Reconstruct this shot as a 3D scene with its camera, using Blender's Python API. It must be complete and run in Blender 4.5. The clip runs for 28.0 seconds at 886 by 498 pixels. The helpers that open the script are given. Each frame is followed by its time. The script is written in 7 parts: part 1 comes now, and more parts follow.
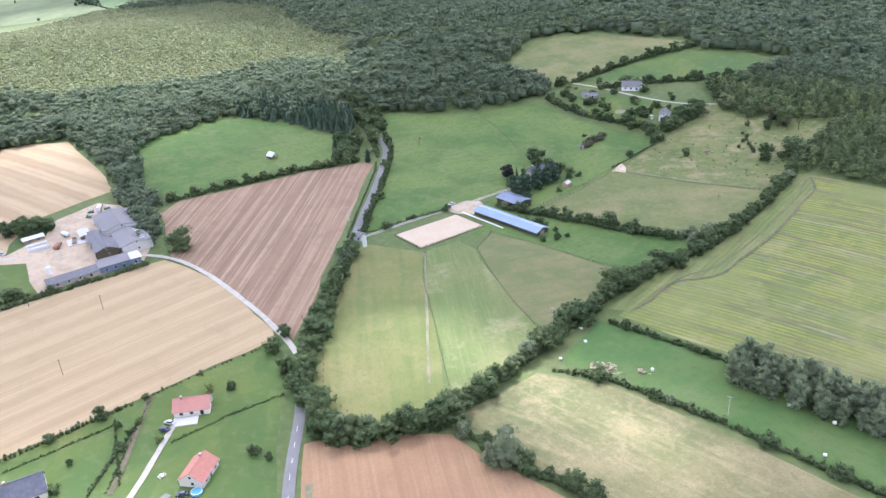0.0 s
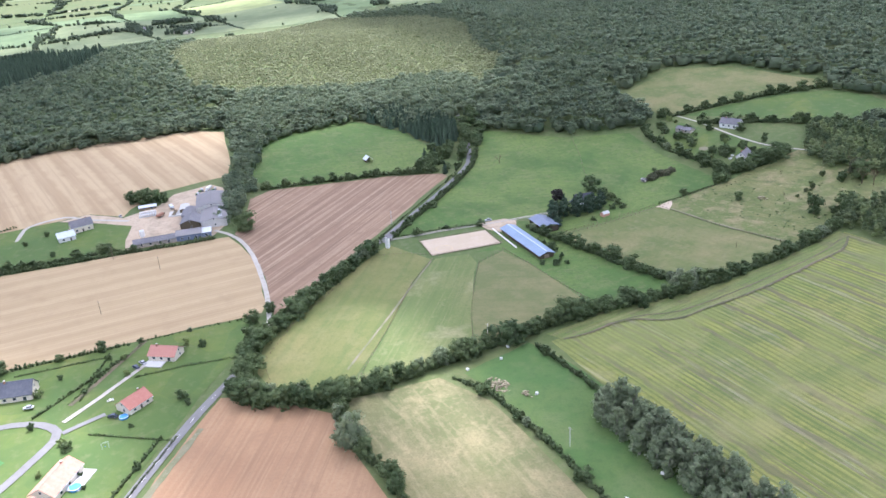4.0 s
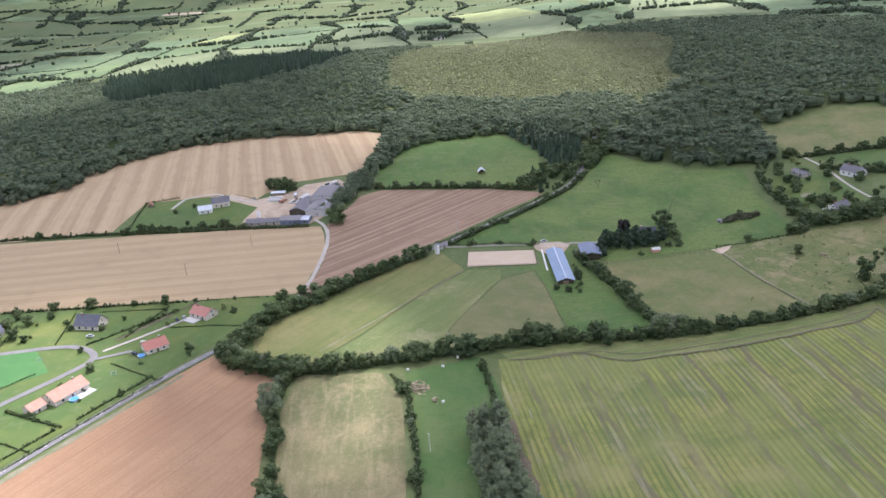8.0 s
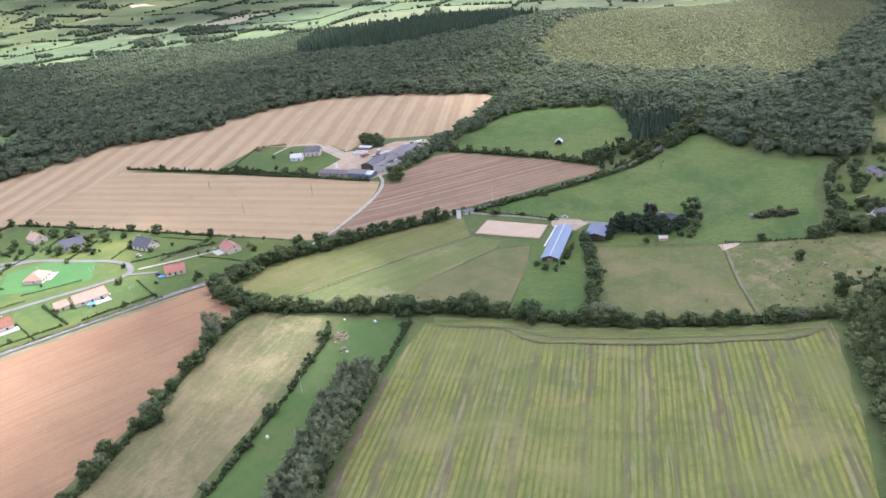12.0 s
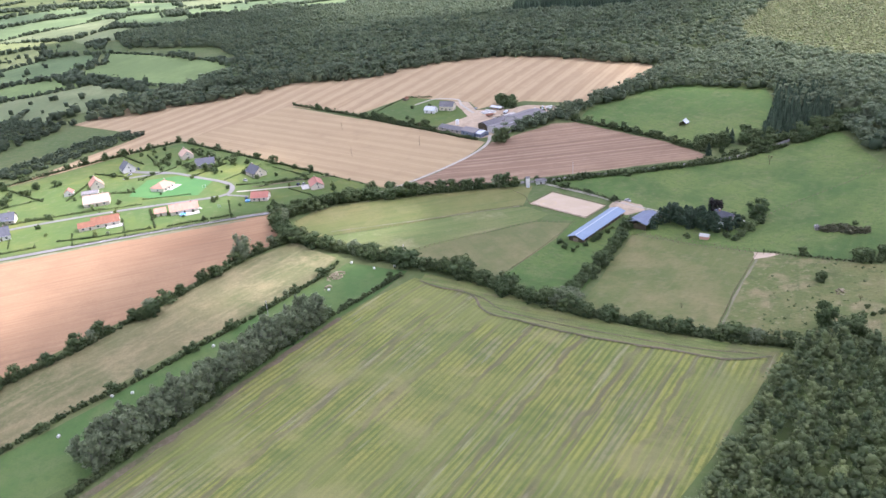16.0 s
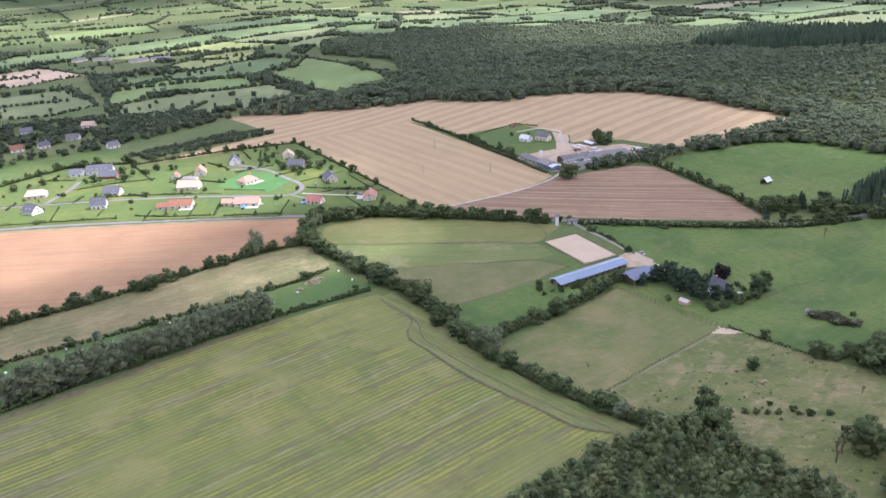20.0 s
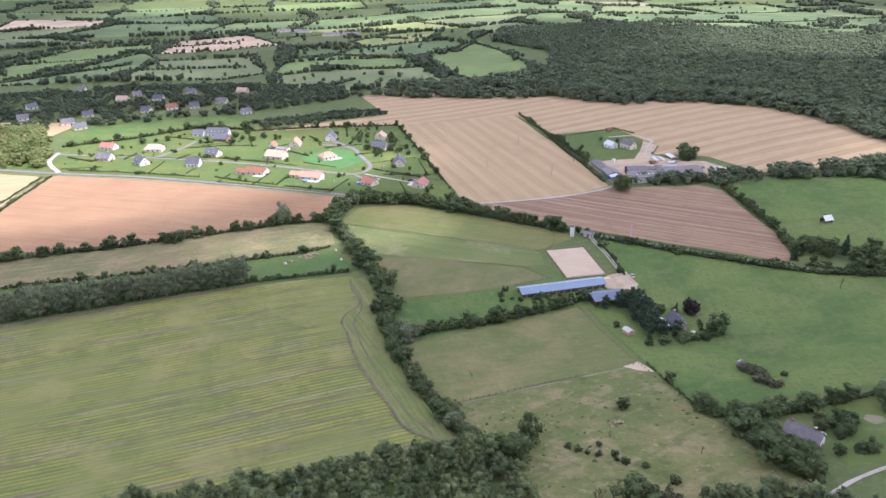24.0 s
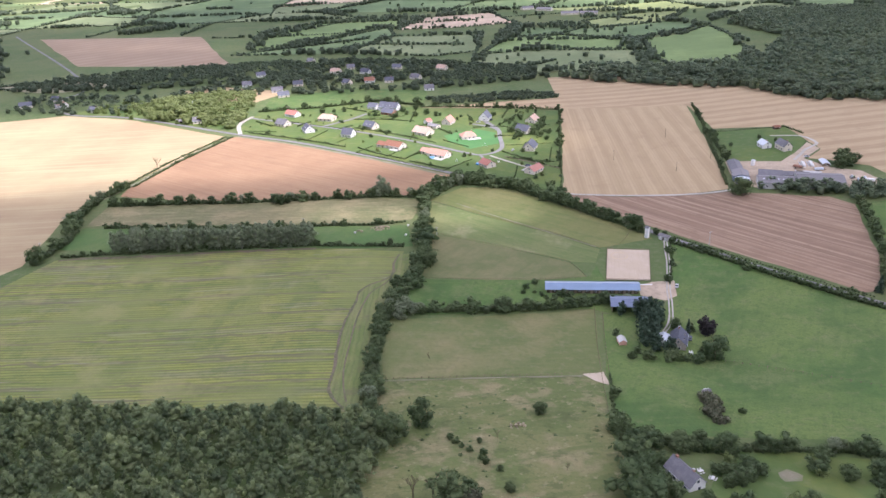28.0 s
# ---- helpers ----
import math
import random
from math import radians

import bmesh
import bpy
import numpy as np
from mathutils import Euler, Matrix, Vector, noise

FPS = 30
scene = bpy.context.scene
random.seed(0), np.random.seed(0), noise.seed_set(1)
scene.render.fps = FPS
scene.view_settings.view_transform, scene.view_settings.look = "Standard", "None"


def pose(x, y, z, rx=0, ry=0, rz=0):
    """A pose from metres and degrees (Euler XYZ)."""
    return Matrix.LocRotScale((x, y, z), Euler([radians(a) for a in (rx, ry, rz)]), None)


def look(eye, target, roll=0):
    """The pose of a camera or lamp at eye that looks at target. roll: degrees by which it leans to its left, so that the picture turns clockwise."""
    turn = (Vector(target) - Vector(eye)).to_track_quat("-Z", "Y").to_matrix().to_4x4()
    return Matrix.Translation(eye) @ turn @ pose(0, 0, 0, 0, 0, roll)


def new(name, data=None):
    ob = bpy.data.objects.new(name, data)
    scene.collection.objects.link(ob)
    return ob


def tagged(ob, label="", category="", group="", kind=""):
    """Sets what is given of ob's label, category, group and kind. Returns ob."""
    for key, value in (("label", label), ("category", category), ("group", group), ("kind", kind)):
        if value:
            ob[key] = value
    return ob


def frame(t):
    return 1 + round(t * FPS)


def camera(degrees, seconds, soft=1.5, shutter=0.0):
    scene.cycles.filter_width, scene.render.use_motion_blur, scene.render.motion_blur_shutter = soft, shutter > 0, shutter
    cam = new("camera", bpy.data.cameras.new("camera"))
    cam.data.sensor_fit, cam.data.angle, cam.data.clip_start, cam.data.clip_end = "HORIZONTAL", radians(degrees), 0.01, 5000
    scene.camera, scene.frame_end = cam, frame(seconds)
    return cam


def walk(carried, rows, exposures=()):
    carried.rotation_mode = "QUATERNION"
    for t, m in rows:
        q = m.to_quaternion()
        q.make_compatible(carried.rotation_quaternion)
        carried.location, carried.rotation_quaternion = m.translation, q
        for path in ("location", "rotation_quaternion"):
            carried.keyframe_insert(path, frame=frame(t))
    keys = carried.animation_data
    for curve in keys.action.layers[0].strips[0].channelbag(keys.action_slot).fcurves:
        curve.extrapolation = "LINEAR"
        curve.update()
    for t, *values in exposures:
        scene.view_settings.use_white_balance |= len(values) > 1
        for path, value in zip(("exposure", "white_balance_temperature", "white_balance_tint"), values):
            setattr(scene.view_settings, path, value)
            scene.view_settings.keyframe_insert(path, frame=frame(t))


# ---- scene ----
from mathutils import geometry

cam = camera(58.6, 28.0)
PATH = [
    (0, (-293.808, 270.084, 174.319), (-292.409, 268.935, 173.469), -4.1),
    (0.5, (-307.878, 260.175, 174.685), (-306.425, 259.084, 173.848), -3.7),
    (1, (-321.116, 249.839, 175.165), (-319.6, 248.816, 174.354), -3.3),
    (1.5, (-333.572, 239.185, 175.721), (-331.999, 238.233, 174.934), -3.3),
    (2, (-345.128, 228.104, 176.229), (-343.514, 227.217, 175.449), -3.7),
    (2.5, (-355.907, 216.555, 176.577), (-354.263, 215.738, 175.782), -4.0),
    (3, (-365.929, 204.114, 176.895), (-364.259, 203.363, 176.091), -4.3),
    (3.5, (-375.686, 190.853, 177.339), (-373.984, 190.166, 176.545), -4.2),
    (5.5, (-411.412, 130.631, 181.382), (-409.608, 130.17, 180.654), -4.4),
    (6, (-418.914, 114.021, 181.726), (-417.076, 113.656, 181.025), -3.8),
    (6.5, (-425.124, 96.675, 181.878), (-423.265, 96.421, 181.185), -3.7),
    (7, (-430.561, 79.38, 181.988), (-428.686, 79.232, 181.308), -3.6),
    (7.5, (-434.804, 62.197, 182.006), (-432.927, 62.164, 181.316), -3.8),
    (8, (-437.77, 45.117, 181.988), (-435.904, 45.162, 181.27), -4.5),
    (8.5, (-439.812, 28.393, 181.97), (-437.957, 28.486, 181.228), -4.6),
    (9, (-441.296, 11.629, 182.003), (-439.451, 11.765, 181.243), -4.3),
    (9.5, (-442.104, -5.55, 182.001), (-440.267, -5.354, 181.234), -4.2),
    (10, (-442.083, -23.424, 181.913), (-440.26, -23.129, 181.146), -4.5),
    (10.5, (-440.875, -41.945, 181.743), (-439.078, -41.529, 180.97), -5.3),
    (11, (-438.344, -60.83, 181.435), (-436.572, -60.327, 180.657), -5.7),
    (11.5, (-434.611, -79.533, 181.041), (-432.858, -78.962, 180.266), -5.5),
    (13.5, (-412.767, -147.977, 177.929), (-411.165, -147.046, 177.177), -5.3),
    (14, (-406.521, -163.164, 177.677), (-404.982, -162.141, 176.911), -5.8),
    (14.5, (-399.952, -177.439, 177.473), (-398.461, -176.369, 176.678), -5.7),
    (15, (-392.945, -191.445, 177.175), (-391.496, -190.335, 176.358), -5.8),
    (15.5, (-385.067, -205.219, 176.809), (-383.65, -204.07, 175.991), -5.2),
    (16, (-376.062, -218.61, 176.411), (-374.693, -217.398, 175.6), -4.4),
    (16.5, (-365.832, -231.439, 176.033), (-364.536, -230.151, 175.219), -4.2),
    (17, (-354.61, -243.953, 175.677), (-353.353, -242.622, 174.873), -4.3),
    (17.5, (-342.988, -256.828, 175.566), (-341.753, -255.469, 174.776), -4.0),
    (18, (-331.215, -269.393, 175.516), (-330.023, -267.985, 174.744), -3.1),
    (18.5, (-319.169, -281.102, 175.455), (-318.044, -279.626, 174.708), -2.4),
    (19, (-306.883, -291.857, 175.421), (-305.824, -290.327, 174.687), -2.1),
    (19.5, (-294.19, -301.502, 175.45), (-293.189, -299.932, 174.718), -2.2),
    (20, (-281.083, -310.665, 175.58), (-280.128, -309.069, 174.845), -2.5),
    (20.5, (-267.158, -320.565, 175.855), (-266.238, -318.945, 175.129), -2.4),
    (21, (-253.045, -330.035, 176.208), (-252.179, -328.376, 175.5), -1.8),
    (21.5, (-238.905, -338.348, 176.733), (-238.118, -336.649, 176.032), -1.5),
    (23.5, (-180.835, -366.013, 182.133), (-180.322, -364.23, 181.385), -1.1),
    (24, (-166.084, -371.295, 182.711), (-165.632, -369.499, 181.954), -0.7),
    (24.5, (-151.055, -375.516, 183.269), (-150.649, -373.711, 182.508), -0.8),
    (25, (-135.54, -379.096, 183.882), (-135.177, -377.281, 183.124), -1.0),
    (25.5, (-119.085, -382.447, 184.429), (-118.783, -380.618, 183.68), -0.5),
    (26, (-102.629, -385.303, 185.072), (-102.416, -383.458, 184.33), -0.4),
    (26.5, (-86.353, -387.593, 185.776), (-86.241, -385.741, 185.028), -0.8),
    (27, (-70.171, -389.028, 186.472), (-70.172, -387.181, 185.705), -1.7),
    (27.5, (-53.969, -389.796, 187.132), (-54.103, -387.962, 186.346), -2.2),
    (28, (-37.637, -390.225, 187.698), (-37.879, -388.404, 186.905), -2.6),
]
walk(cam, [(t, look(eye, target, roll)) for t, eye, target, roll in PATH],
     [(0, 0.86, 5650, 18), (3, 0.78, 5650, 18), (6, 0.46, 5780, 20), (7, 0.28, 5830, 21), (8, 0.22, 5900, 21), (10, 0.45, 5900, 22), (14, 0.44, 5900, 23), (17, 0.55, 5860, 24), (20, 0.32, 5900, 24), (21.5, 0.2, 5900, 24), (25, 0.34, 5940, 24), (26, 0.36, 5950, 24), (28, 0.24, 5920, 25)])

# ---------------- light ----------------
SUN_AZ, SUN_EL = radians(-28), radians(56)      # azimuth from +x towards +y
sun_dir = Vector((math.cos(SUN_AZ) * math.cos(SUN_EL), math.sin(SUN_AZ) * math.cos(SUN_EL), math.sin(SUN_EL)))
world = bpy.data.worlds.new("sky")
scene.world = world
world.use_nodes = True
wn = world.node_tree.nodes
sky = wn.new("ShaderNodeTexSky")
sky.sky_type = 'NISHITA'
sky.sun_disc = False
sky.sun_elevation = SUN_EL
sky.sun_rotation = radians(90) - SUN_AZ
sky.dust_density = 2.5
wn["Background"].inputs["Strength"].default_value = 0.15
world.node_tree.links.new(sky.outputs[0], wn["Background"].inputs["Color"])
sun_data = bpy.data.lights.new("sun", 'SUN')
sun_data.energy, sun_data.angle, sun_data.color = 5.0, radians(0.6), (1.0, 0.95, 0.88)
sun = new("sun", sun_data)
sun.matrix_world = look(sun_dir * 1500, (0, 0, 0))

# ---------------- materials ----------------


def node(nt, kind, **values):
    n = nt.nodes.new(kind)
    for key, value in values.items():
        n.inputs[key].default_value = value
    return n


def blend(nt, fac, a, b):
    m = nt.nodes.new("ShaderNodeMix")
    m.data_type = 'RGBA'
    nt.links.new(fac, m.inputs[0])
    for socket, value in ((m.inputs[6], a), (m.inputs[7], b)):
        if isinstance(value, tuple):
            socket.default_value = (*value, 1)
        else:
            nt.links.new(value, socket)
    return m.outputs[2]


def limits(nt, value, lo, hi, amount):
    r = node(nt, "ShaderNodeMapRange", **{"From Min": lo, "From Max": hi, "To Min": 0.0, "To Max": amount})
    nt.links.new(value, r.inputs["Value"])
    return r.outputs[0]


def surface(name, base, layers=(), rough=0.9, bump=0.0, bump_scale=1.0, metal=0.0, gloss=0.3):
    """A material of a base colour and layers: ("noise", scale, lo, hi, colour, amount), ("streak", degrees, length, width, lo, hi, colour, amount),
    ("rows", degrees, period, lo, hi, colour, amount, wobble), ("piece", colour, amount), ("each", colour, amount)."""
    m = bpy.data.materials.new(name)
    m.use_nodes = True
    nt = m.node_tree
    bsdf = nt.nodes["Principled BSDF"]
    place = nt.nodes.new("ShaderNodeTexCoord").outputs["Object"]
    colour = base
    for kind, *v in layers:
        if kind == "noise":
            scale, lo, hi, tint, amount = v
            t = node(nt, "ShaderNodeTexNoise", Scale=scale, Detail=6.0, Roughness=0.62)
            nt.links.new(place, t.inputs["Vector"])
            mask = limits(nt, t.outputs["Fac"], lo, hi, amount)
        elif kind == "streak":
            angle, length, width, lo, hi, tint, amount = v
            mp = node(nt, "ShaderNodeMapping", Rotation=(0, 0, radians(-angle)))
            mp.vector_type = 'POINT'
            nt.links.new(place, mp.inputs["Vector"])
            mp2 = node(nt, "ShaderNodeMapping", Scale=(1 / length, 1 / width, 0.1))
            nt.links.new(mp.outputs[0], mp2.inputs["Vector"])
            t = node(nt, "ShaderNodeTexNoise", Scale=1.0, Detail=4.0, Roughness=0.6)
            nt.links.new(mp2.outputs[0], t.inputs["Vector"])
            mask = limits(nt, t.outputs["Fac"], lo, hi, amount)
        elif kind == "rows":
            angle, period, lo, hi, tint, amount, wobble = v
            mp = node(nt, "ShaderNodeMapping", Rotation=(0, 0, radians(-angle)))
            nt.links.new(place, mp.inputs["Vector"])
            t = node(nt, "ShaderNodeTexWave", Scale=0.31416 / period, Distortion=wobble, Detail=2.0, **{"Detail Scale": 0.25 * period})
            t.bands_direction = 'Y'
            nt.links.new(mp.outputs[0], t.inputs["Vector"])
            mask = limits(nt, t.outputs["Fac"], lo, hi, amount)
        elif kind == "cells":
            scale, tint, amount = v
            t = node(nt, "ShaderNodeTexVoronoi", Scale=scale)
            nt.links.new(place, t.inputs["Vector"])
            s = nt.nodes.new("ShaderNodeSeparateColor")
            nt.links.new(t.outputs["Color"], s.inputs[0])
            mask = limits(nt, s.outputs[0], 0.0, 1.0, amount)
        elif kind == "tone":
            tint, amount = v
            tone = nt.nodes.new("ShaderNodeAttribute")
            tone.attribute_name = "tone"
            mask = limits(nt, tone.outputs["Fac"], 0.0, 1.0, amount)
        elif kind == "piece":
            tint, amount = v
            mask = limits(nt, nt.nodes.new("ShaderNodeNewGeometry").outputs["Random Per Island"], 0.0, 1.0, amount)
        else:
            tint, amount = v
            mask = limits(nt, nt.nodes.new("ShaderNodeObjectInfo").outputs["Random"], 0.0, 1.0, amount)
        colour = blend(nt, mask, colour, tint)
    if isinstance(colour, tuple):
        bsdf.inputs["Base Color"].default_value = (*colour, 1)
    else:
        nt.links.new(colour, bsdf.inputs["Base Color"])
    bsdf.inputs["Roughness"].default_value = rough
    bsdf.inputs["Metallic"].default_value = metal
    bsdf.inputs["Specular IOR Level"].default_value = gloss
    if bump:
        t = node(nt, "ShaderNodeTexNoise", Scale=bump_scale, Detail=5.0)
        nt.links.new(place, t.inputs["Vector"])
        b = node(nt, "ShaderNodeBump", Strength=0.6, Distance=bump)
        nt.links.new(t.outputs["Fac"], b.inputs["Height"])
        nt.links.new(b.outputs[0], bsdf.inputs["Normal"])
    return m


def leafage(name, base, layers, glow=0.22, relief=0.5, clump=1.1):
    """Leaves: the surface above with leafy relief, and some light coming through."""
    m = surface(name, base, layers, rough=0.7, gloss=0.2, bump=relief, bump_scale=clump)
    nt = m.node_tree
    bsdf, out = nt.nodes["Principled BSDF"], nt.nodes["Material Output"]
    back = nt.nodes.new("ShaderNodeBsdfTranslucent")
    source = bsdf.inputs["Base Color"].links[0].from_socket
    nt.links.new(source, back.inputs["Color"])
    mix = nt.nodes.new("ShaderNodeMixShader")
    mix.inputs[0].default_value = glow
    nt.links.new(bsdf.outputs[0], mix.inputs[1])
    nt.links.new(back.outputs[0], mix.inputs[2])
    nt.links.new(mix.outputs[0], out.inputs["Surface"])
    return m


GREEN, DEEP, OLIVE, DRY, STRAW = (0.075, 0.135, 0.0455), (0.045, 0.095, 0.039), (0.13, 0.15, 0.065), (0.24, 0.22, 0.13), (0.42, 0.34, 0.19)
M = {}
M["grass"] = surface("rough_grass", (0.11, 0.152, 0.048), [("noise", 0.02, 0.42, 0.62, (0.078, 0.128, 0.036), 0.8), ("noise", 0.006, 0.46, 0.58, (0.15, 0.17, 0.062), 0.6), ("noise", 0.25, 0.45, 0.7, DRY, 0.35), ("noise", 1.5, 0.4, 0.75, DEEP, 0.3)], bump=0.1, bump_scale=0.8)
M["pasture"] = surface("green_pasture", (0.088, 0.16, 0.038), [("noise", 0.009, 0.44, 0.56, (0.15, 0.205, 0.055), 0.9), ("noise", 0.025, 0.48, 0.6, (0.066, 0.125, 0.032), 0.65), ("noise", 0.06, 0.52, 0.64, (0.175, 0.2, 0.075), 0.55), ("streak", 8, 60, 5, 0.48, 0.64, (0.136, 0.185, 0.052), 0.35), ("streak", 70, 25, 2.5, 0.5, 0.66, (0.066, 0.115, 0.033), 0.3), ("noise", 0.18, 0.54, 0.66, (0.19, 0.19, 0.085), 0.4), ("noise", 0.35, 0.5, 0.66, (0.06, 0.11, 0.03), 0.5), ("noise", 1.4, 0.45, 0.7, (0.057, 0.105, 0.03), 0.45)], bump=0.25, bump_scale=0.9)
M["paddock"] = surface("grazed_paddock", (0.14, 0.168, 0.055), [("noise", 0.016, 0.43, 0.56, (0.235, 0.212, 0.095), 0.9), ("noise", 0.045, 0.48, 0.62, (0.092, 0.138, 0.04), 0.65), ("streak", 5, 40, 3, 0.48, 0.66, (0.2, 0.195, 0.085), 0.35), ("noise", 0.2, 0.52, 0.68, (0.25, 0.225, 0.12), 0.4), ("noise", 0.5, 0.48, 0.7, (0.1, 0.128, 0.042), 0.45), ("noise", 1.8, 0.45, 0.72, (0.17, 0.17, 0.078), 0.4)], bump=0.18, bump_scale=0.9)
M["meadow"] = surface("mown_meadow", (0.155, 0.176, 0.055), [("noise", 0.018, 0.44, 0.6, (0.235, 0.215, 0.085), 0.85), ("streak", -35, 70, 5, 0.46, 0.66, (0.105, 0.148, 0.044), 0.5), ("noise", 0.06, 0.5, 0.66, (0.235, 0.22, 0.095), 0.5), ("noise", 0.4, 0.5, 0.7, (0.105, 0.14, 0.044), 0.4), ("noise", 1.6, 0.45, 0.72, (0.1, 0.132, 0.042), 0.4)], bump=0.12)
M["meadow_pale"] = surface("pale_mown_meadow", (0.145, 0.185, 0.06), [("noise", 0.02, 0.44, 0.6, (0.22, 0.22, 0.09), 0.8), ("streak", -35, 60, 4, 0.46, 0.66, (0.105, 0.15, 0.048), 0.5), ("noise", 0.05, 0.54, 0.66, (0.32, 0.295, 0.165), 0.6), ("streak", -35, 30, 1.6, 0.52, 0.68, (0.26, 0.25, 0.12), 0.35), ("noise", 0.5, 0.48, 0.7, (0.11, 0.148, 0.048), 0.45), ("noise", 1.5, 0.45, 0.8, GREEN, 0.35)], bump=0.12)
M["meadow_dry"] = surface("dry_paddock", (0.21, 0.195, 0.088), [("noise", 0.025, 0.42, 0.6, (0.125, 0.152, 0.055), 0.8), ("noise", 0.08, 0.5, 0.66, (0.225, 0.2, 0.1), 0.55), ("streak", 60, 40, 3, 0.5, 0.66, (0.13, 0.148, 0.056), 0.35), ("noise", 0.5, 0.48, 0.7, (0.12, 0.138, 0.052), 0.4), ("noise", 1.2, 0.45, 0.75, GREEN, 0.3)], bump=0.12)
M["straw_strip"] = surface("dry_hay_meadow", (0.202, 0.185, 0.088), [("noise", 0.018, 0.44, 0.6, (0.125, 0.143, 0.057), 0.85), ("noise", 0.05, 0.48, 0.64, (0.316, 0.264, 0.142), 0.6), ("streak", 4, 26, 3.5, 0.5, 0.64, (0.350, 0.291, 0.162), 0.4), ("noise", 0.15, 0.5, 0.66, (0.131, 0.132, 0.057), 0.5), ("noise", 0.4, 0.5, 0.66, (0.306, 0.259, 0.146), 0.35), ("noise", 1.2, 0.47, 0.7, (0.115, 0.121, 0.054), 0.45)], bump=0.25)
M["strip_green"] = surface("lush_green_strip", (0.085, 0.16, 0.043), [("noise", 0.02, 0.42, 0.6, (0.13, 0.185, 0.055), 0.8), ("noise", 0.06, 0.5, 0.66, (0.16, 0.195, 0.075), 0.5), ("noise", 0.3, 0.5, 0.68, (0.065, 0.125, 0.038), 0.45), ("noise", 1.6, 0.45, 0.75, DEEP, 0.35)], bump=0.1)
M["crop"] = surface("striped_crop", (0.219, 0.246, 0.058), [("noise", 0.012, 0.44, 0.58, (0.288, 0.265, 0.084), 0.85), ("noise", 0.03, 0.48, 0.62, (0.158, 0.200, 0.063), 0.7), ("streak", 6.5, 150, 8, 0.46, 0.58, (0.288, 0.293, 0.079), 0.4), ("streak", 6.5, 160, 14, 0.48, 0.6, (0.298, 0.298, 0.070), 0.6), ("streak", 6.5, 110, 6, 0.5, 0.62, (0.149, 0.195, 0.054), 0.5), ("streak", 6.5, 70, 9, 0.54, 0.63, (0.233, 0.214, 0.130), 0.75), ("streak", 96, 40, 16, 0.55, 0.64, (0.112, 0.153, 0.051), 0.5), ("noise", 0.1, 0.52, 0.64, (0.140, 0.177, 0.051), 0.55), ("noise", 0.4, 0.5, 0.66, (0.130, 0.158, 0.052), 0.4), ("streak", 6.5, 16, 0.9, 0.5, 0.62, (0.335, 0.339, 0.088), 0.4), ("rows", 6.5, 2.6, 0.4, 0.85, (0.084, 0.126, 0.032), 0.55, 1.0), ("streak", 6.5, 50, 1.3, 0.53, 0.64, (0.102, 0.144, 0.041), 0.45), ("rows", 6.5, 23.5, 0.95, 0.99, (0.149, 0.126, 0.079), 0.65, 1.3), ("streak", 6.5, 120, 2.4, 0.57, 0.62, (0.140, 0.126, 0.074), 0.7), ("streak", 6.5, 45, 3.6, 0.6, 0.68, (0.353, 0.326, 0.233), 0.45), ("noise", 0.018, 0.48, 0.6, (0.205, 0.228, 0.074), 0.65), ("noise", 0.045, 0.54, 0.66, (0.288, 0.270, 0.112), 0.5), ("noise", 1.6, 0.48, 0.7, (0.149, 0.163, 0.060), 0.35)], bump=0.35, bump_scale=1.1)
M["crop_edge"] = surface("crop_headland", (0.15, 0.2, 0.056), [("noise", 0.05, 0.42, 0.6, (0.19, 0.21, 0.08), 0.7), ("rows", 97, 2.6, 0.4, 0.9, (0.09, 0.13, 0.042), 0.35, 3.0), ("streak", 97, 30, 5, 0.46, 0.62, (0.24, 0.24, 0.085), 0.7), ("streak", 97, 60, 1.6, 0.5, 0.66, (0.25, 0.24, 0.11), 0.55), ("noise", 0.12, 0.56, 0.68, (0.15, 0.12, 0.08), 0.5), ("noise", 0.8, 0.45, 0.72, (0.09, 0.125, 0.042), 0.45)], bump=0.25)
M["track_soil"] = surface("bare_wheel_track", (0.17, 0.135, 0.09), [("noise", 0.1, 0.42, 0.6, (0.1, 0.115, 0.05), 0.8), ("noise", 0.6, 0.45, 0.68, (0.26, 0.22, 0.16), 0.5), ("noise", 1.6, 0.45, 0.7, (0.1, 0.1, 0.05), 0.5)], bump=0.15)
M["tilled"] = surface("tilled_soil", (0.312, 0.186, 0.104), [("noise", 0.012, 0.42, 0.6, (0.385, 0.246, 0.137), 0.8), ("streak", -30, 90, 3.0, 0.46, 0.66, (0.246, 0.147, 0.083), 0.55), ("streak", -30, 50, 1.2, 0.45, 0.68, (0.394, 0.268, 0.157), 0.45), ("noise", 0.05, 0.5, 0.7, (0.271, 0.165, 0.096), 0.5), ("noise", 0.8, 0.45, 0.72, (0.254, 0.156, 0.091), 0.4)], bump=0.16, bump_scale=1.2)
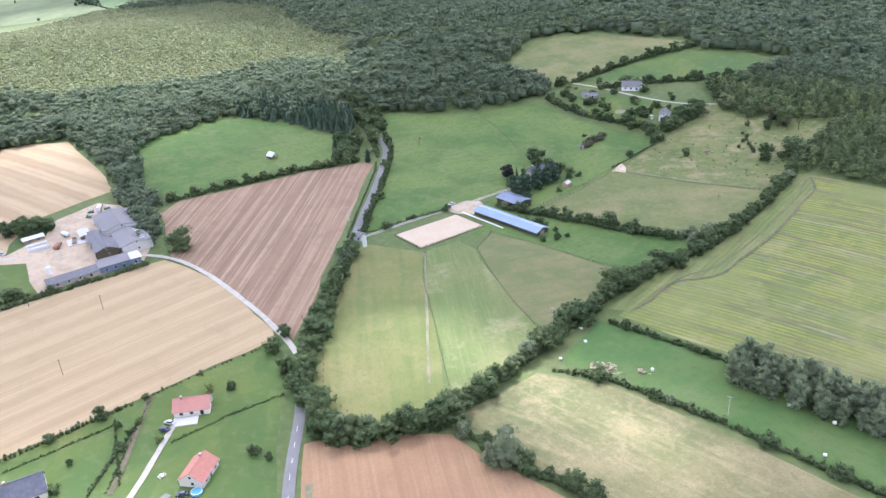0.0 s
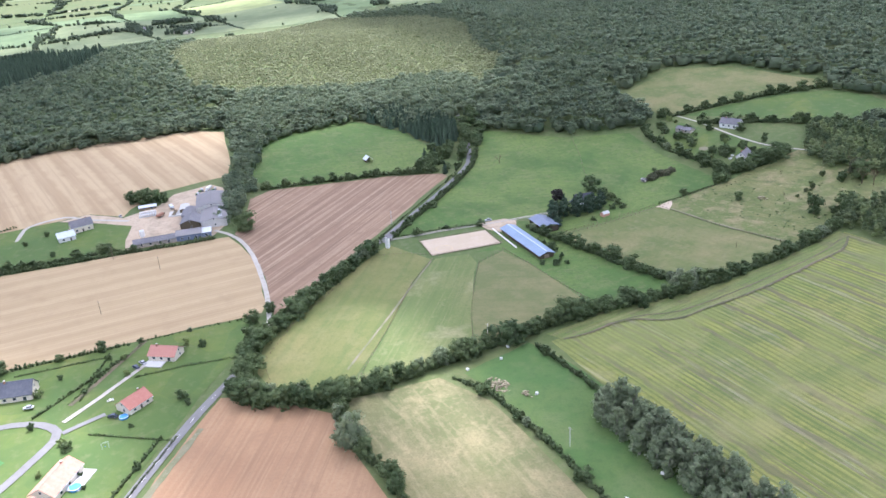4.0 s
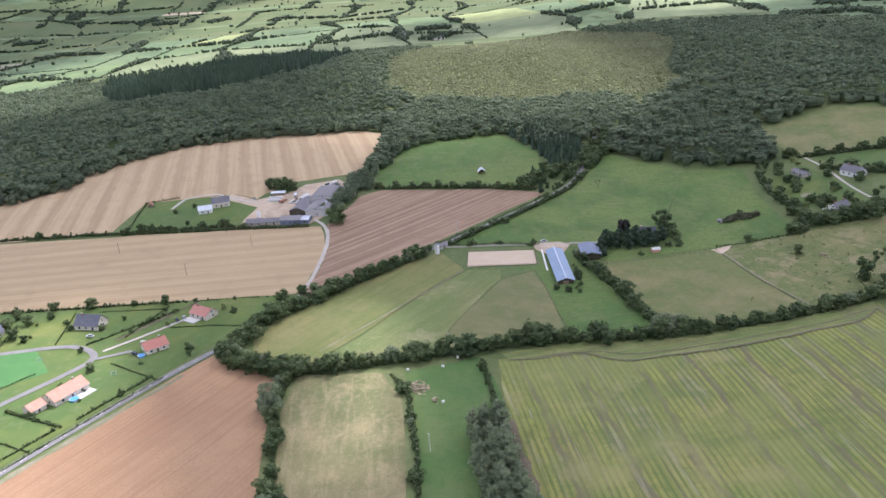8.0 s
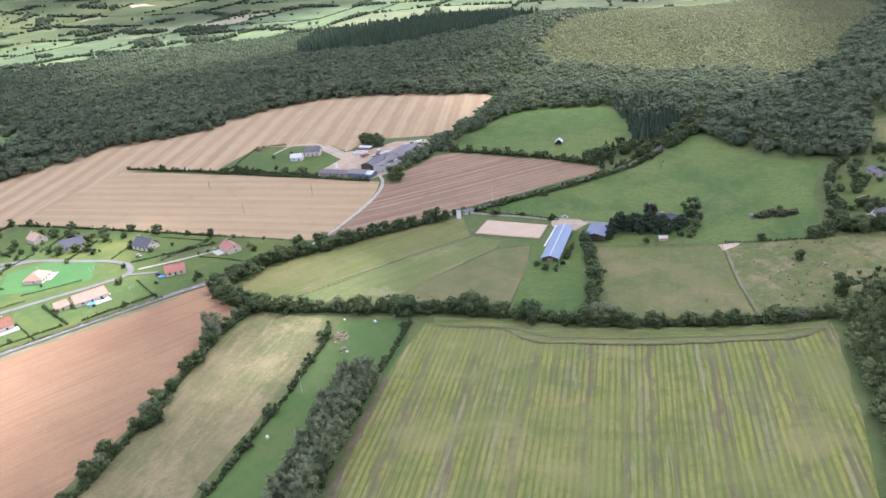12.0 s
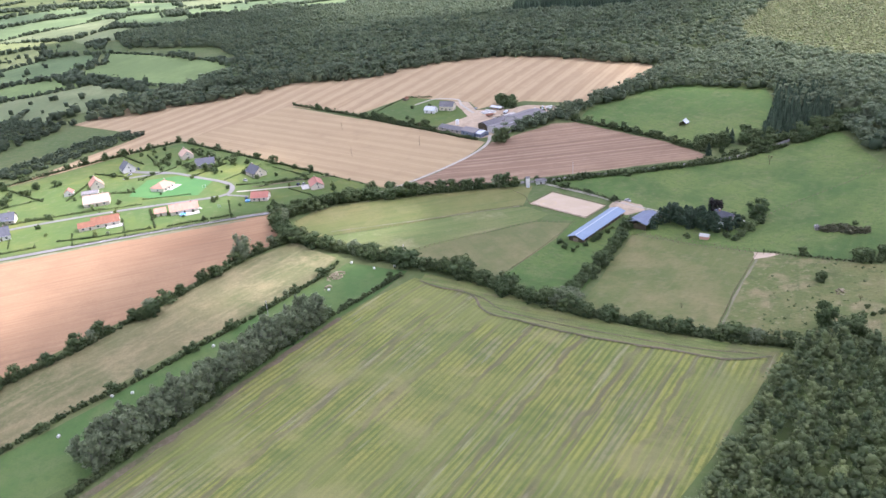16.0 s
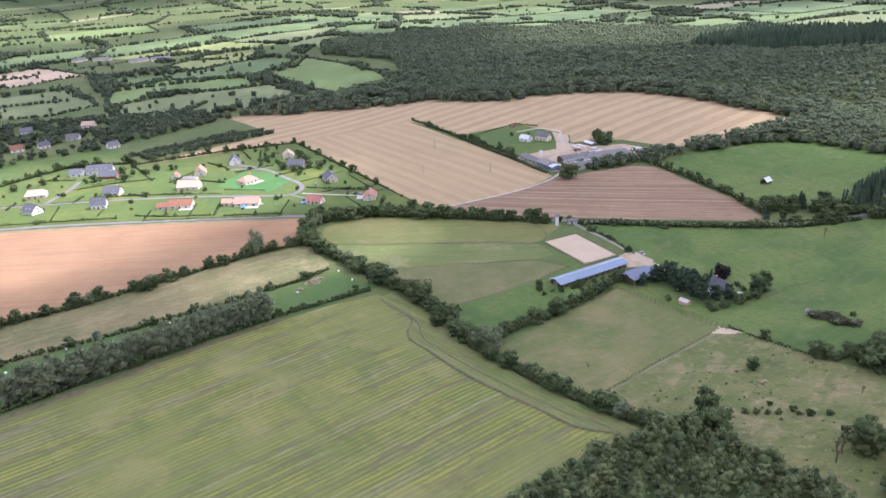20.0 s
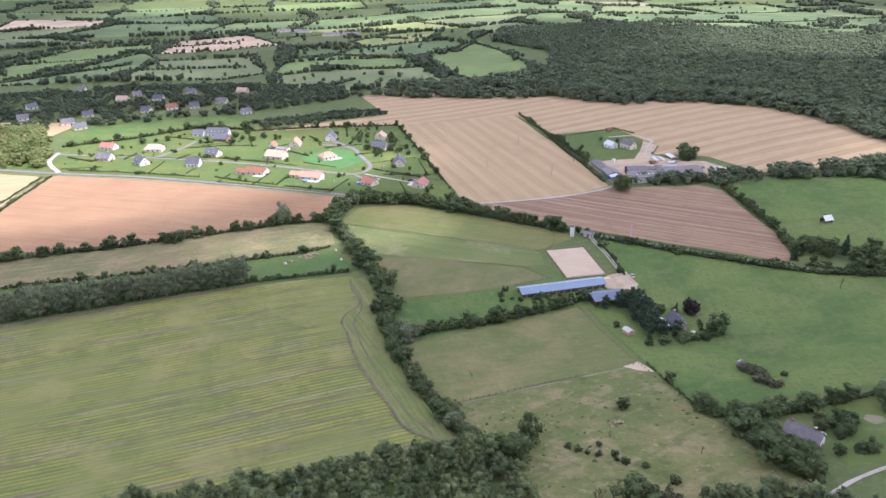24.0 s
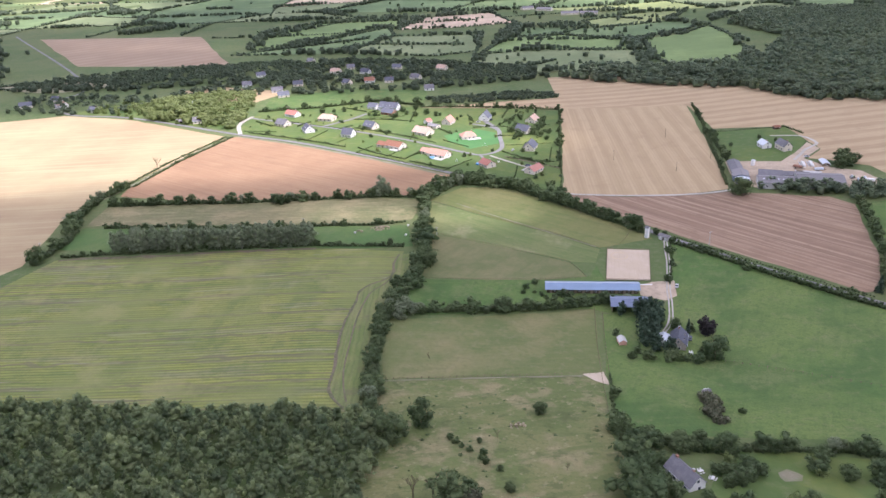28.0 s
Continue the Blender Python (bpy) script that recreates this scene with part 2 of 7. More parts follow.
M["dark_soil"] = surface("ploughed_soil", (0.255, 0.168, 0.110), [("noise", 0.015, 0.4, 0.62, (0.325, 0.220, 0.141), 0.8), ("streak", -47, 160, 4.5, 0.46, 0.62, (0.185, 0.118, 0.076), 0.6), ("streak", -47, 120, 1.6, 0.5, 0.62, (0.42, 0.310, 0.209), 0.6), ("rows", -47, 12.0, 0.86, 0.97, (0.40, 0.290, 0.195), 0.45, 0.6), ("noise", 0.1, 0.52, 0.68, (0.2, 0.130, 0.084), 0.4), ("noise", 0.9, 0.45, 0.75, (0.21, 0.140, 0.091), 0.35)], bump=0.2, bump_scale=1.2)
M["stubble"] = surface("cut_stubble", (0.422, 0.320, 0.180), [("noise", 0.02, 0.42, 0.64, (0.381, 0.284, 0.162), 0.5), ("streak", 93, 140, 2.0, 0.46, 0.66, (0.340, 0.247, 0.140), 0.5), ("rows", 93, 14.0, 0.2, 0.8, (0.515, 0.399, 0.239), 0.45, 1.2), ("streak", 93, 160, 3.0, 0.47, 0.62, (0.350, 0.252, 0.142), 0.45), ("rows", 93, 2.4, 0.5, 0.95, (0.340, 0.242, 0.135), 0.25, 0.8), ("noise", 0.05, 0.56, 0.68, (0.309, 0.221, 0.126), 0.4), ("noise", 0.9, 0.45, 0.75, (0.340, 0.252, 0.144), 0.35)], bump=0.15, bump_scale=1.4)
M["stubble_far"] = surface("cut_stubble_striped", (0.386, 0.281, 0.160), [("noise", 0.015, 0.42, 0.64, (0.402, 0.294, 0.167), 0.6), ("streak", 13, 140, 2.0, 0.46, 0.66, (0.309, 0.221, 0.126), 0.5), ("rows", 13, 19.0, 0.25, 0.75, (0.515, 0.399, 0.239), 0.6, 1.3), ("streak", 13, 200, 6.0, 0.48, 0.62, (0.474, 0.362, 0.216), 0.5), ("streak", 13, 240, 3.0, 0.5, 0.62, (0.330, 0.236, 0.135), 0.4), ("noise", 0.05, 0.55, 0.68, (0.330, 0.236, 0.135), 0.35), ("noise", 0.9, 0.45, 0.75, (0.350, 0.257, 0.149), 0.3)], bump=0.12, bump_scale=1.4)
M["pale_stubble"] = surface("pale_straw_stubble", (0.426, 0.331, 0.184), [("noise", 0.01, 0.4, 0.62, (0.334, 0.233, 0.132), 0.8), ("streak", 10, 110, 4, 0.46, 0.66, (0.471, 0.394, 0.228), 0.6), ("noise", 0.9, 0.45, 0.75, (0.342, 0.258, 0.147), 0.3)], bump=0.1)
M["rough"] = surface("rough_scrubby_pasture", (0.132, 0.165, 0.052), [("noise", 0.022, 0.46, 0.58, (0.215, 0.205, 0.085), 0.85), ("noise", 0.05, 0.51, 0.6, (0.3, 0.25, 0.135), 0.75), ("streak", 20, 30, 5, 0.52, 0.62, (0.11, 0.142, 0.045), 0.6), ("noise", 0.14, 0.55, 0.63, (0.08, 0.105, 0.036), 0.6), ("noise", 0.3, 0.58, 0.66, (0.36, 0.31, 0.18), 0.5), ("noise", 0.8, 0.52, 0.66, (0.09, 0.11, 0.04), 0.5), ("noise", 2.0, 0.45, 0.72, (0.112, 0.13, 0.046), 0.4)], bump=0.5, bump_scale=0.5)
M["lawn"] = surface("garden_lawn", (0.108, 0.16, 0.036), [("noise", 0.03, 0.42, 0.6, (0.18, 0.2, 0.05), 0.8), ("noise", 0.012, 0.46, 0.58, (0.075, 0.135, 0.038), 0.7), ("cells", 0.045, (0.075, 0.13, 0.036), 0.6), ("noise", 0.2, 0.52, 0.7, (0.22, 0.21, 0.11), 0.35), ("noise", 1.5, 0.45, 0.75, GREEN, 0.35)], bump=0.05)
M["lawn_deep"] = surface("dense_lawn", (0.07, 0.19, 0.0585), [("noise", 0.06, 0.4, 0.62, (0.095, 0.215, 0.065), 0.8), ("noise", 1.5, 0.45, 0.75, GREEN, 0.3)], bump=0.04)
M["sand"] = surface("arena_sand", (0.522, 0.425, 0.302), [("noise", 0.08, 0.42, 0.62, (0.576, 0.477, 0.362), 0.8), ("streak", 88, 20, 0.8, 0.5, 0.68, (0.450, 0.351, 0.256), 0.4), ("noise", 1.2, 0.45, 0.75, (0.450, 0.360, 0.265), 0.4)], bump=0.05)
M["sand_worn"] = surface("trodden_sand", (0.53, 0.42, 0.3), [("noise", 0.5, 0.4, 0.62, (0.6, 0.49, 0.2846), 0.6)], bump=0.05)
M["gravel"] = surface("yard_gravel", (0.46, 0.354, 0.250), [("noise", 0.05, 0.4, 0.62, (0.54, 0.437, 0.317), 0.8), ("noise", 0.12, 0.5, 0.66, (0.3, 0.244, 0.173), 0.6), ("noise", 0.5, 0.52, 0.68, (0.24, 0.208, 0.144), 0.5), ("noise", 2.0, 0.45, 0.75, (0.38, 0.312, 0.221), 0.4)], bump=0.08)
M["asphalt"] = surface("worn_asphalt", (0.2, 0.195, 0.19), [("noise", 0.08, 0.4, 0.62, (0.25, 0.245, 0.235), 0.7), ("noise", 0.3, 0.55, 0.68, (0.16, 0.155, 0.14), 0.5), ("noise", 1.5, 0.45, 0.75, (0.16, 0.157, 0.155), 0.4)], rough=0.85, bump=0.02)
M["chalk"] = surface("pale_lane", (0.48, 0.45, 0.39), [("noise", 0.1, 0.4, 0.62, (0.38, 0.35, 0.29), 0.7), ("noise", 0.4, 0.54, 0.68, (0.26, 0.25, 0.16), 0.45), ("noise", 1.5, 0.45, 0.75, (0.55, 0.51, 0.45), 0.4)], bump=0.05)
M["verge"] = surface("dry_verge", (0.24, 0.22, 0.143), [("noise", 0.1, 0.4, 0.6, (0.15, 0.17, 0.078), 0.8), ("noise", 0.8, 0.5, 0.7, (0.34, 0.3, 0.234), 0.5)], bump=0.15)
M["white"] = surface("white_paint", (0.78, 0.77, 0.74), [("noise", 0.8, 0.5, 0.75, (0.62, 0.6, 0.56), 0.4)], rough=0.6)
M["cream"] = surface("cream_render", (0.7, 0.63, 0.52), [("noise", 0.6, 0.45, 0.72, (0.6, 0.53, 0.43), 0.4), ("each", (0.76, 0.7, 0.62), 0.7)], rough=0.9, bump=0.01, bump_scale=8)
M["stone"] = surface("old_stone", (0.42, 0.38, 0.33), [("noise", 0.9, 0.4, 0.65, (0.32, 0.29, 0.25), 0.7), ("noise", 4.0, 0.45, 0.7, (0.52, 0.48, 0.42), 0.4)], bump=0.03, bump_scale=3)
M["brick"] = surface("old_brick", (0.33, 0.16, 0.11), [("noise", 2.0, 0.4, 0.65, (0.42, 0.27, 0.2), 0.6), ("noise", 0.5, 0.45, 0.7, (0.25, 0.13, 0.0769), 0.4)], bump=0.02, bump_scale=4)
M["tile_red"] = surface("red_clay_tile", (0.42, 0.165, 0.125), [("rows", 90, 0.33, 0.5, 1.0, (0.32, 0.12, 0.09), 0.35, 0.5), ("noise", 0.7, 0.42, 0.68, (0.5, 0.24, 0.19), 0.6), ("each", (0.5, 0.27, 0.22), 0.6)], rough=0.85, bump=0.02, bump_scale=6)
M["tile_orange"] = surface("orange_clay_tile", (0.52, 0.275, 0.2), [("rows", 90, 0.33, 0.5, 1.0, (0.42, 0.21, 0.15), 0.35, 0.5), ("noise", 0.7, 0.42, 0.68, (0.6, 0.37, 0.29), 0.6)], rough=0.85, bump=0.02, bump_scale=6)
M["tile_brown"] = surface("brown_red_tile", (0.27, 0.125, 0.0808), [("rows", 90, 0.33, 0.5, 1.0, (0.2, 0.09, 0.0615), 0.35, 0.5), ("noise", 0.7, 0.42, 0.68, (0.36, 0.19, 0.1154), 0.6)], rough=0.85, bump=0.02, bump_scale=6)
M["tile_sand"] = surface("sandy_tile", (0.54, 0.38, 0.29), [("rows", 90, 0.33, 0.5, 1.0, (0.44, 0.3, 0.22), 0.35, 0.5), ("noise", 0.7, 0.42, 0.68, (0.62, 0.47, 0.38), 0.6)], rough=0.85, bump=0.02, bump_scale=6)
M["slate"] = surface("dark_slate", (0.095, 0.1, 0.125), [("rows", 0, 0.4, 0.5, 1.0, (0.06, 0.065, 0.08), 0.4, 0.5), ("noise", 0.8, 0.42, 0.68, (0.16, 0.165, 0.19), 0.6), ("each", (0.19, 0.2, 0.23), 0.5)], rough=0.6, bump=0.015, bump_scale=6)
M["slate_old"] = surface("weathered_slate", (0.17, 0.165, 0.18), [("noise", 0.5, 0.42, 0.66, (0.25, 0.24, 0.24), 0.7), ("noise", 2.5, 0.45, 0.7, (0.11, 0.11, 0.12), 0.5)], rough=0.7, bump=0.02, bump_scale=5)
M["fibro"] = surface("grey_corrugated_roof", (0.2, 0.19, 0.195), [("rows", 0, 0.6, 0.4, 1.0, (0.14, 0.135, 0.14), 0.4, 0.2), ("noise", 0.15, 0.42, 0.66, (0.15, 0.143, 0.147), 0.7), ("each", (0.28, 0.265, 0.265), 0.8), ("noise", 1.5, 0.45, 0.72, (0.27, 0.255, 0.25), 0.4)], rough=0.8)
M["blue_metal"] = surface("blue_grey_sheet_metal", (0.21, 0.29, 0.39), [("rows", 90, 1.0, 0.7, 1.0, (0.15, 0.22, 0.35), 0.5, 0.0), ("noise", 0.15, 0.42, 0.66, (0.25, 0.34, 0.48), 0.6), ("noise", 1.2, 0.48, 0.7, (0.17, 0.24, 0.37), 0.3)], rough=0.45, gloss=0.5)
M["blue_dark"] = surface("slate_blue_sheet_metal", (0.15, 0.185, 0.27), [("rows", 90, 1.0, 0.7, 1.0, (0.11, 0.14, 0.21), 0.5, 0.0), ("noise", 0.2, 0.42, 0.66, (0.2, 0.235, 0.32), 0.6)], rough=0.5, gloss=0.5)
M["sheet_white"] = surface("pale_sheet_metal", (0.62, 0.66, 0.7), [("noise", 0.5, 0.45, 0.7, (0.52, 0.56, 0.6), 0.6)], rough=0.45, gloss=0.5)
M["timber_dark"] = surface("dark_weathered_boards", (0.085, 0.07, 0.0423), [("rows", 90, 0.3, 0.6, 1.0, (0.05, 0.04, 0.0269), 0.6, 0.2), ("noise", 1.5, 0.45, 0.7, (0.13, 0.11, 0.0692), 0.5)], rough=0.85)
M["timber"] = surface("weathered_wood", (0.24, 0.19, 0.14), [("noise", 2.0, 0.4, 0.68, (0.32, 0.27, 0.1692), 0.6), ("each", (0.17, 0.14, 0.0846), 0.6)], rough=0.9)
M["pink_wood"] = surface("pinkish_boards", (0.55, 0.32, 0.23), [("rows", 0, 0.3, 0.7, 1.0, (0.42, 0.23, 0.16), 0.5, 0.1), ("noise", 1.5, 0.45, 0.7, (0.62, 0.4, 0.3), 0.5)], rough=0.8)
M["concrete"] = surface("pale_concrete", (0.55, 0.54, 0.51), [("noise", 0.6, 0.42, 0.68, (0.45, 0.44, 0.41), 0.6), ("noise", 3.0, 0.45, 0.7, (0.6, 0.59, 0.57), 0.4)], rough=0.9, bump=0.01)
M["glass"] = surface("window_glass", (0.035, 0.045, 0.055), [("each", (0.07, 0.085, 0.1), 0.6)], rough=0.08, gloss=0.6)
M["plastic_blue"] = surface("blue_plastic", (0.08, 0.3, 0.62), [("noise", 1.5, 0.45, 0.7, (0.15, 0.4, 0.7), 0.5)], rough=0.4)
M["paint_dark"] = surface("dark_car_paint", (0.03, 0.035, 0.05), [("each", (0.1, 0.12, 0.2), 0.6)], rough=0.25, gloss=0.6)
M["paint_light"] = surface("light_car_paint", (0.62, 0.62, 0.63), [("each", (0.35, 0.37, 0.4), 0.5)], rough=0.25, gloss=0.6)
M["rubber"] = surface("black_rubber", (0.02, 0.02, 0.02), [], rough=0.9)
M["rubble"] = surface("rubble_heap", (0.38, 0.33, 0.2077), [("each", (0.24, 0.2, 0.1231), 0.9), ("noise", 0.6, 0.45, 0.7, (0.5, 0.46, 0.4), 0.5)], rough=0.95)
M["bark"] = surface("bark", (0.13, 0.105, 0.0615), [("noise", 3.0, 0.4, 0.7, (0.2, 0.17, 0.1), 0.7), ("noise", 0.7, 0.45, 0.7, (0.08, 0.065, 0.0385), 0.5)], bump=0.03, bump_scale=4)
M["bark_pale"] = surface("pale_bark", (0.36, 0.33, 0.29), [("noise", 2.0, 0.4, 0.7, (0.24, 0.21, 0.18), 0.7)], bump=0.02, bump_scale=4)
M["leaf"] = leafage("broad_leaves", (0.08, 0.128, 0.056), [("each", (0.18, 0.232, 0.1), 0.95), ("piece", (0.2, 0.255, 0.115), 0.55), ("noise", 0.45, 0.5, 0.68, (0.15, 0.19, 0.085), 0.5), ("noise", 2.2, 0.42, 0.66, (0.06, 0.1, 0.045), 0.5)], 0.45, 0.35)
M["leaf_hedge"] = leafage("hedge_leaves", (0.082, 0.126, 0.056), [("noise", 0.05, 0.4, 0.62, (0.145, 0.182, 0.078), 0.85), ("noise", 0.25, 0.5, 0.66, (0.138, 0.142, 0.074), 0.6), ("piece", (0.19, 0.235, 0.105), 0.6), ("noise", 2.2, 0.42, 0.66, (0.058, 0.096, 0.043), 0.5)], 0.45, 0.35)
# Raised and greyed beyond leaf colour, partly to stand in for haze.
M["leaf_wood"] = leafage("woodland_leaves", (0.15, 0.205, 0.135), [("tone", (0.28, 0.335, 0.2), 0.95), ("noise", 0.008, 0.42, 0.62, (0.155, 0.21, 0.14), 0.45), ("noise", 0.05, 0.58, 0.7, (0.3, 0.335, 0.18), 0.4), ("piece", (0.3, 0.35, 0.21), 0.7), ("noise", 0.6, 0.42, 0.66, (0.12, 0.17, 0.105), 0.35)], 0.55, 0.35, 0.8)
M["hutch"] = M["white"]
# Sun and haze on the hill are put into these much lighter leaves.
M["leaf_plant_lit"] = leafage("sunlit_plantation_leaves", (0.25, 0.28, 0.16), [("tone", (0.40, 0.425, 0.245), 0.95), ("noise", 0.006, 0.42, 0.62, (0.23, 0.26, 0.145), 0.5), ("noise", 0.06, 0.5, 0.66, (0.3, 0.325, 0.18), 0.5), ("piece", (0.42, 0.44, 0.25), 0.5)], 0.6, 0.25, 0.8)
M["leaf_near"] = leafage("coppice_leaves", (0.135, 0.19, 0.098), [("tone", (0.4, 0.46, 0.21), 0.92), ("piece", (0.3, 0.35, 0.17), 0.45), ("noise", 0.03, 0.45, 0.65, (0.17, 0.225, 0.11), 0.45), ("noise", 1.6, 0.42, 0.66, (0.11, 0.16, 0.08), 0.35)], 0.55, 0.25)
M["leaf_grey"] = leafage("grey_green_leaves", (0.27, 0.33, 0.2), [("each", (0.34, 0.39, 0.24), 0.8), ("piece", (0.36, 0.4, 0.26), 0.45), ("noise", 2.2, 0.42, 0.66, (0.2, 0.25, 0.14), 0.35)], 0.6, 0.25)
M["leaf_light"] = leafage("light_leaves", (0.19, 0.255, 0.095), [("each", (0.27, 0.32, 0.125), 0.8), ("tone", (0.32, 0.365, 0.15), 0.8), ("piece", (0.3, 0.35, 0.14), 0.5)], 0.5, 0.3)
M["leaf_purple"] = leafage("dark_purple_leaves", (0.043, 0.038, 0.039), [("piece", (0.072, 0.058, 0.060), 0.7), ("noise", 0.8, 0.45, 0.66, (0.036, 0.043, 0.031), 0.6)])
M["needle"] = leafage("dark_needles", (0.055, 0.09, 0.058), [("each", (0.07, 0.115, 0.065), 0.8), ("tone", (0.105, 0.155, 0.095), 0.9), ("piece", (0.1, 0.145, 0.088), 0.45), ("noise", 2.0, 0.42, 0.66, (0.04, 0.066, 0.042), 0.5)], 0.2, 0.3)
M["leaf_rust"] = leafage("rusty_shrub_leaves", (0.1, 0.112, 0.058), [("piece", (0.2, 0.185, 0.12), 0.7), ("noise", 0.6, 0.45, 0.65, (0.065, 0.09, 0.042), 0.8)])
# Leaf tones lightened and dulled to stand in for distance haze.
M["leaf_far_hazed"] = leafage("far_hazed_leaves", (0.115, 0.155, 0.1), [("tone", (0.17, 0.21, 0.125), 0.9), ("piece", (0.15, 0.19, 0.11), 0.3), ("noise", 0.006, 0.4, 0.62, (0.13, 0.17, 0.105), 0.6)], 0.5)
FAR_FIELDS = []
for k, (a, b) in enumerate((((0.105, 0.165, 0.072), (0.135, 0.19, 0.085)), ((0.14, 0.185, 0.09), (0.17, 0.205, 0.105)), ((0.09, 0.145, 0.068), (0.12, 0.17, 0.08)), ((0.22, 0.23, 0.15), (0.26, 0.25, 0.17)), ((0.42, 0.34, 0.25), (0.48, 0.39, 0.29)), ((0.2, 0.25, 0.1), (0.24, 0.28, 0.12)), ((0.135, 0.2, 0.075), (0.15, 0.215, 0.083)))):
    # Scaled paler than near pasture; haze over the valley goes into the colour.
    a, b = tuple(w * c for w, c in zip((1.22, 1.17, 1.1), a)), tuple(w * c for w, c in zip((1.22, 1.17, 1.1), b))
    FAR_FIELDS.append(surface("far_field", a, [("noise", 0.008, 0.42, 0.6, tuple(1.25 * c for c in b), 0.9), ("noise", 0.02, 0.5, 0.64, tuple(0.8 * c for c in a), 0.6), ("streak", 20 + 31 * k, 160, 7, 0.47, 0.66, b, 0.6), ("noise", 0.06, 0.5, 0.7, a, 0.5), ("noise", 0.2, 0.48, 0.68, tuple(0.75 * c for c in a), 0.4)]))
M["far_soil"] = surface("far_bare_field", (0.33, 0.235, 0.152), [("rows", 55, 30, 0.4, 0.6, (0.38, 0.285, 0.193), 0.7, 0.8), ("noise", 0.012, 0.42, 0.62, (0.29, 0.205, 0.133), 0.6)])

# ---------------- clouds ----------------


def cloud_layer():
    """Unseen broken cumulus over the whole sky, added to shade the land; wide gaps are placed where sun should fall;
    thin at the rims.
    """
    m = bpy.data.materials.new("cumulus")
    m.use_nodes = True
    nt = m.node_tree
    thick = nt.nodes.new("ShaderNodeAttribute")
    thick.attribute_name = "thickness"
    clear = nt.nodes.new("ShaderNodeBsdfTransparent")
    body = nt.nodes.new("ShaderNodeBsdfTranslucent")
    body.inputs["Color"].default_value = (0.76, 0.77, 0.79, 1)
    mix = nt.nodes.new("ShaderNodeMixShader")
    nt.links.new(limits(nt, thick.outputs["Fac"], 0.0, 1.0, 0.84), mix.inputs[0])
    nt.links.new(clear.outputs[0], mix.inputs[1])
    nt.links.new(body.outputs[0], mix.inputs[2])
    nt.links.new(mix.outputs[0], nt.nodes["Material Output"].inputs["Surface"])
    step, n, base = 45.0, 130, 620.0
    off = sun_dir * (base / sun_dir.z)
    # Each gap (x, y, rx, ry) is placed to let sun onto that spot.
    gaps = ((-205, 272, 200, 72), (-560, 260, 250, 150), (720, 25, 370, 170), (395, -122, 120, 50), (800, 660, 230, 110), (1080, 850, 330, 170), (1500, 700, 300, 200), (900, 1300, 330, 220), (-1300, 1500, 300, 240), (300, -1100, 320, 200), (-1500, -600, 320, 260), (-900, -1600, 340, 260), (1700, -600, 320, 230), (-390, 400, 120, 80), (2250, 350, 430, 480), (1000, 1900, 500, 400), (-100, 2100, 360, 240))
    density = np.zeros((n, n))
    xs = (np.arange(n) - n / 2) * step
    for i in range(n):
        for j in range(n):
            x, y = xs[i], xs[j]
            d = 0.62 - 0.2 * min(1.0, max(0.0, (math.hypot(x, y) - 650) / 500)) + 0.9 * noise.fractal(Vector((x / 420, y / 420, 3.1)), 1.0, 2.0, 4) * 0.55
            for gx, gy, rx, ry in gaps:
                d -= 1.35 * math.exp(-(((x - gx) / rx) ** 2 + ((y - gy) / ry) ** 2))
            # Two thinner spots, added to lighten the meadow and hay strip below.
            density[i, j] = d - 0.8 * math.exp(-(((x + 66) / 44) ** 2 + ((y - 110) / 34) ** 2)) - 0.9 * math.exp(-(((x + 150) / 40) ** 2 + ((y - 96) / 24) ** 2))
    t = np.clip(density / 0.45, 0, 1)
    verts, faces, values, index = [], [], [], {}
    for i in range(n):
        for j in range(n):
            if t[max(0, i - 1):i + 2, max(0, j - 1):j + 2].max() > 0:
                index[i, j] = len(verts)
                x, y = xs[i] + off.x, xs[j] + off.y
                puff = 40 * t[i, j] * (1 + 0.8 * noise.noise(Vector((x / 90, y / 90, 0.3))))
                verts += [(x, y, base - 6 * t[i, j]), (x, y, base + puff)]
                values += [t[i, j]] * 2
    for (i, j), a in index.items():
        if all(k in index for k in ((i + 1, j), (i + 1, j + 1), (i, j + 1))):
            b, c, d = index[i + 1, j], index[i + 1, j + 1], index[i, j + 1]
            faces += [(d, c, b, a), (a + 1, b + 1, c + 1, d + 1)]
    me = quick_mesh("clouds", verts, faces, m, True)
    me.attributes.new("thickness", 'FLOAT', 'POINT').data.foreach_set("value", np.array(values, np.float32))
    tagged(new("clouds", me), "unseen broken clouds overhead, gaps placed for sun patches", "clouds", kind="stuff")


# ---------------- ground ----------------


def smooth(v):
    v = np.clip(v, 0.0, 1.0)
    return v * v * (3 - 2 * v)


def terrain(x, y):
    x, y = np.asarray(x, float), np.asarray(y, float)
    z = 34 * smooth((-y - 20) / 330) * (1 - 0.4 * smooth((x - 210) / 250)) + 10 * smooth((x - 10) / 300) * (1 - smooth((x - 450) / 500))
    z = z + 4 * smooth((-x - 60) / 120) * np.exp(-((y / 150) ** 2))
    z = z + 3.5 * np.exp(-((x + 122) / 60) ** 2 - ((y + 72) / 70) ** 2) + 24 * np.exp(-((x - 800) / 270) ** 2 - ((y - 60) / 250) ** 2)
    z = z + 230 * smooth((np.hypot(x, y) - 2000) / 2600)
    return z - 20 * smooth((y - 220) / 1200) - 8 * smooth((x - 700) / 400)


def at(x, y, lift=0.0):
    return float(terrain(x, y)) + lift


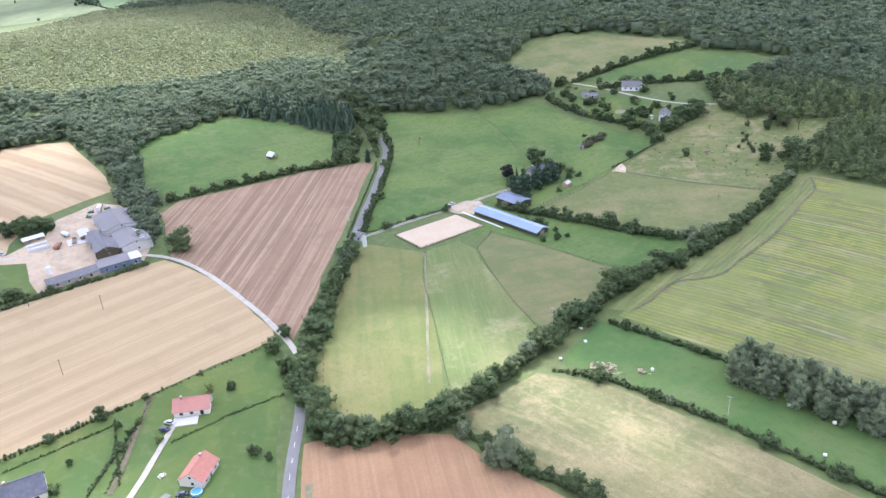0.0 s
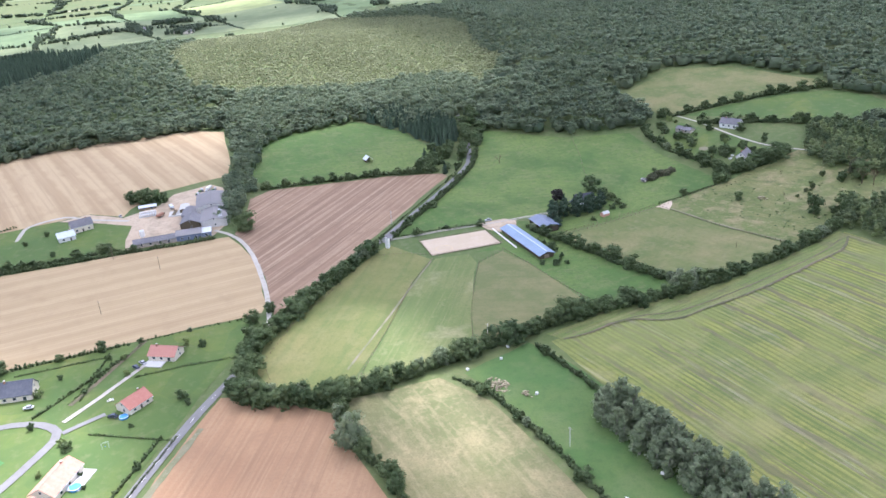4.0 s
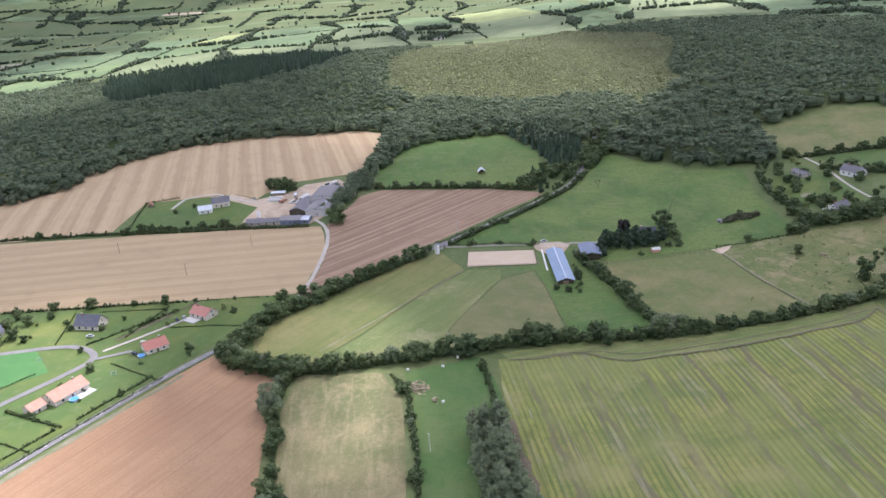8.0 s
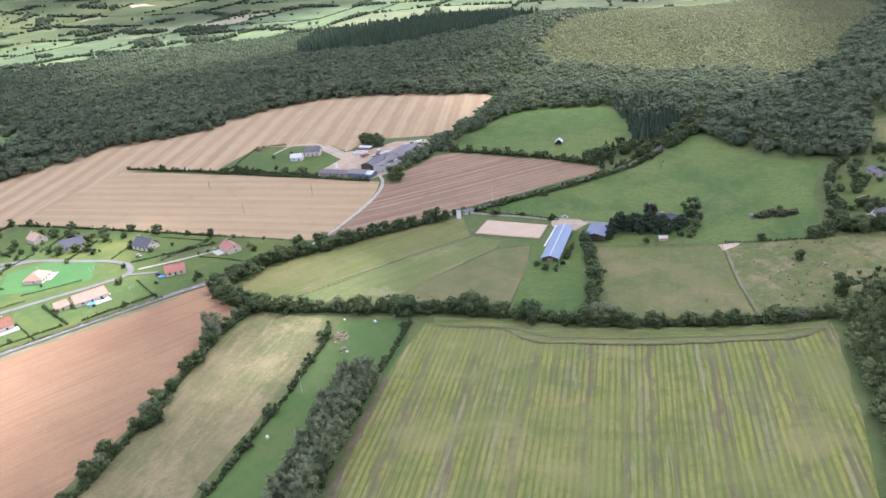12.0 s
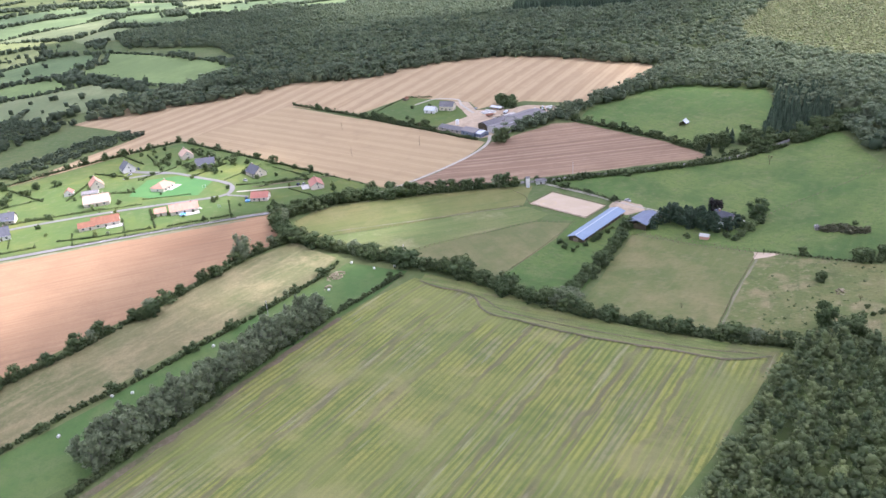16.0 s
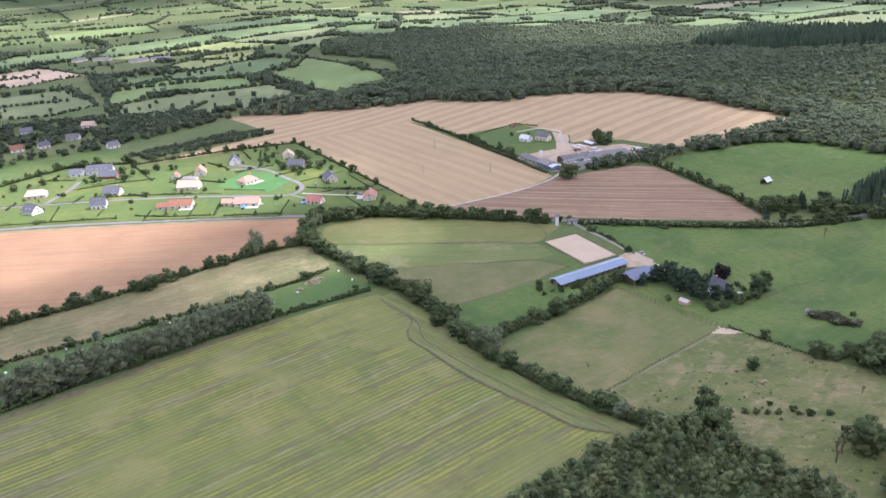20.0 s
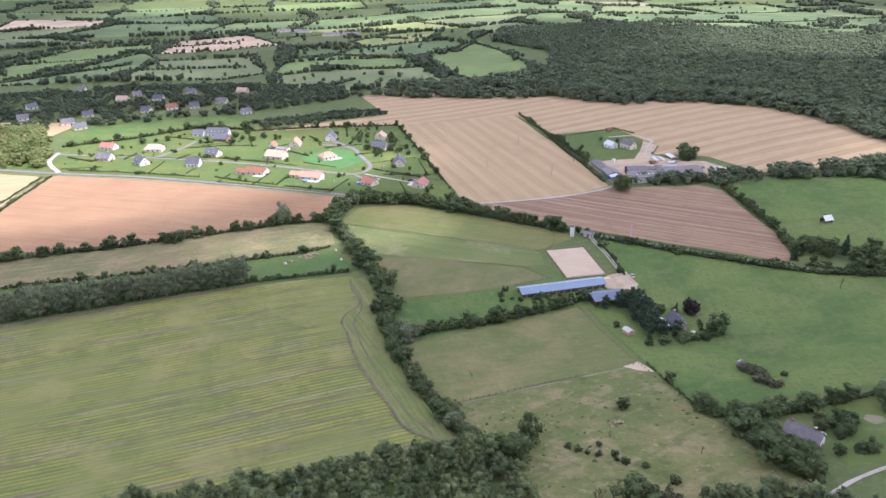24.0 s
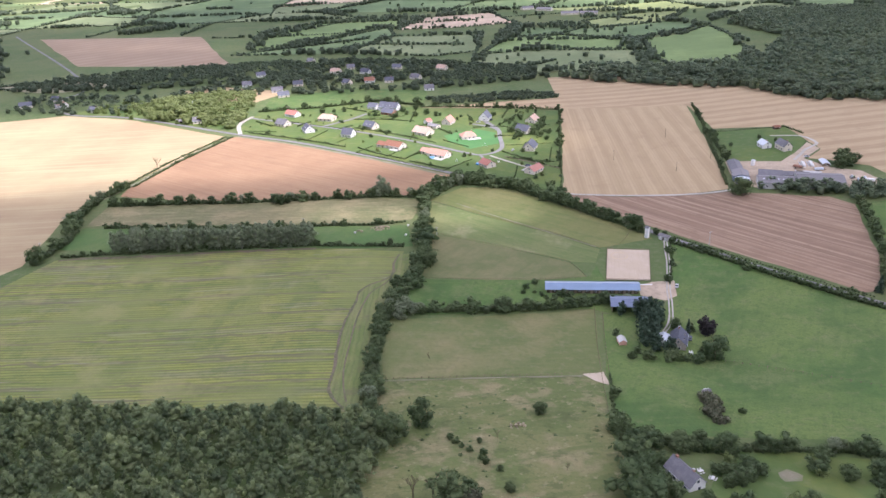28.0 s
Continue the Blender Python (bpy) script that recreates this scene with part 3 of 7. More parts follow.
def mesh_of(name, verts, faces, material):
    me = bpy.data.meshes.new(name)
    me.from_pydata([tuple(v) for v in verts], [], [tuple(f) for f in faces])
    me.materials.append(material)
    me.update()
    return me


def quick_mesh(name, verts, faces, material, smooth_faces=False):
    """A mesh from numpy arrays: verts (n, 3), faces (m, k) of one corner count."""
    verts, faces = np.asarray(verts, np.float32), np.asarray(faces, np.int32)
    me = bpy.data.meshes.new(name)
    k = faces.shape[1]
    me.vertices.add(len(verts))
    me.vertices.foreach_set("co", verts.ravel())
    me.loops.add(faces.size)
    me.loops.foreach_set("vertex_index", faces.ravel())
    me.polygons.add(len(faces))
    me.polygons.foreach_set("loop_start", np.arange(0, faces.size, k, dtype=np.int32))
    me.update(calc_edges=True)
    me.materials.append(material)
    if smooth_faces:
        me.polygons.foreach_set("use_smooth", np.ones(len(faces), bool))
    return me


def ground_sheet():
    def axis(lo, hi, step):
        inner = np.arange(lo, hi + 1, step)
        grow = np.cumsum(step * 1.22 ** np.arange(1, 42))
        grow = grow[grow < 45000]
        return np.concatenate([(lo - grow)[::-1], inner, hi + grow])
    xs, ys = axis(-460, 620, 12), axis(-420, 760, 12)
    gx, gy = np.meshgrid(xs, ys)
    verts = np.stack([gx, gy, terrain(gx, gy)], -1).reshape(-1, 3)
    w, h = len(xs), len(ys)
    i = (np.arange(h - 1)[:, None] * w + np.arange(w - 1)[None]).ravel()
    ob = new("ground", quick_mesh("ground", verts, np.stack([i, i + 1, i + w + 1, i + w], 1), M["grass"], True))
    tagged(ob, "rough green grassland rolling to the horizon", "ground", kind="structure")


ground_sheet()


def inside(px, py, poly):
    px, py = np.asarray(px, float), np.asarray(py, float)
    hit = np.zeros(px.shape, bool)
    for (ax, ay), (bx, by) in zip(poly, poly[1:] + poly[:1]):
        with np.errstate(divide="ignore", invalid="ignore"):
            cross = (bx - ax) * (py - ay) / (by - ay) + ax
        hit ^= ((ay > py) != (by > py)) & (px < cross)
    return hit


def resample(points, step, closed=False):
    pts = [Vector(p) for p in points] + ([Vector(points[0])] if closed else [])
    out = []
    for a, b in zip(pts, pts[1:]):
        n = max(1, round((b - a).length / step))
        out += [a.lerp(b, k / n) for k in range(n)]
    return out if closed else out + [pts[-1]]


def curve(points, step=6.0):
    """A smooth line through the points."""
    p = [Vector(q) for q in points]
    p = [2 * p[0] - p[1]] + p + [2 * p[-1] - p[-2]]
    out = []
    for a, b, c, d in zip(p, p[1:], p[2:], p[3:]):
        n = max(2, round((c - b).length / step))
        for k in range(n):
            t = k / n
            out.append(0.5 * (2 * b + (c - a) * t + (2 * a - 5 * b + 4 * c - d) * t * t + (3 * b - a - 3 * c + d) * t ** 3))
    return out + [p[-2]]


def field(name, label, points, material, lift=0.15, step=14.0, wavy=0.7, category="field"):
    """A field as a sheet draped over the ground, with a slightly uneven edge."""
    edge = resample(points, step, True)
    rnd = random.Random(len(points) * 17 + int(points[0][0]))
    n = len(edge)
    edge = [p + Vector((rnd.uniform(-wavy, wavy), rnd.uniform(-wavy, wavy))) for p in edge]
    xs, ys = [p.x for p in edge], [p.y for p in edge]
    gx, gy = np.meshgrid(np.arange(min(xs), max(xs), step), np.arange(min(ys), max(ys), step))
    ring = [tuple(p) for p in edge]
    keep = inside(gx.ravel(), gy.ravel(), ring)
    verts = [Vector(p) for p in ring] + [Vector(p) for p in zip(gx.ravel()[keep], gy.ravel()[keep])]
    vs, _, faces, *_ = geometry.delaunay_2d_cdt(verts, [], [list(range(n))], 1, 0.01)
    z = terrain([v.x for v in vs], [v.y for v in vs]) + lift
    me = mesh_of(name, [(v.x, v.y, h) for v, h in zip(vs, z)], faces, material)
    if me.polygons and sum(p.normal.z for p in me.polygons) < 0:
        me.flip_normals()
    ob = new(name, me)
    return tagged(ob, label, category, kind="structure")


def ribbon(name, label, points, width, material, lift=0.25, category="road", uneven=0.0):
    line = curve(points)
    rnd = random.Random(int(points[0][0] * 7))
    verts, faces = [], []
    for k, p in enumerate(line):
        d = (line[min(k + 1, len(line) - 1)] - line[max(k - 1, 0)]).normalized()
        side = Vector((-d.y, d.x)) * width / 2
        a, b = p + side * (1 + rnd.uniform(-uneven, uneven)), p - side * (1 + rnd.uniform(-uneven, uneven))
        verts += [(a.x, a.y, at(a.x, a.y, lift)), (p.x, p.y, at(p.x, p.y, lift + 0.05)), (b.x, b.y, at(b.x, b.y, lift))]
        if k:
            n = 3 * k
            faces += [(n - 3, n - 2, n + 1, n), (n - 2, n - 1, n + 2, n + 1)]
    me = mesh_of(name, verts, faces, material)
    if sum(p.normal.z for p in me.polygons) < 0:
        me.flip_normals()
    return tagged(new(name, me), label, category, kind="structure")

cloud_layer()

# ---------------- fields ----------------
field("crop_field", "yellow-green striped crop field with grey wheel lines", [(-117, 31), (-116, 8), (-118, -17), (-124, -34), (-122, -66), (-119, -100), (-107, -146), (-170, -148), (-257, -148), (-360, -148), (-345, -60), (-324, 9), (-291, 14), (-257, 18), (-229, 23), (-198, 27), (-170, 30.5), (-145, 31.5)], M["crop"], 0.15)
field("crop_headland", "trampled green headland along the crop and hedge", [(-119, 26), (-110, 30), (-107, 0), (-109, -30), (-113, -60), (-112, -98), (-105, -145), (-112, -144), (-121, -130), (-124, -108), (-128, -86), (-130, -64), (-130, -40), (-131, -28), (-127, -18), (-120, -10), (-118, 0), (-120, 12)], M["crop_edge"], 0.27)
ribbon("wheel_track", "brown wheel track curving round the crop", [(-119, 26), (-120, 12), (-118, 0), (-120, -10), (-127, -18), (-131, -28), (-130, -40), (-130, -64), (-128, -86), (-124, -108), (-121, -130), (-112, -143)], 1.2, M["track_soil"], 0.42, "track", 0.5)
ribbon("wheel_track", "second pale wheel track inside the headland", [(-117, 4), (-119, -14), (-125, -30), (-125, -60), (-122, -90), (-118, -118), (-112, -138)], 0.8, M["track_soil"], 0.42, "track", 0.5)
ribbon("bare_strip", "trodden brown strip along the belt of trees", [(-322, 9.5), (-291, 14), (-257, 18), (-229, 23), (-198, 27), (-170, 30.5)], 3.0, M["track_soil"], 0.36, "track", 0.6)
field("green_strip", "lush green grass strip between two hedges", [(-122, 75), (-113, 40), (-135, 34), (-285, 22), (-330, 26), (-336, 62), (-270, 62), (-146, 70)], M["strip_green"])
field("hay_meadow", "dry straw-coloured hay meadow between hedges", [(-118, 125), (-121, 86), (-146, 75), (-200, 71), (-270, 68), (-336, 66), (-342, 104), (-290, 112), (-206, 118), (-150, 126)], M["straw_strip"])
field("tilled_field", "bare orange-brown tilled field beside the road", [(-90, 171.5), (-110, 184.5), (-144, 205.5), (-160, 215), (-206, 242), (-254, 271), (-316, 301), (-328, 292), (-348, 150), (-345, 128), (-291, 118), (-225, 122), (-150, 132), (-124, 133), (-110, 146), (-96, 160)], M["tilled"])
field("stubble_field", "pale sunlit straw stubble field", [(-640, 352), (-545, 394), (-461, 372), (-330, 300), (-354, 150), (-362, 90), (-340, 0), (-365, -50), (-480, -90), (-720, 120)], M["pale_stubble"])
field("mown_meadow", "mown green meadow below the road hedge", [(-113, 124), (-96, 150), (-78, 154), (-56, 148), (-34, 128), (-5, 98), (18, 74), (30, 58), (11, 50), (-2, 44), (-27, 65), (-69, 92)], M["meadow"])
field("mown_meadow", "pale mown meadow between two fences", [(-113, 122), (-69, 91), (-27, 64), (-3, 42), (-6, 22), (-20, 24), (-43, 36), (-74, 51), (-106, 64)], M["meadow_pale"])
field("dry_paddock", "grazed dry olive paddock", [(-106, 62), (-74, 50), (-43, 35), (-20, 22), (-12, 4), (-34, 0), (-67, -2), (-108, -4), (-101, 20), (-101, 40)], M["meadow_dry"])
field("stable_paddock", "green grass paddock around the stable", [(-108, -6), (-67, -3), (-34, -1), (-10, 4), (-6, 20), (-2, -2), (26, -3), (28, -20), (8, -44), (-12, -34), (-60, -42), (-112, -54), (-111, -30)], M["pasture"])
field("horse_paddock", "grazed greenish-brown paddock with worn grass", [(-109, -58), (-60, -45), (-10, -34), (-11, -102), (-60, -109), (-101, -117), (-107, -90)], M["paddock"])
field("rough_pasture", "rough scrubby pasture with tufts and bare earth", [(-11, -103), (-12, -150), (-8, -166), (-6, -232), (-96, -232), (-98, -160), (-103, -118), (-60, -110)], M["rough"])
field("pasture", "large bright green pasture", [(38, 62), (52, 46), (80, 17), (106, -13), (130, -38), (160, -57), (206, -78), (161, -106), (138, -122), (108, -160), (60, -152), (20, -152), (-8, -152), (-9, -100), (-6, -40), (24, -40), (30, -10), (35, 30)], M["pasture"])
field("ploughed_field", "ploughed dark brown field", [(-27, 137), (-5, 113), (24, 86), (48, 60), (74, 34), (100, 8), (124, -17), (131, -16), (145, 22), (152, 60), (160, 104), (150, 120), (106, 134), (94, 138.5), (75, 134.8), (55, 132.8), (22, 133.2)], M["dark_soil"])
field("stubble_field", "rectangular pinkish stubble field with light bands", [(-17, 396), (104, 394), (98, 250), (92, 143), (75, 137.8), (55, 135.6), (22, 136.1), (-11, 138.8), (-20.5, 141.5), (-20, 200), (-19, 260)], M["stubble"], 0.22)
field("stubble_field", "large pale stubble field before the forest", [(-160, 410), (-20, 396), (104, 394), (111, 300), (170, 295), (174, 245), (177, 224), (160, 203), (172, 198), (196, 178), (207, 127), (234, 122), (275, 118), (335, 114), (356, 138), (362, 220), (360, 270), (346, 320), (306, 359), (260, 384), (221, 391), (181, 456), (54, 582), (-30, 566), (-20, 448), (-80, 432)], M["stubble_far"])
field("meadow", "green meadow hemmed by trees with a small shelter", [(160, 104), (195, 112), (262, 101), (294, 66), (304, 5), (240, -26), (185, -30), (148, -17), (147, 20), (154, 60)], M["pasture"])
field("farm_lawn", "green garden lawn of the farmhouse", [(107, 288), (168, 293), (173, 248), (154, 216), (140, 200), (106, 204)], M["lawn"], 0.3, category="lawn")
field("farm_yard", "pale gravel farm yard with dirt", [(98, 152), (101, 204), (118, 203), (140, 199), (154, 216), (172, 243), (176, 226), (158, 203), (168, 180), (186, 168), (194, 142), (172, 128), (148, 134), (110, 144)], M["gravel"], 0.34, category="yard")
field("stable_yard", "bare sandy yard beside the stable", [(14, -18), (14, -6), (22, -2), (34, 0), (33, -18), (26, -24)], M["gravel"], 0.3, category="yard")
field("pasture", "pale dry pasture among woods", [(108, -210), (118, -196), (180, -199), (204, -264), (171, -306), (84, -329), (90, -288), (99, -255)], M["paddock"])
field("pasture", "bright green pasture among woods", [(106, -199), (94, -246), (80, -283), (66, -317), (35, -321), (-8, -302), (4, -267), (40, -243), (62, -225), (81, -206)], M["lawn"])
field("orchard_grass", "overgrown orchard grass", [(-6, -154), (20, -154), (60, -154), (106, -165), (118, -184), (104, -206), (62, -238), (20, -236), (-5, -216)], M["grass"], 0.2)
field("orchard_lawn", "light green garden lawn", [(30, -158), (80, -168), (96, -196), (40, -205), (10, -200), (14, -190)], M["lawn"], 0.3, category="lawn")
field("village_lawns", "bright green lawns of the village gardens", [(-84, 178), (-60, 162), (-40, 149), (-22, 143), (-21.5, 200), (-22, 256), (-20, 384), (-60, 398), (-150, 402), (-215, 440), (-330, 400), (-326, 316), (-254, 284), (-187, 243), (-144, 216), (-109, 193)], M["lawn"], 0.18, category="lawn")
field("lawn", "dense deep green lawn by a bungalow", [(-124, 296), (-96, 318), (-78, 305), (-72, 270), (-96, 252), (-118, 278)], M["lawn_deep"], 0.32, category="lawn")
field("orchard_grass", "sunlit orchard grass with fruit trees", [(-334, 322), (-352, 440), (-430, 470), (-520, 440), (-545, 404), (-461, 384)], M["lawn"], 0.2)
field("pasture", "long green pasture behind the village", [(-330, 402), (-215, 444), (-160, 430), (-165, 500), (-260, 520), (-340, 470)], M["pasture"], 0.2)
field("stubble_strip", "yellow stubble strip behind the orchard", [(-430, 474), (-352, 444), (-330, 505), (-420, 540), (-470, 520)], M["pale_stubble"], 0.2)
FAR_PLOTS = (([(179, 890), (120, 868), (103, 832), (109, 689), (122, 612), (157, 560), (215, 577), (228, 671), (240, 844), (234, 974)], 6), ([(-299, 1093), (-281, 1276), (-141, 1339), (-89, 1155), (-186, 1106)], 4), ([(41, 1146), (142, 1221), (230, 1199), (188, 1076), (57, 1044)], 5), ([(-69, 1847), (-54, 2129), (192, 1967), (175, 1768)], 6), ([(-122, 640), (-30, 606), (88, 625), (94, 760), (-40, 800), (-125, 760)], 1),
               ([(-125, 768), (-40, 808), (94, 770), (96, 860), (0, 960), (-90, 940)], 6), ([(-90, 950), (0, 968), (104, 884), (170, 905), (222, 985), (190, 1060), (50, 1035), (-86, 1090)], 0), ([(-548, 1093), (-485, 1222), (-310, 1242), (-300, 1100), (-345, 1140), (-450, 900), (-500, 860)], 6),
               ([(-511, 807), (-434, 891), (-324, 1135), (-292, 1000), (-341, 806)], 0), ([(-338, 800), (-290, 998), (-140, 990), (-131, 790), (-190, 756)], 1),
               ([(-748, 576), (-1025, 975), (-1180, 1080), (-980, 600)], 0), ([(-690, 590), (-760, 560), (-640, 520), (-560, 560), (-640, 605)], 3))
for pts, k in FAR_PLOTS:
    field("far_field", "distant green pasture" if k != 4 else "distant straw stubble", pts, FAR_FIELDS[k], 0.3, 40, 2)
field("far_field", "distant bare brown field with light bands", [(-725, 730), (-1010, 1090), (-671, 1065), (-474, 702)], M["far_soil"], 0.3, 40, 2)

# ---------------- roads ----------------
ribbon("road", "grey country road past the village", [(-1100, 1150), (-646, 604), (-600, 470), (-545, 401), (-461, 379), (-320, 307), (-254, 277), (-187, 237.5), (-144, 211), (-109, 188.8), (-92, 176.6), (-75, 163.5), (-43, 142), (-8, 109), (22, 79), (43, 55.4), (61.5, 36.5), (87, 9.3), (112, -15.7), (135, -36.9), (147, -44.5), (159, -50), (172, -54.5), (205, -68), (260, -82)], 4.1, M["asphalt"], 0.32)
ribbon("verge", "dry grass verge by the village road", [(-318, 300), (-254, 270), (-187, 231), (-144, 204), (-109, 181)], 3.0, M["verge"], 0.24, "verge", 0.4)
ribbon("lane", "pale chalky lane to the farm", [(-52, 148), (-36, 141.5), (-11, 137.2), (22, 134.7), (55, 134.2), (75, 136.2), (86.5, 138.8), (97, 143.5), (106, 150)], 2.6, M["chalk"], 0.4, "lane", 0.1)
ribbon("street", "grey village street", [(-328, 372), (-314, 364), (-245, 333), (-200, 309), (-158, 284), (-127, 262), (-102, 243), (-84, 234), (-70, 252), (-73, 290), (-76, 315), (-90, 330), (-104, 338)], 3.7, M["asphalt"], 0.42, "street")
ribbon("street", "short grey side street", [(-245, 333), (-232, 350), (-222, 364), (-212, 385)], 4.0, M["asphalt"], 0.45, "street")
ribbon("lane", "gravel lane at the village end", [(-318, 308), (-332, 345), (-330, 378)], 4.0, M["chalk"], 0.44, "lane", 0.15)
ribbon("farm_track", "field track between two stubble fields", [(-322, 302), (-340, 230), (-350, 146), (-362, 80)], 2.6, M["verge"], 0.4, "track", 0.3)
ribbon("driveway", "pale gravel driveway to a bungalow", [(-78, 232), (-66, 219), (-52, 205), (-46, 199)], 2.2, M["chalk"], 0.46, "driveway", 0.1)
ribbon("driveway", "grey driveway of a red-roofed bungalow", [(-86, 232), (-82, 222), (-80, 216)], 2.6, M["asphalt"], 0.46, "driveway")
ribbon("driveway", "grey driveway in the village", [(-76, 315), (-90, 350), (-86, 364)], 5.0, M["asphalt"], 0.5, "driveway")
ribbon("farm_track", "pale two-wheel track beside the arena", [(37, 62), (35, 44), (33, 20), (29, -8), (27, -30), (24, -48), (18, -62)], 0.8, M["chalk"], 0.36, "track", 0.3)
ribbon("farm_track", "pale wheel rut beside the arena", [(38.6, 62), (36.6, 44), (34.6, 20), (30.6, -8), (28.6, -30), (25.6, -48), (19.6, -62)], 0.8, M["chalk"], 0.36, "track", 0.3)
ribbon("worn_path", "pale trodden path along the meadow fence", [(-3.9, 44.6), (-20, 57.5), (-39, 73), (-55, 85.8), (-70, 98), (-94.5, 118)], 1.1, M["verge"], 0.36, "path", 0.35)
ribbon("dirt_lane", "brown dirt lane between garden plots", [(-22, 197.5), (-32, 205), (-43, 213), (-54, 221), (-66, 230)], 2.2, M["track_soil"], 0.44, "lane", 0.35)
ribbon("worn_path", "worn cattle path along the paddock fence", [(-100, -118.8), (-60, -110.5), (-19, -104.5)], 1.2, M["verge"], 0.34, "path", 0.5)
ribbon("garden_lane", "pale lane through the orchard", [(112, -202), (83, -205), (36, -204), (10, -207), (-12, -215)], 1.6, M["chalk"], 0.4, "lane", 0.2)
ribbon("farm_lane", "pale lane around the farmhouse", [(150, 200), (166, 226), (178, 240), (172, 262), (150, 268)], 2.5, M["chalk"], 0.45, "lane", 0.2)
mark = M["white"]
line = curve([(-187, 237.5), (-144, 211), (-109, 188.8), (-92, 176.6), (-80, 167.5)], 3.0)
road_marks = tagged(new("road_marking"), "white dashed centre line on the road", "road marking", kind="structure")
for k in range(0, len(line) - 1, 3):
    a, b = line[k], line[k + 1]
    d = (b - a).normalized()
    s = Vector((-d.y, d.x)) * 0.08
    me = mesh_of("dash", [(p.x, p.y, at(p.x, p.y, 0.40)) for p in (a - s, b - s, b + s, a + s)], [(0, 1, 2, 3)], mark)
    new("dash", me).parent = road_marks

# ---------------- helpers for things ----------------


def part(name, bm, material, parent, label=""):
    me = bpy.data.meshes.new(name)
    bm.to_mesh(me)
    bm.free()
    me.materials.append(material)
    ob = new(name, me)
    ob.parent = parent
    if label:
        ob["label"] = label
    return ob


def shared(name, me, parent, m=None):
    ob = new(name, me)
    ob.parent = parent
    if m is not None:
        ob.matrix_basis = m
    return ob


def box(bm, x, y, z, sx, sy, sz, turn=0.0):
    """A box with its base's centre at x, y, z."""
    m = Matrix.Translation((x, y, z + sz / 2)) @ Matrix.Rotation(turn, 4, 'Z') @ Matrix.Diagonal((sx, sy, sz, 1))
    bmesh.ops.create_cube(bm, size=1.0, matrix=m)
    return bm


def box_mesh(name, sx, sy, sz, material):
    bm = box(bmesh.new(), 0, 0, 0, sx, sy, sz)
    me = bpy.data.meshes.new(name)
    bm.to_mesh(me)
    bm.free()
    me.materials.append(material)
    return me


def root(name, label, category, x, y, turn=0.0, lift=0.0, group=""):
    ob = new(name)
    ob.matrix_basis = Matrix.Translation((x, y, at(x, y, lift))) @ Matrix.Rotation(radians(turn), 4, 'Z')
    return tagged(ob, label, category, group)


def tube(bm, a, b, ra, rb, sides=6):
    a, b = Vector(a), Vector(b)
    q = (b - a).to_track_quat('Z', 'Y')
    rings = []
    for p, r in ((a, ra), (b, rb)):
        rings.append([bm.verts.new(p + q @ Vector((r * math.cos(2 * math.pi * k / sides), r * math.sin(2 * math.pi * k / sides), 0))) for k in range(sides)])
    for k in range(sides):
        bm.faces.new((rings[0][k], rings[0][(k + 1) % sides], rings[1][(k + 1) % sides], rings[1][k]))
    bm.faces.new(rings[1])
    return bm


# ---------------- foliage ----------------


def ball_quads(cuts):
    """A rounded cube of 6 or 24 quads."""
    bm = bmesh.new()
    bmesh.ops.create_cube(bm, size=2.0)
    if cuts:
        bmesh.ops.subdivide_edges(bm, edges=bm.edges[:], cuts=cuts, use_grid_fill=True)
    for v in bm.verts:
        v.co.normalize()
    bm.verts.index_update()
    verts = np.array([v.co[:] for v in bm.verts])
    faces = np.array([[v.index for v in f.verts] for f in bm.faces])
    bm.free()
    return verts, faces


BALLS = (ball_quads(0), ball_quads(1))


def leaf_cloud(rng, lobes, per_lobe, size, core=0.82, up=0.3, spread=0.8, fine=1, rough=0.2):
    """Leaf sprays over the skins of some lobes (x, y, z, rx, ry, rz), round a dense core. Returns verts and quads."""
    verts, faces, n = [], [], 0
    for x, y, z, rx, ry, rz in lobes:
        c, r = np.array([x, y, z]), np.array([rx, ry, rz])
        if core:
            ball_v, ball_f = BALLS[fine]
            v = ball_v * (1 + rng.uniform(-rough, rough, (len(ball_v), 1))) * r * core + c
            verts.append(v)
            faces.append(ball_f + n)
            n += len(v)
        d = rng.normal(size=(per_lobe, 3))
        d[:, 2] += up
        d /= np.linalg.norm(d, axis=1, keepdims=True)
        p = c + d * r * rng.uniform(0.86, 1.13, (per_lobe, 1))
        nrm = d + rng.normal(size=(per_lobe, 3)) * spread
        nrm /= np.linalg.norm(nrm, axis=1, keepdims=True)
        t = np.cross(nrm, rng.normal(size=(per_lobe, 3)))
        t /= np.linalg.norm(t, axis=1, keepdims=True)
        b = np.cross(nrm, t)
        s = size * rng.uniform(0.6, 1.35, (per_lobe, 1))
        w = s * rng.uniform(0.55, 1.0, (per_lobe, 1))
        quad = np.stack([p - t * s, p + b * w * 0.8 - nrm * s * 0.2, p + t * s, p - b * w], 1)
        verts.append(quad.reshape(-1, 3))
        faces.append(np.arange(per_lobe * 4).reshape(-1, 4) + n)
        n += per_lobe * 4
    return np.concatenate(verts), np.concatenate(faces)


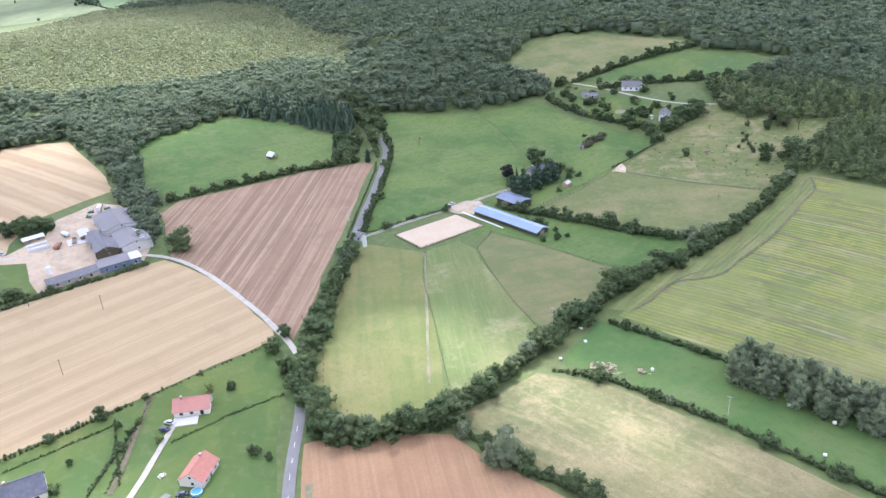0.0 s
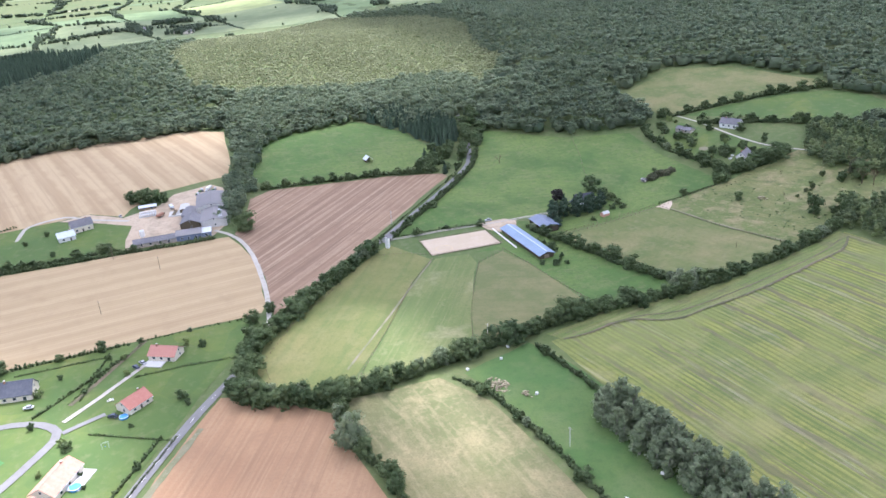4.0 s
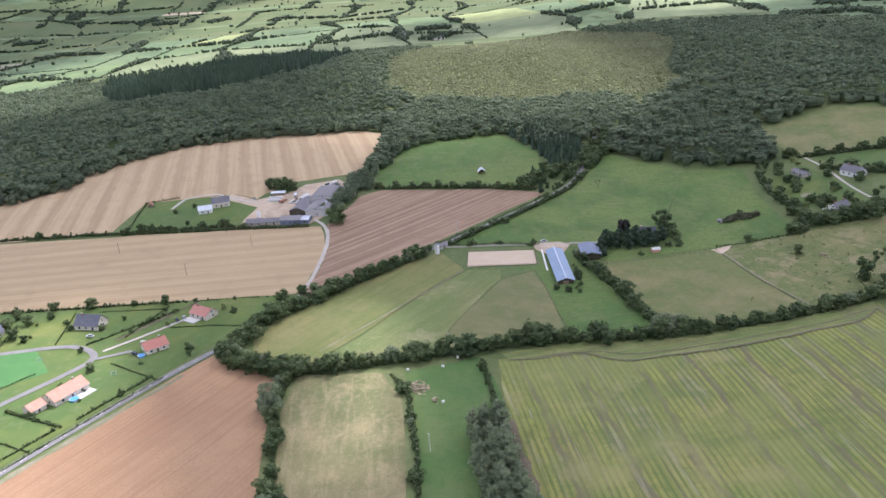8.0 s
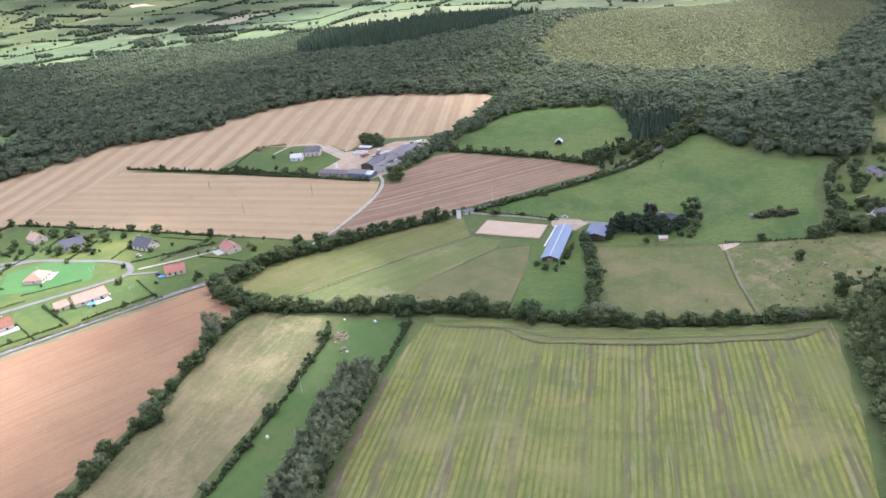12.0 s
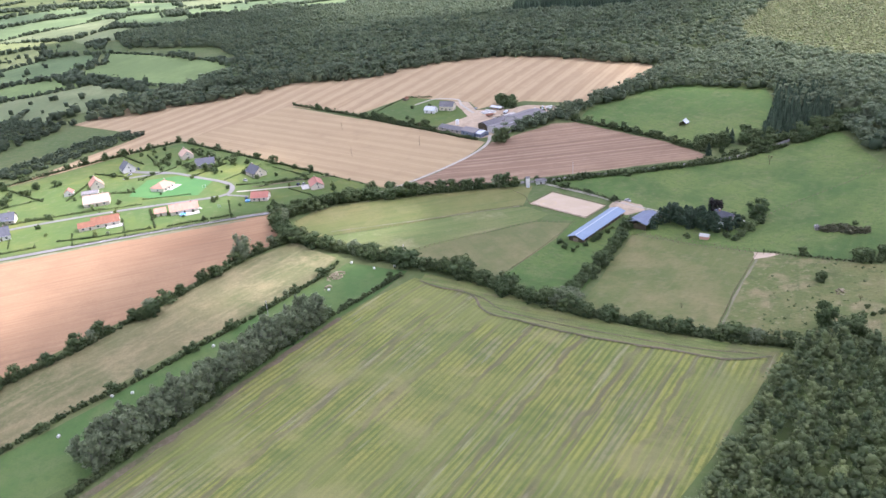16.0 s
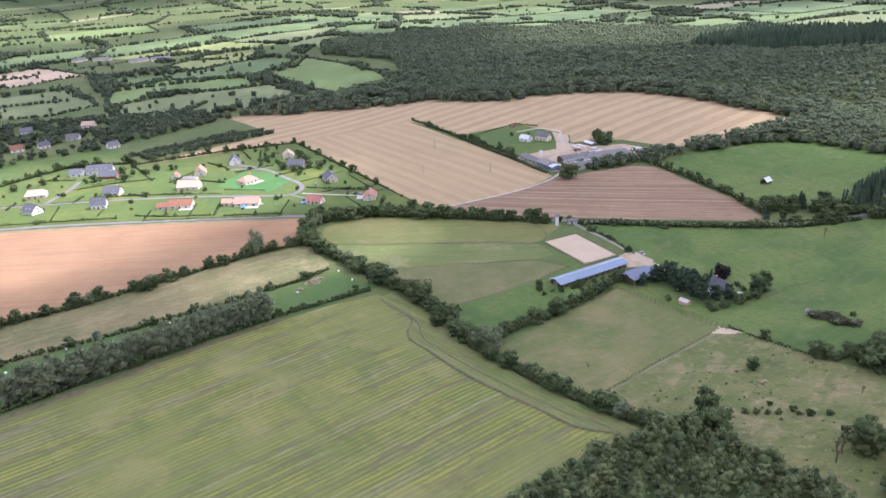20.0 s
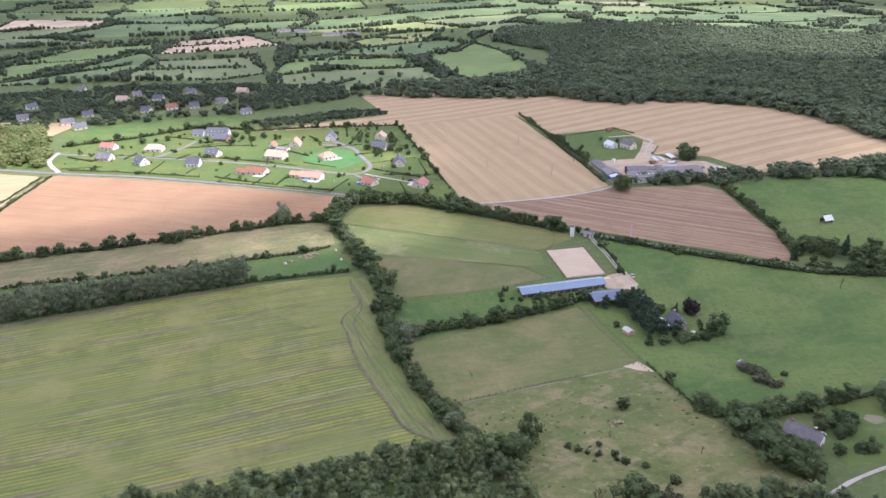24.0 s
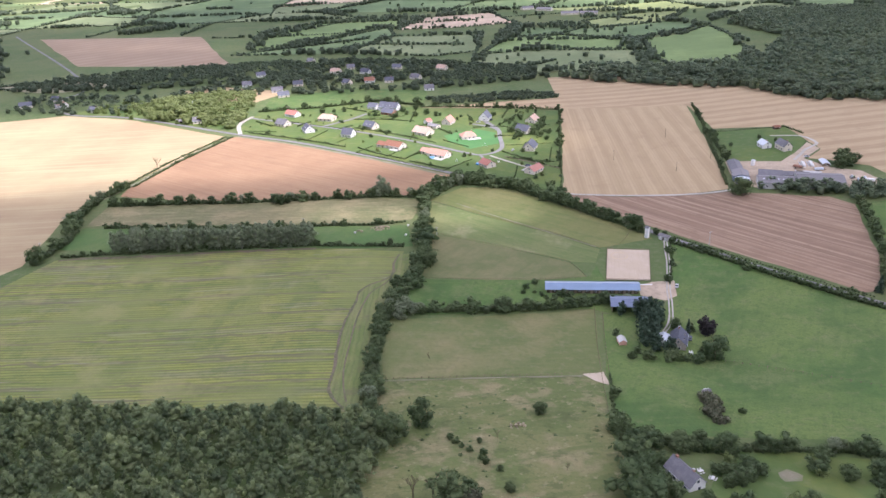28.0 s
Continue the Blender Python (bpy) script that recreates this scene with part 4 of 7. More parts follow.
def lobes_round(rng, h, r, low=0.25, count=9, jut=0.64):
    """Lobes of a broad uneven crown of height h and radius r whose lowest leaves hang at low * h."""
    mid, half = h * (1 + low) / 2, h * (1 - low) / 2
    lean = rng.uniform(-0.12, 0.12, 2) * r
    out = [(lean[0], lean[1], mid, r * 0.62, r * 0.58, half * 0.72)]
    if low < 0.1:
        for k in range(3):
            out.append((math.cos(2.1 * k) * r * 0.42, math.sin(2.1 * k) * r * 0.42, h * rng.uniform(0.12, 0.2), r * 0.5, r * 0.46, h * 0.15))
    for k in range(count):
        a, u = 2.4 * k + rng.uniform(-0.5, 0.5), rng.uniform(-0.8, 0.92)
        w = math.sqrt(max(0.05, 1 - u * u))
        q = r * rng.uniform(0.22, 0.5)
        j = jut * rng.uniform(0.85, 1.4)
        out.append((math.cos(a) * w * r * j + lean[0], math.sin(a) * w * r * j + lean[1], mid + u * half * rng.uniform(0.55, 0.8), q, q * rng.uniform(0.8, 1.2), q * rng.uniform(0.7, 1.0)))
    return out


def lobes_plume(rng, h, r, count=11):
    """Lobes of an upright feathery crown, widest below the middle."""
    out = []
    for k in range(count):
        u = k / (count - 1)
        w = r * (0.62 + 0.38 * math.sin(math.pi * u)) * (1.0 - 0.3 * u * u)
        a = 2.4 * k + rng.uniform(-0.4, 0.4)
        d = w * rng.uniform(0.3, 0.75)
        q = w * rng.uniform(0.5, 0.78)
        out.append((math.cos(a) * d, math.sin(a) * d, h * (0.1 + 0.8 * u), q, q, h * rng.uniform(0.09, 0.15)))
    return out


def lobes_cone(rng, h, r, low=0.08, count=9):
    out = []
    for k in range(count):
        u = k / (count - 1)
        q = r * (1 - u) ** 0.85 + 0.25
        out.append((rng.uniform(-0.1, 0.1) * r, rng.uniform(-0.1, 0.1) * r, h * (low + (0.95 - low) * u), q, q, h / count * 0.85))
    return out


def trunk_mesh(name, rng, h, r, top, material, limbs=6, reach=2.0):
    bm = bmesh.new()
    pts = [Vector((0, 0, -0.3))]
    for k in range(1, 5):
        pts.append(Vector((rng.uniform(-0.15, 0.15), rng.uniform(-0.15, 0.15), top * k / 4)))
    for k in range(4):
        tube(bm, pts[k], pts[k + 1], r * (1 - 0.2 * k), r * (1 - 0.2 * (k + 1)), 7)
    for k in range(limbs):
        a = 2.4 * k + rng.uniform(-0.3, 0.3)
        z = top * rng.uniform(0.45, 0.95)
        mid = Vector((math.cos(a) * reach * 0.5, math.sin(a) * reach * 0.5, z + h * 0.10))
        end = Vector((math.cos(a) * reach, math.sin(a) * reach, z + h * rng.uniform(0.18, 0.3)))
        tube(bm, (0, 0, z), mid, r * 0.42, r * 0.26, 5)
        tube(bm, mid, end, r * 0.26, r * 0.08, 5)
    me = bpy.data.meshes.new(name)
    bm.to_mesh(me)
    bm.free()
    me.materials.append(material)
    return me


TREES = {}


def tree_kind(kind, label, category, h, r, leaf, bark, style, quads, size, variants=3):
    made = []
    for v in range(variants):
        rng = np.random.default_rng(len(TREES) * 31 + v * 7 + 5)
        if style == "round":
            lobes, top, reach = lobes_round(rng, h, r, 0.02, 13 + v), h * 0.5, r * 0.6
        elif style == "tall":
            lobes, top, reach = lobes_round(rng, h, r, -0.06, 14, 0.6), h * 0.75, r * 0.5
        elif style == "plume":
            lobes, top, reach = lobes_plume(rng, h, r), h * 0.8, r * 0.4
        elif style == "bush":
            lobes, top, reach = lobes_round(rng, h, r, -0.1, 7), h * 0.4, r * 0.4
        else:
            lobes, top, reach = lobes_cone(rng, h, r), h * 0.9, r * 0.2
        verts, faces = leaf_cloud(rng, lobes, quads, size, 0.78, fine=0)
        made.append((trunk_mesh("trunk", rng, h, h * 0.026 + 0.05, top, bark, 6 if style != "cone" else 0, reach), quick_mesh("crown", verts, faces, leaf, True)))
    TREES[kind] = (made, label, category, h, r)


tree_kind("broadleaf_tree", "broad dark green tree with a rounded leafy crown", "tree", 10, 4.2, M["leaf"], M["bark"], "round", 46, 0.34, 6)
tree_kind("oak_tree", "big spreading dark oak in the hedge", "tree", 12, 6.0, M["leaf"], M["bark"], "round", 90, 0.38, 2)
tree_kind("willow_tree", "tall grey-green leafy tree", "tree", 13, 4.6, M["leaf_grey"], M["bark_pale"], "tall", 64, 0.36, 3)
tree_kind("poplar_tree", "slender grey-green poplar in a dense belt", "tree", 11, 2.5, M["leaf_grey"], M["bark_pale"], "plume", 44, 0.34, 5)
tree_kind("conifer_tree", "dark green conifer with a pointed crown", "tree", 12, 3.2, M["needle"], M["bark"], "cone", 60, 0.5, 2)
tree_kind("dark_fir_tree", "dense dark evergreen tree with a broad crown", "tree", 10, 3.8, M["needle"], M["bark"], "plume", 60, 0.42, 3)
tree_kind("cypress_tree", "narrow dark green garden cypress", "tree", 9, 1.3, M["needle"], M["bark"], "cone", 40, 0.34, 1)
tree_kind("purple_tree", "round dark purple-leaved tree in the garden", "tree", 9, 4.4, M["leaf_purple"], M["bark"], "round", 60, 0.42, 1)
tree_kind("fruit_tree", "small light green fruit tree", "tree", 5, 2.4, M["leaf_light"], M["bark"], "bush", 26, 0.32, 3)
tree_kind("shrub", "low rounded dark green shrub", "shrub", 3, 1.8, M["leaf"], M["bark"], "bush", 26, 0.24, 4)
tree_kind("rusty_shrub", "low thicket of rusty brown brambles", "shrub", 3, 2.6, M["leaf_rust"], M["bark"], "bush", 50, 0.3, 3)
tree_rng = random.Random(11)
NAMES = {"poplar_tree": "poplars in the belt", "fruit_tree": "orchard trees"}


def plant(kind, x, y, h=None, wide=1.0, label="", variant=None):
    made, text, category, h0, r0 = TREES[kind]
    s = (h or h0) / h0
    ob = new(kind)
    ob.matrix_basis = Matrix.Translation((x, y, at(x, y))) @ Matrix.Rotation(tree_rng.uniform(0, 6.28), 4, 'Z') @ Matrix.Diagonal((s * wide, s * wide * tree_rng.uniform(0.9, 1.1), s, 1))
    tagged(ob, label or text, category, NAMES.get(kind, ""))
    trunk, crown = made[tree_rng.randrange(len(made)) if variant is None else variant]
    shared("trunk", trunk, ob)
    shared("crown", crown, ob)
    return ob


def hedge(points, width, height, label="dense dark green hedge along a field edge", trees=0, tall=(6, 10), kind="broadleaf_tree", ragged=0.35, material=None, gaps=0.0, step=1.8):
    """A hedge along a line, with taller trees standing in it."""
    line = resample(points, step)
    rng = np.random.default_rng(int(abs(points[0][0] * 13 + points[0][1] * 7)) + len(points))
    lobes = []
    for p in line:
        if rng.random() < gaps:
            continue
        swell = 1 + 2.2 * ragged * noise.noise(Vector((p.x / 11, p.y / 11, 4.0)))
        h = max(0.5, height * swell * (1 + rng.uniform(-ragged, ragged)) * (1.35 if rng.random() < 0.15 else 1))
        w = width * rng.uniform(0.7, 1.2) * (0.4 + 0.6 * swell)
        x, y = p.x + rng.uniform(-0.3, 0.3) * width * 0.5, p.y + rng.uniform(-0.3, 0.3) * width * 0.5
        lobes.append((x, y, at(x, y, h * 0.36), w * 0.56, w * 0.56, h * 0.5))
        for _ in range(2 if width > 2.1 else 1):
            q = w * rng.uniform(0.2, 0.42)
            sx, sy = x + rng.uniform(-0.45, 0.45) * w, y + rng.uniform(-0.45, 0.45) * w
            lobes.append((sx, sy, at(sx, sy, h * rng.uniform(0.3, 0.95)), q, q, q * rng.uniform(0.7, 1.2)))
    ob = tagged(new("hedge"), label, "hedge")
    for k in range(0, len(lobes), 18):
        verts, faces = leaf_cloud(rng, lobes[k:k + 18], 20 if width > 2 else 10, 0.3 if height > 2.2 else 0.22, 0.84, fine=0)
        shared("bush", quick_mesh("bush", verts, faces, material or M["leaf_hedge"], True), ob)
    r2 = random.Random(int(points[0][0]) + trees)
    for k in range(trees):
        p = line[min(len(line) - 1, int((k + r2.uniform(0.15, 0.85)) / trees * len(line)))]
        plant(kind if r2.random() < 0.62 else r2.choice(("shrub", "willow_tree", "shrub", "broadleaf_tree")), p.x + r2.uniform(-1.5, 1.5), p.y + r2.uniform(-1.5, 1.5), r2.uniform(*tall) * 1.18, r2.uniform(0.95, 1.5))


def crown_template(rng, h, r, quads, size, core_fine, top_lobes):
    """One woodland crown: a dark body, lobes on its shoulders and leaf sprays."""
    body = [(0, 0, h * 0.38, 0.86 * r, 0.86 * r, h * 0.44)]
    knobs = []
    for k in range(top_lobes):
        a = 6.28 * k / top_lobes + rng.uniform(-0.6, 0.6)
        d = r * rng.uniform(0.35, 0.75) if k else r * 0.15
        q = r * rng.uniform(0.26, 0.5)
        z = h * (0.82 if not k else rng.uniform(0.5, 0.84))
        knobs.append((math.cos(a) * d, math.sin(a) * d, z, q, q, q * rng.uniform(0.7, 0.95)))
    v, f = leaf_cloud(rng, body, quads // 5, size, 0.9, 0.2, 0.7, core_fine, 0.22)
    v2, f2 = leaf_cloud(rng, knobs, max(3, quads * 4 // (5 * top_lobes)), size, 0.8, 0.7, 0.5, core_fine, 0.22)
    return np.concatenate([v, v2]), np.concatenate([f, f2 + len(v)])


def coppice_template(rng, h, r, quads, size):
    """One young upright crown: a leafy column of shrinking lobes."""
    lobes = []
    for k in range(6):
        u = k / 5
        w = r * (0.9 + 0.3 * u - 0.65 * u * u)
        a = 2.4 * k + rng.uniform(-0.5, 0.5)
        d = w * rng.uniform(0.2, 0.6) * (1 - 0.7 * u)
        lobes.append((math.cos(a) * d, math.sin(a) * d, h * (0.3 + 0.56 * u), w * rng.uniform(0.55, 0.8), w * rng.uniform(0.55, 0.8), h * rng.uniform(0.12, 0.18)))
    return leaf_cloud(rng, lobes, quads // 6, size, 0.8, 0.4, 0.7, 0)


def spire_template(rng, h, r, quads, size):
    """One spruce: three stacked cones and drooping sprays."""
    verts, faces = [], []
    for lo, hi, w in ((0.06, 0.5, 1.0), (0.3, 0.76, 0.7), (0.58, 1.0, 0.42)):
        n = len(verts)
        for k in range(6):
            a = 6.28 * k / 6 + lo * 5
            verts.append((math.cos(a) * r * w * rng.uniform(0.8, 1.15), math.sin(a) * r * w * rng.uniform(0.8, 1.15), h * (lo + rng.uniform(-0.03, 0.03))))
        for k in range(6):
            a = 6.28 * k / 6 + lo * 5
            verts.append((math.cos(a) * r * 0.07, math.sin(a) * r * 0.07, h * hi))
        faces += [(n + k, n + (k + 1) % 6, n + 6 + (k + 1) % 6, n + 6 + k) for k in range(6)]
    rings = [(0, 0, h * u, r * (1 - u) * 0.95 + 0.2, r * (1 - u) * 0.95 + 0.2, h * 0.07) for u in (0.2, 0.42, 0.62, 0.82)]
    v2, f2 = leaf_cloud(rng, rings, max(2, quads // 4), size, 0, 0.0)
    return np.concatenate([np.array(verts), v2]), np.concatenate([np.array(faces), f2 + len(verts)])


def forest(label, poly, spacing, height, radius, material, seed, quads=20, size=0.9, cone=False, name="woodland", holes=(), fine=0, top_lobes=4, spread=1.0, young=False):
    """A wood as one mass of many uneven crowns; inside the wood only what shows from above is kept."""
    rng = np.random.default_rng(seed)
    xs, ys = [p[0] for p in poly], [p[1] for p in poly]
    gx, gy = np.meshgrid(np.arange(min(xs), max(xs), spacing), np.arange(min(ys), max(ys), spacing * 0.87))
    gx = gx + (np.arange(gx.shape[0])[:, None] % 2) * spacing / 2
    px = gx.ravel() + rng.uniform(-0.42, 0.42, gx.size) * spacing
    py = gy.ravel() + rng.uniform(-0.42, 0.42, gx.size) * spacing
    keep = inside(px, py, poly)
    for hole in holes:
        keep &= ~inside(px, py, hole)
    px, py = px[keep], py[keep]
    rim = np.zeros(len(px), bool)
    for q in range(8):
        qx, qy = px + 1.6 * spacing * math.cos(q * 0.785), py + 1.6 * spacing * math.sin(q * 0.785)
        rim |= ~inside(qx, qy, poly)
        for hole in holes:
            rim |= inside(qx, qy, hole)
    kinds = []
    for v in range(6):
        tv, tf = spire_template(rng, height, radius, quads, size) if cone else coppice_template(rng, height, radius, quads, size) if young else crown_template(rng, height, radius, quads, size, fine, top_lobes + v % 2)
        top = tf[tv[tf][:, :, 2].mean(1) > height * (0.2 if cone else 0.45)]
        kinds += [(tv, tf), (tv, top)]
    swell = np.array([noise.noise(Vector((x / 70, y / 70, seed))) for x, y in zip(px, py)])
    verts, faces, tones, n = [], [], [], 0
    which = rng.integers(0, 6, len(px)) * 2 + ~rim
    for v, (tv, tf) in enumerate(kinds):
        sel = which == v
        m = int(sel.sum())
        if not m:
            continue
        used = np.unique(tf)
        index = np.zeros(len(tv), int)
        index[used] = np.arange(len(used))
        tv, tf = tv[used], index[tf]
        a = rng.uniform(0, 6.28, m)
        big = np.clip(rng.normal(1.0, 0.17 * spread, m), 0.55, 1.5)
        r = big * rng.uniform(0.88, 1.15, m)
        h = (0.55 + 0.45 * big) * (1 + 0.22 * swell[sel]) * rng.uniform(0.86, 1.14, m)
        if v % 2 == 0 and not cone:
            h, r = h * rng.uniform(0.55, 0.95, m), r * 1.12
        c, s = np.cos(a)[:, None], np.sin(a)[:, None]
        x = (tv[:, 0] * c - tv[:, 1] * s) * r[:, None] + px[sel][:, None]
        y = (tv[:, 0] * s + tv[:, 1] * c) * r[:, None] + py[sel][:, None]
        z = tv[:, 2] * h[:, None] + terrain(px[sel], py[sel])[:, None]
        verts.append(np.stack([x, y, z], -1).reshape(-1, 3))
        faces.append((tf[None] + np.arange(m)[:, None, None] * len(tv)).reshape(-1, 4) + n)
        tones.append(np.repeat(rng.uniform(0, 1, m) ** 1.5, len(tv)))
        n += m * len(tv)
    me = quick_mesh(name, np.concatenate(verts), np.concatenate(faces), material, True)
    me.attributes.new("tone", 'FLOAT', 'POINT').data.foreach_set("value", np.concatenate(tones).astype(np.float32))
    return tagged(new(name, me), label, "woodland", kind="stuff")


# ---------------- woods ----------------
EAST = [(-24, 562), (50, 582), (95, 600), (116, 585), (222, 606), (306, 800), (262, 968), (330, 1130), (600, 1100), (900, 900), (1040, 640), (1010, 560), (1060, 330), (1040, 70), (720, 134), (520, 120), (450, 70), (400, 100), (350, 132), (354, 220), (352, 270), (338, 314), (300, 350), (256, 374), (216, 382), (174, 450)]
CONIFERS = [(643, 510), (669, 380), (713, 310), (776, 245), (1000, 212), (1120, 420), (960, 640), (740, 560)]
SPRUCE = [(176, -36), (240, -24), (296, -6), (304, -40), (240, -66), (196, -58)]
EAST_EDGE = [(356, 128), (392, 118), (396, 262), (382, 336), (330, 388), (270, 414), (246, 420), (208, 480), (120, 568), (70, 600), (50, 582), (174, 450), (216, 382), (256, 374), (300, 350), (338, 314), (352, 270), (354, 220), (350, 132)]
BULGE = [(214, -80), (250, -108), (300, -134), (340, -190), (300, -230), (200, -236), (184, -194), (118, -192), (112, -170), (140, -128), (165, -110)]
forest("dark broadleaf forest behind the stubble fields", EAST, 9.8, 14, 7.0, M["leaf_wood"], 3, 14, 0.9, top_lobes=3, spread=1.1, holes=(CONIFERS, EAST_EDGE))
forest("leafy dark forest edge along the stubble", EAST_EDGE, 8.4, 13, 5.6, M["leaf_wood"], 31, 120, 0.55, top_lobes=7, spread=1.2)
forest("leafy dark wood bulging into the green pasture", BULGE, 8.0, 13.5, 5.4, M["leaf_wood"], 32, 120, 0.55, top_lobes=7, spread=1.2)
forest("tall dark conifer plantation", CONIFERS, 8.6, 22, 4.6, M["needle"], 4, 16, 1.3, True, "conifer_wood")
forest("sunlit young plantation on a low hill", [(430, 84), (520, 150), (720, 165), (1040, 100), (1150, -190), (900, -320), (700, -310), (520, -240), (410, -225), (310, -150), (318, -40), (330, 70), (380, 110)], 6.6, 6.0, 4.6, M["leaf_plant_lit"], 5, 12, 0.75, top_lobes=2, spread=0.8)
forest("dark mixed wood at the meadow edge", [(204, 119), (234, 117), (275, 113), (333, 110), (354, 128), (402, 98), (470, 76), (440, 20), (420, -50), (400, -130), (330, -140), (250, -110), (240, -30), (292, -4), (297, 8), (286, 62), (256, 93), (205, 106)], 7.6, 12.5, 5.2, M["leaf_wood"], 6, 100, 0.52, top_lobes=6)
forest("dark spruce stand beside the road", SPRUCE, 4.8, 11.5, 2.7, M["needle"], 7, 40, 0.7, True, "conifer_wood")
forest("dark broadleaf wood above the green pasture", [(214, -80), (250, -108), (330, -146), (420, -207), (520, -217), (700, -282), (900, -292), (1100, -200), (1020, -520), (600, -760), (60, -640), (-120, -420), (-60, -336), (66, -312), (89, -334), (174, -310), (209, -266), (184, -194), (118, -192), (112, -170), (140, -128), (165, -110)], 9.6, 14, 6.8, M["leaf_wood"], 8, 14, 0.9, top_lobes=3, spread=1.1, holes=(BULGE,))
forest("dense young coppice seen from above", [(-300, -151), (-257, -152), (-170, -152), (-110, -149), (-96, -152), (-90, -178), (-94, -222), (-40, -202), (-10, -212), (18, -244), (0, -262), (-60, -262), (-300, -262)], 4.4, 9.0, 3.1, M["leaf_near"], 9, 78, 0.36, spread=1.7, young=True)
forest("dark wood beyond the coppice", [(2, -264), (-6, -304), (-60, -330), (-100, -300), (-110, -264), (-60, -262)], 6.0, 10.0, 4.2, M["leaf_wood"], 33, 80, 0.5, top_lobes=5)
forest("sunlit leafy grove at the village end", [(-336, 330), (-356, 340), (-392, 348), (-440, 372), (-480, 420), (-440, 470), (-372, 500), (-350, 450), (-338, 390)], 10.0, 11, 5.2, M["leaf_light"], 10, 110, 0.6, top_lobes=6, spread=1.8)
HAMLET = ((-304, 629), (-291, 660), (-263, 622), (-227, 654), (-270, 547), (-244, 557), (-220, 556), (-330, 543), (-364, 724), (-328, 477), (-164, 503), (-400, 612), (-190, 575), (-344, 505), (-395, 545), (-600, 470), (-575, 440), (-520, 410), (-620, 440), (-165, 640))
GARDENS = tuple([(x - 16, y - 34), (x + 16, y - 34), (x + 13, y + 5), (x - 13, y + 5)] for x, y in HAMLET)
forest("dark trees along the valley hamlet", [(-720, 560), (-560, 520), (-440, 560), (-330, 520), (-210, 540), (-120, 520), (-24, 562), (-60, 640), (-200, 700), (-330, 730), (-480, 700), (-620, 640)], 10.5, 9, 5.4, M["leaf_far_hazed"], 12, 20, 1.0, holes=([(-290, 520), (-180, 530), (-170, 545), (-300, 545)],) + GARDENS)
forest("trees round the far hamlet", [(-620, 400), (-560, 395), (-480, 400), (-470, 470), (-560, 500), (-640, 480)], 13, 8, 4.0, M["leaf_far_hazed"], 13, 20, 1.0)
forest("scattered trees among the hamlet houses", [(-470, 482), (-340, 480), (-160, 506), (-120, 520), (-210, 545), (-330, 525), (-440, 560)], 13, 8, 4.6, M["leaf_far_hazed"], 21, 24, 0.9, spread=1.5, holes=GARDENS)
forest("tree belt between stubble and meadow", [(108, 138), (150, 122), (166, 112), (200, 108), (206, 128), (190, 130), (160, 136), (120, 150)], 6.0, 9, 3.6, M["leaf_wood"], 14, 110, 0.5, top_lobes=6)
forest("thicket strip behind the village fields", [(-150, 425), (-20, 448), (-22, 470), (-60, 480), (-160, 455)], 6.5, 5, 3.4, M["leaf_far_hazed"], 15, 24, 0.9)

# ---------------- bocage in the distance ----------------


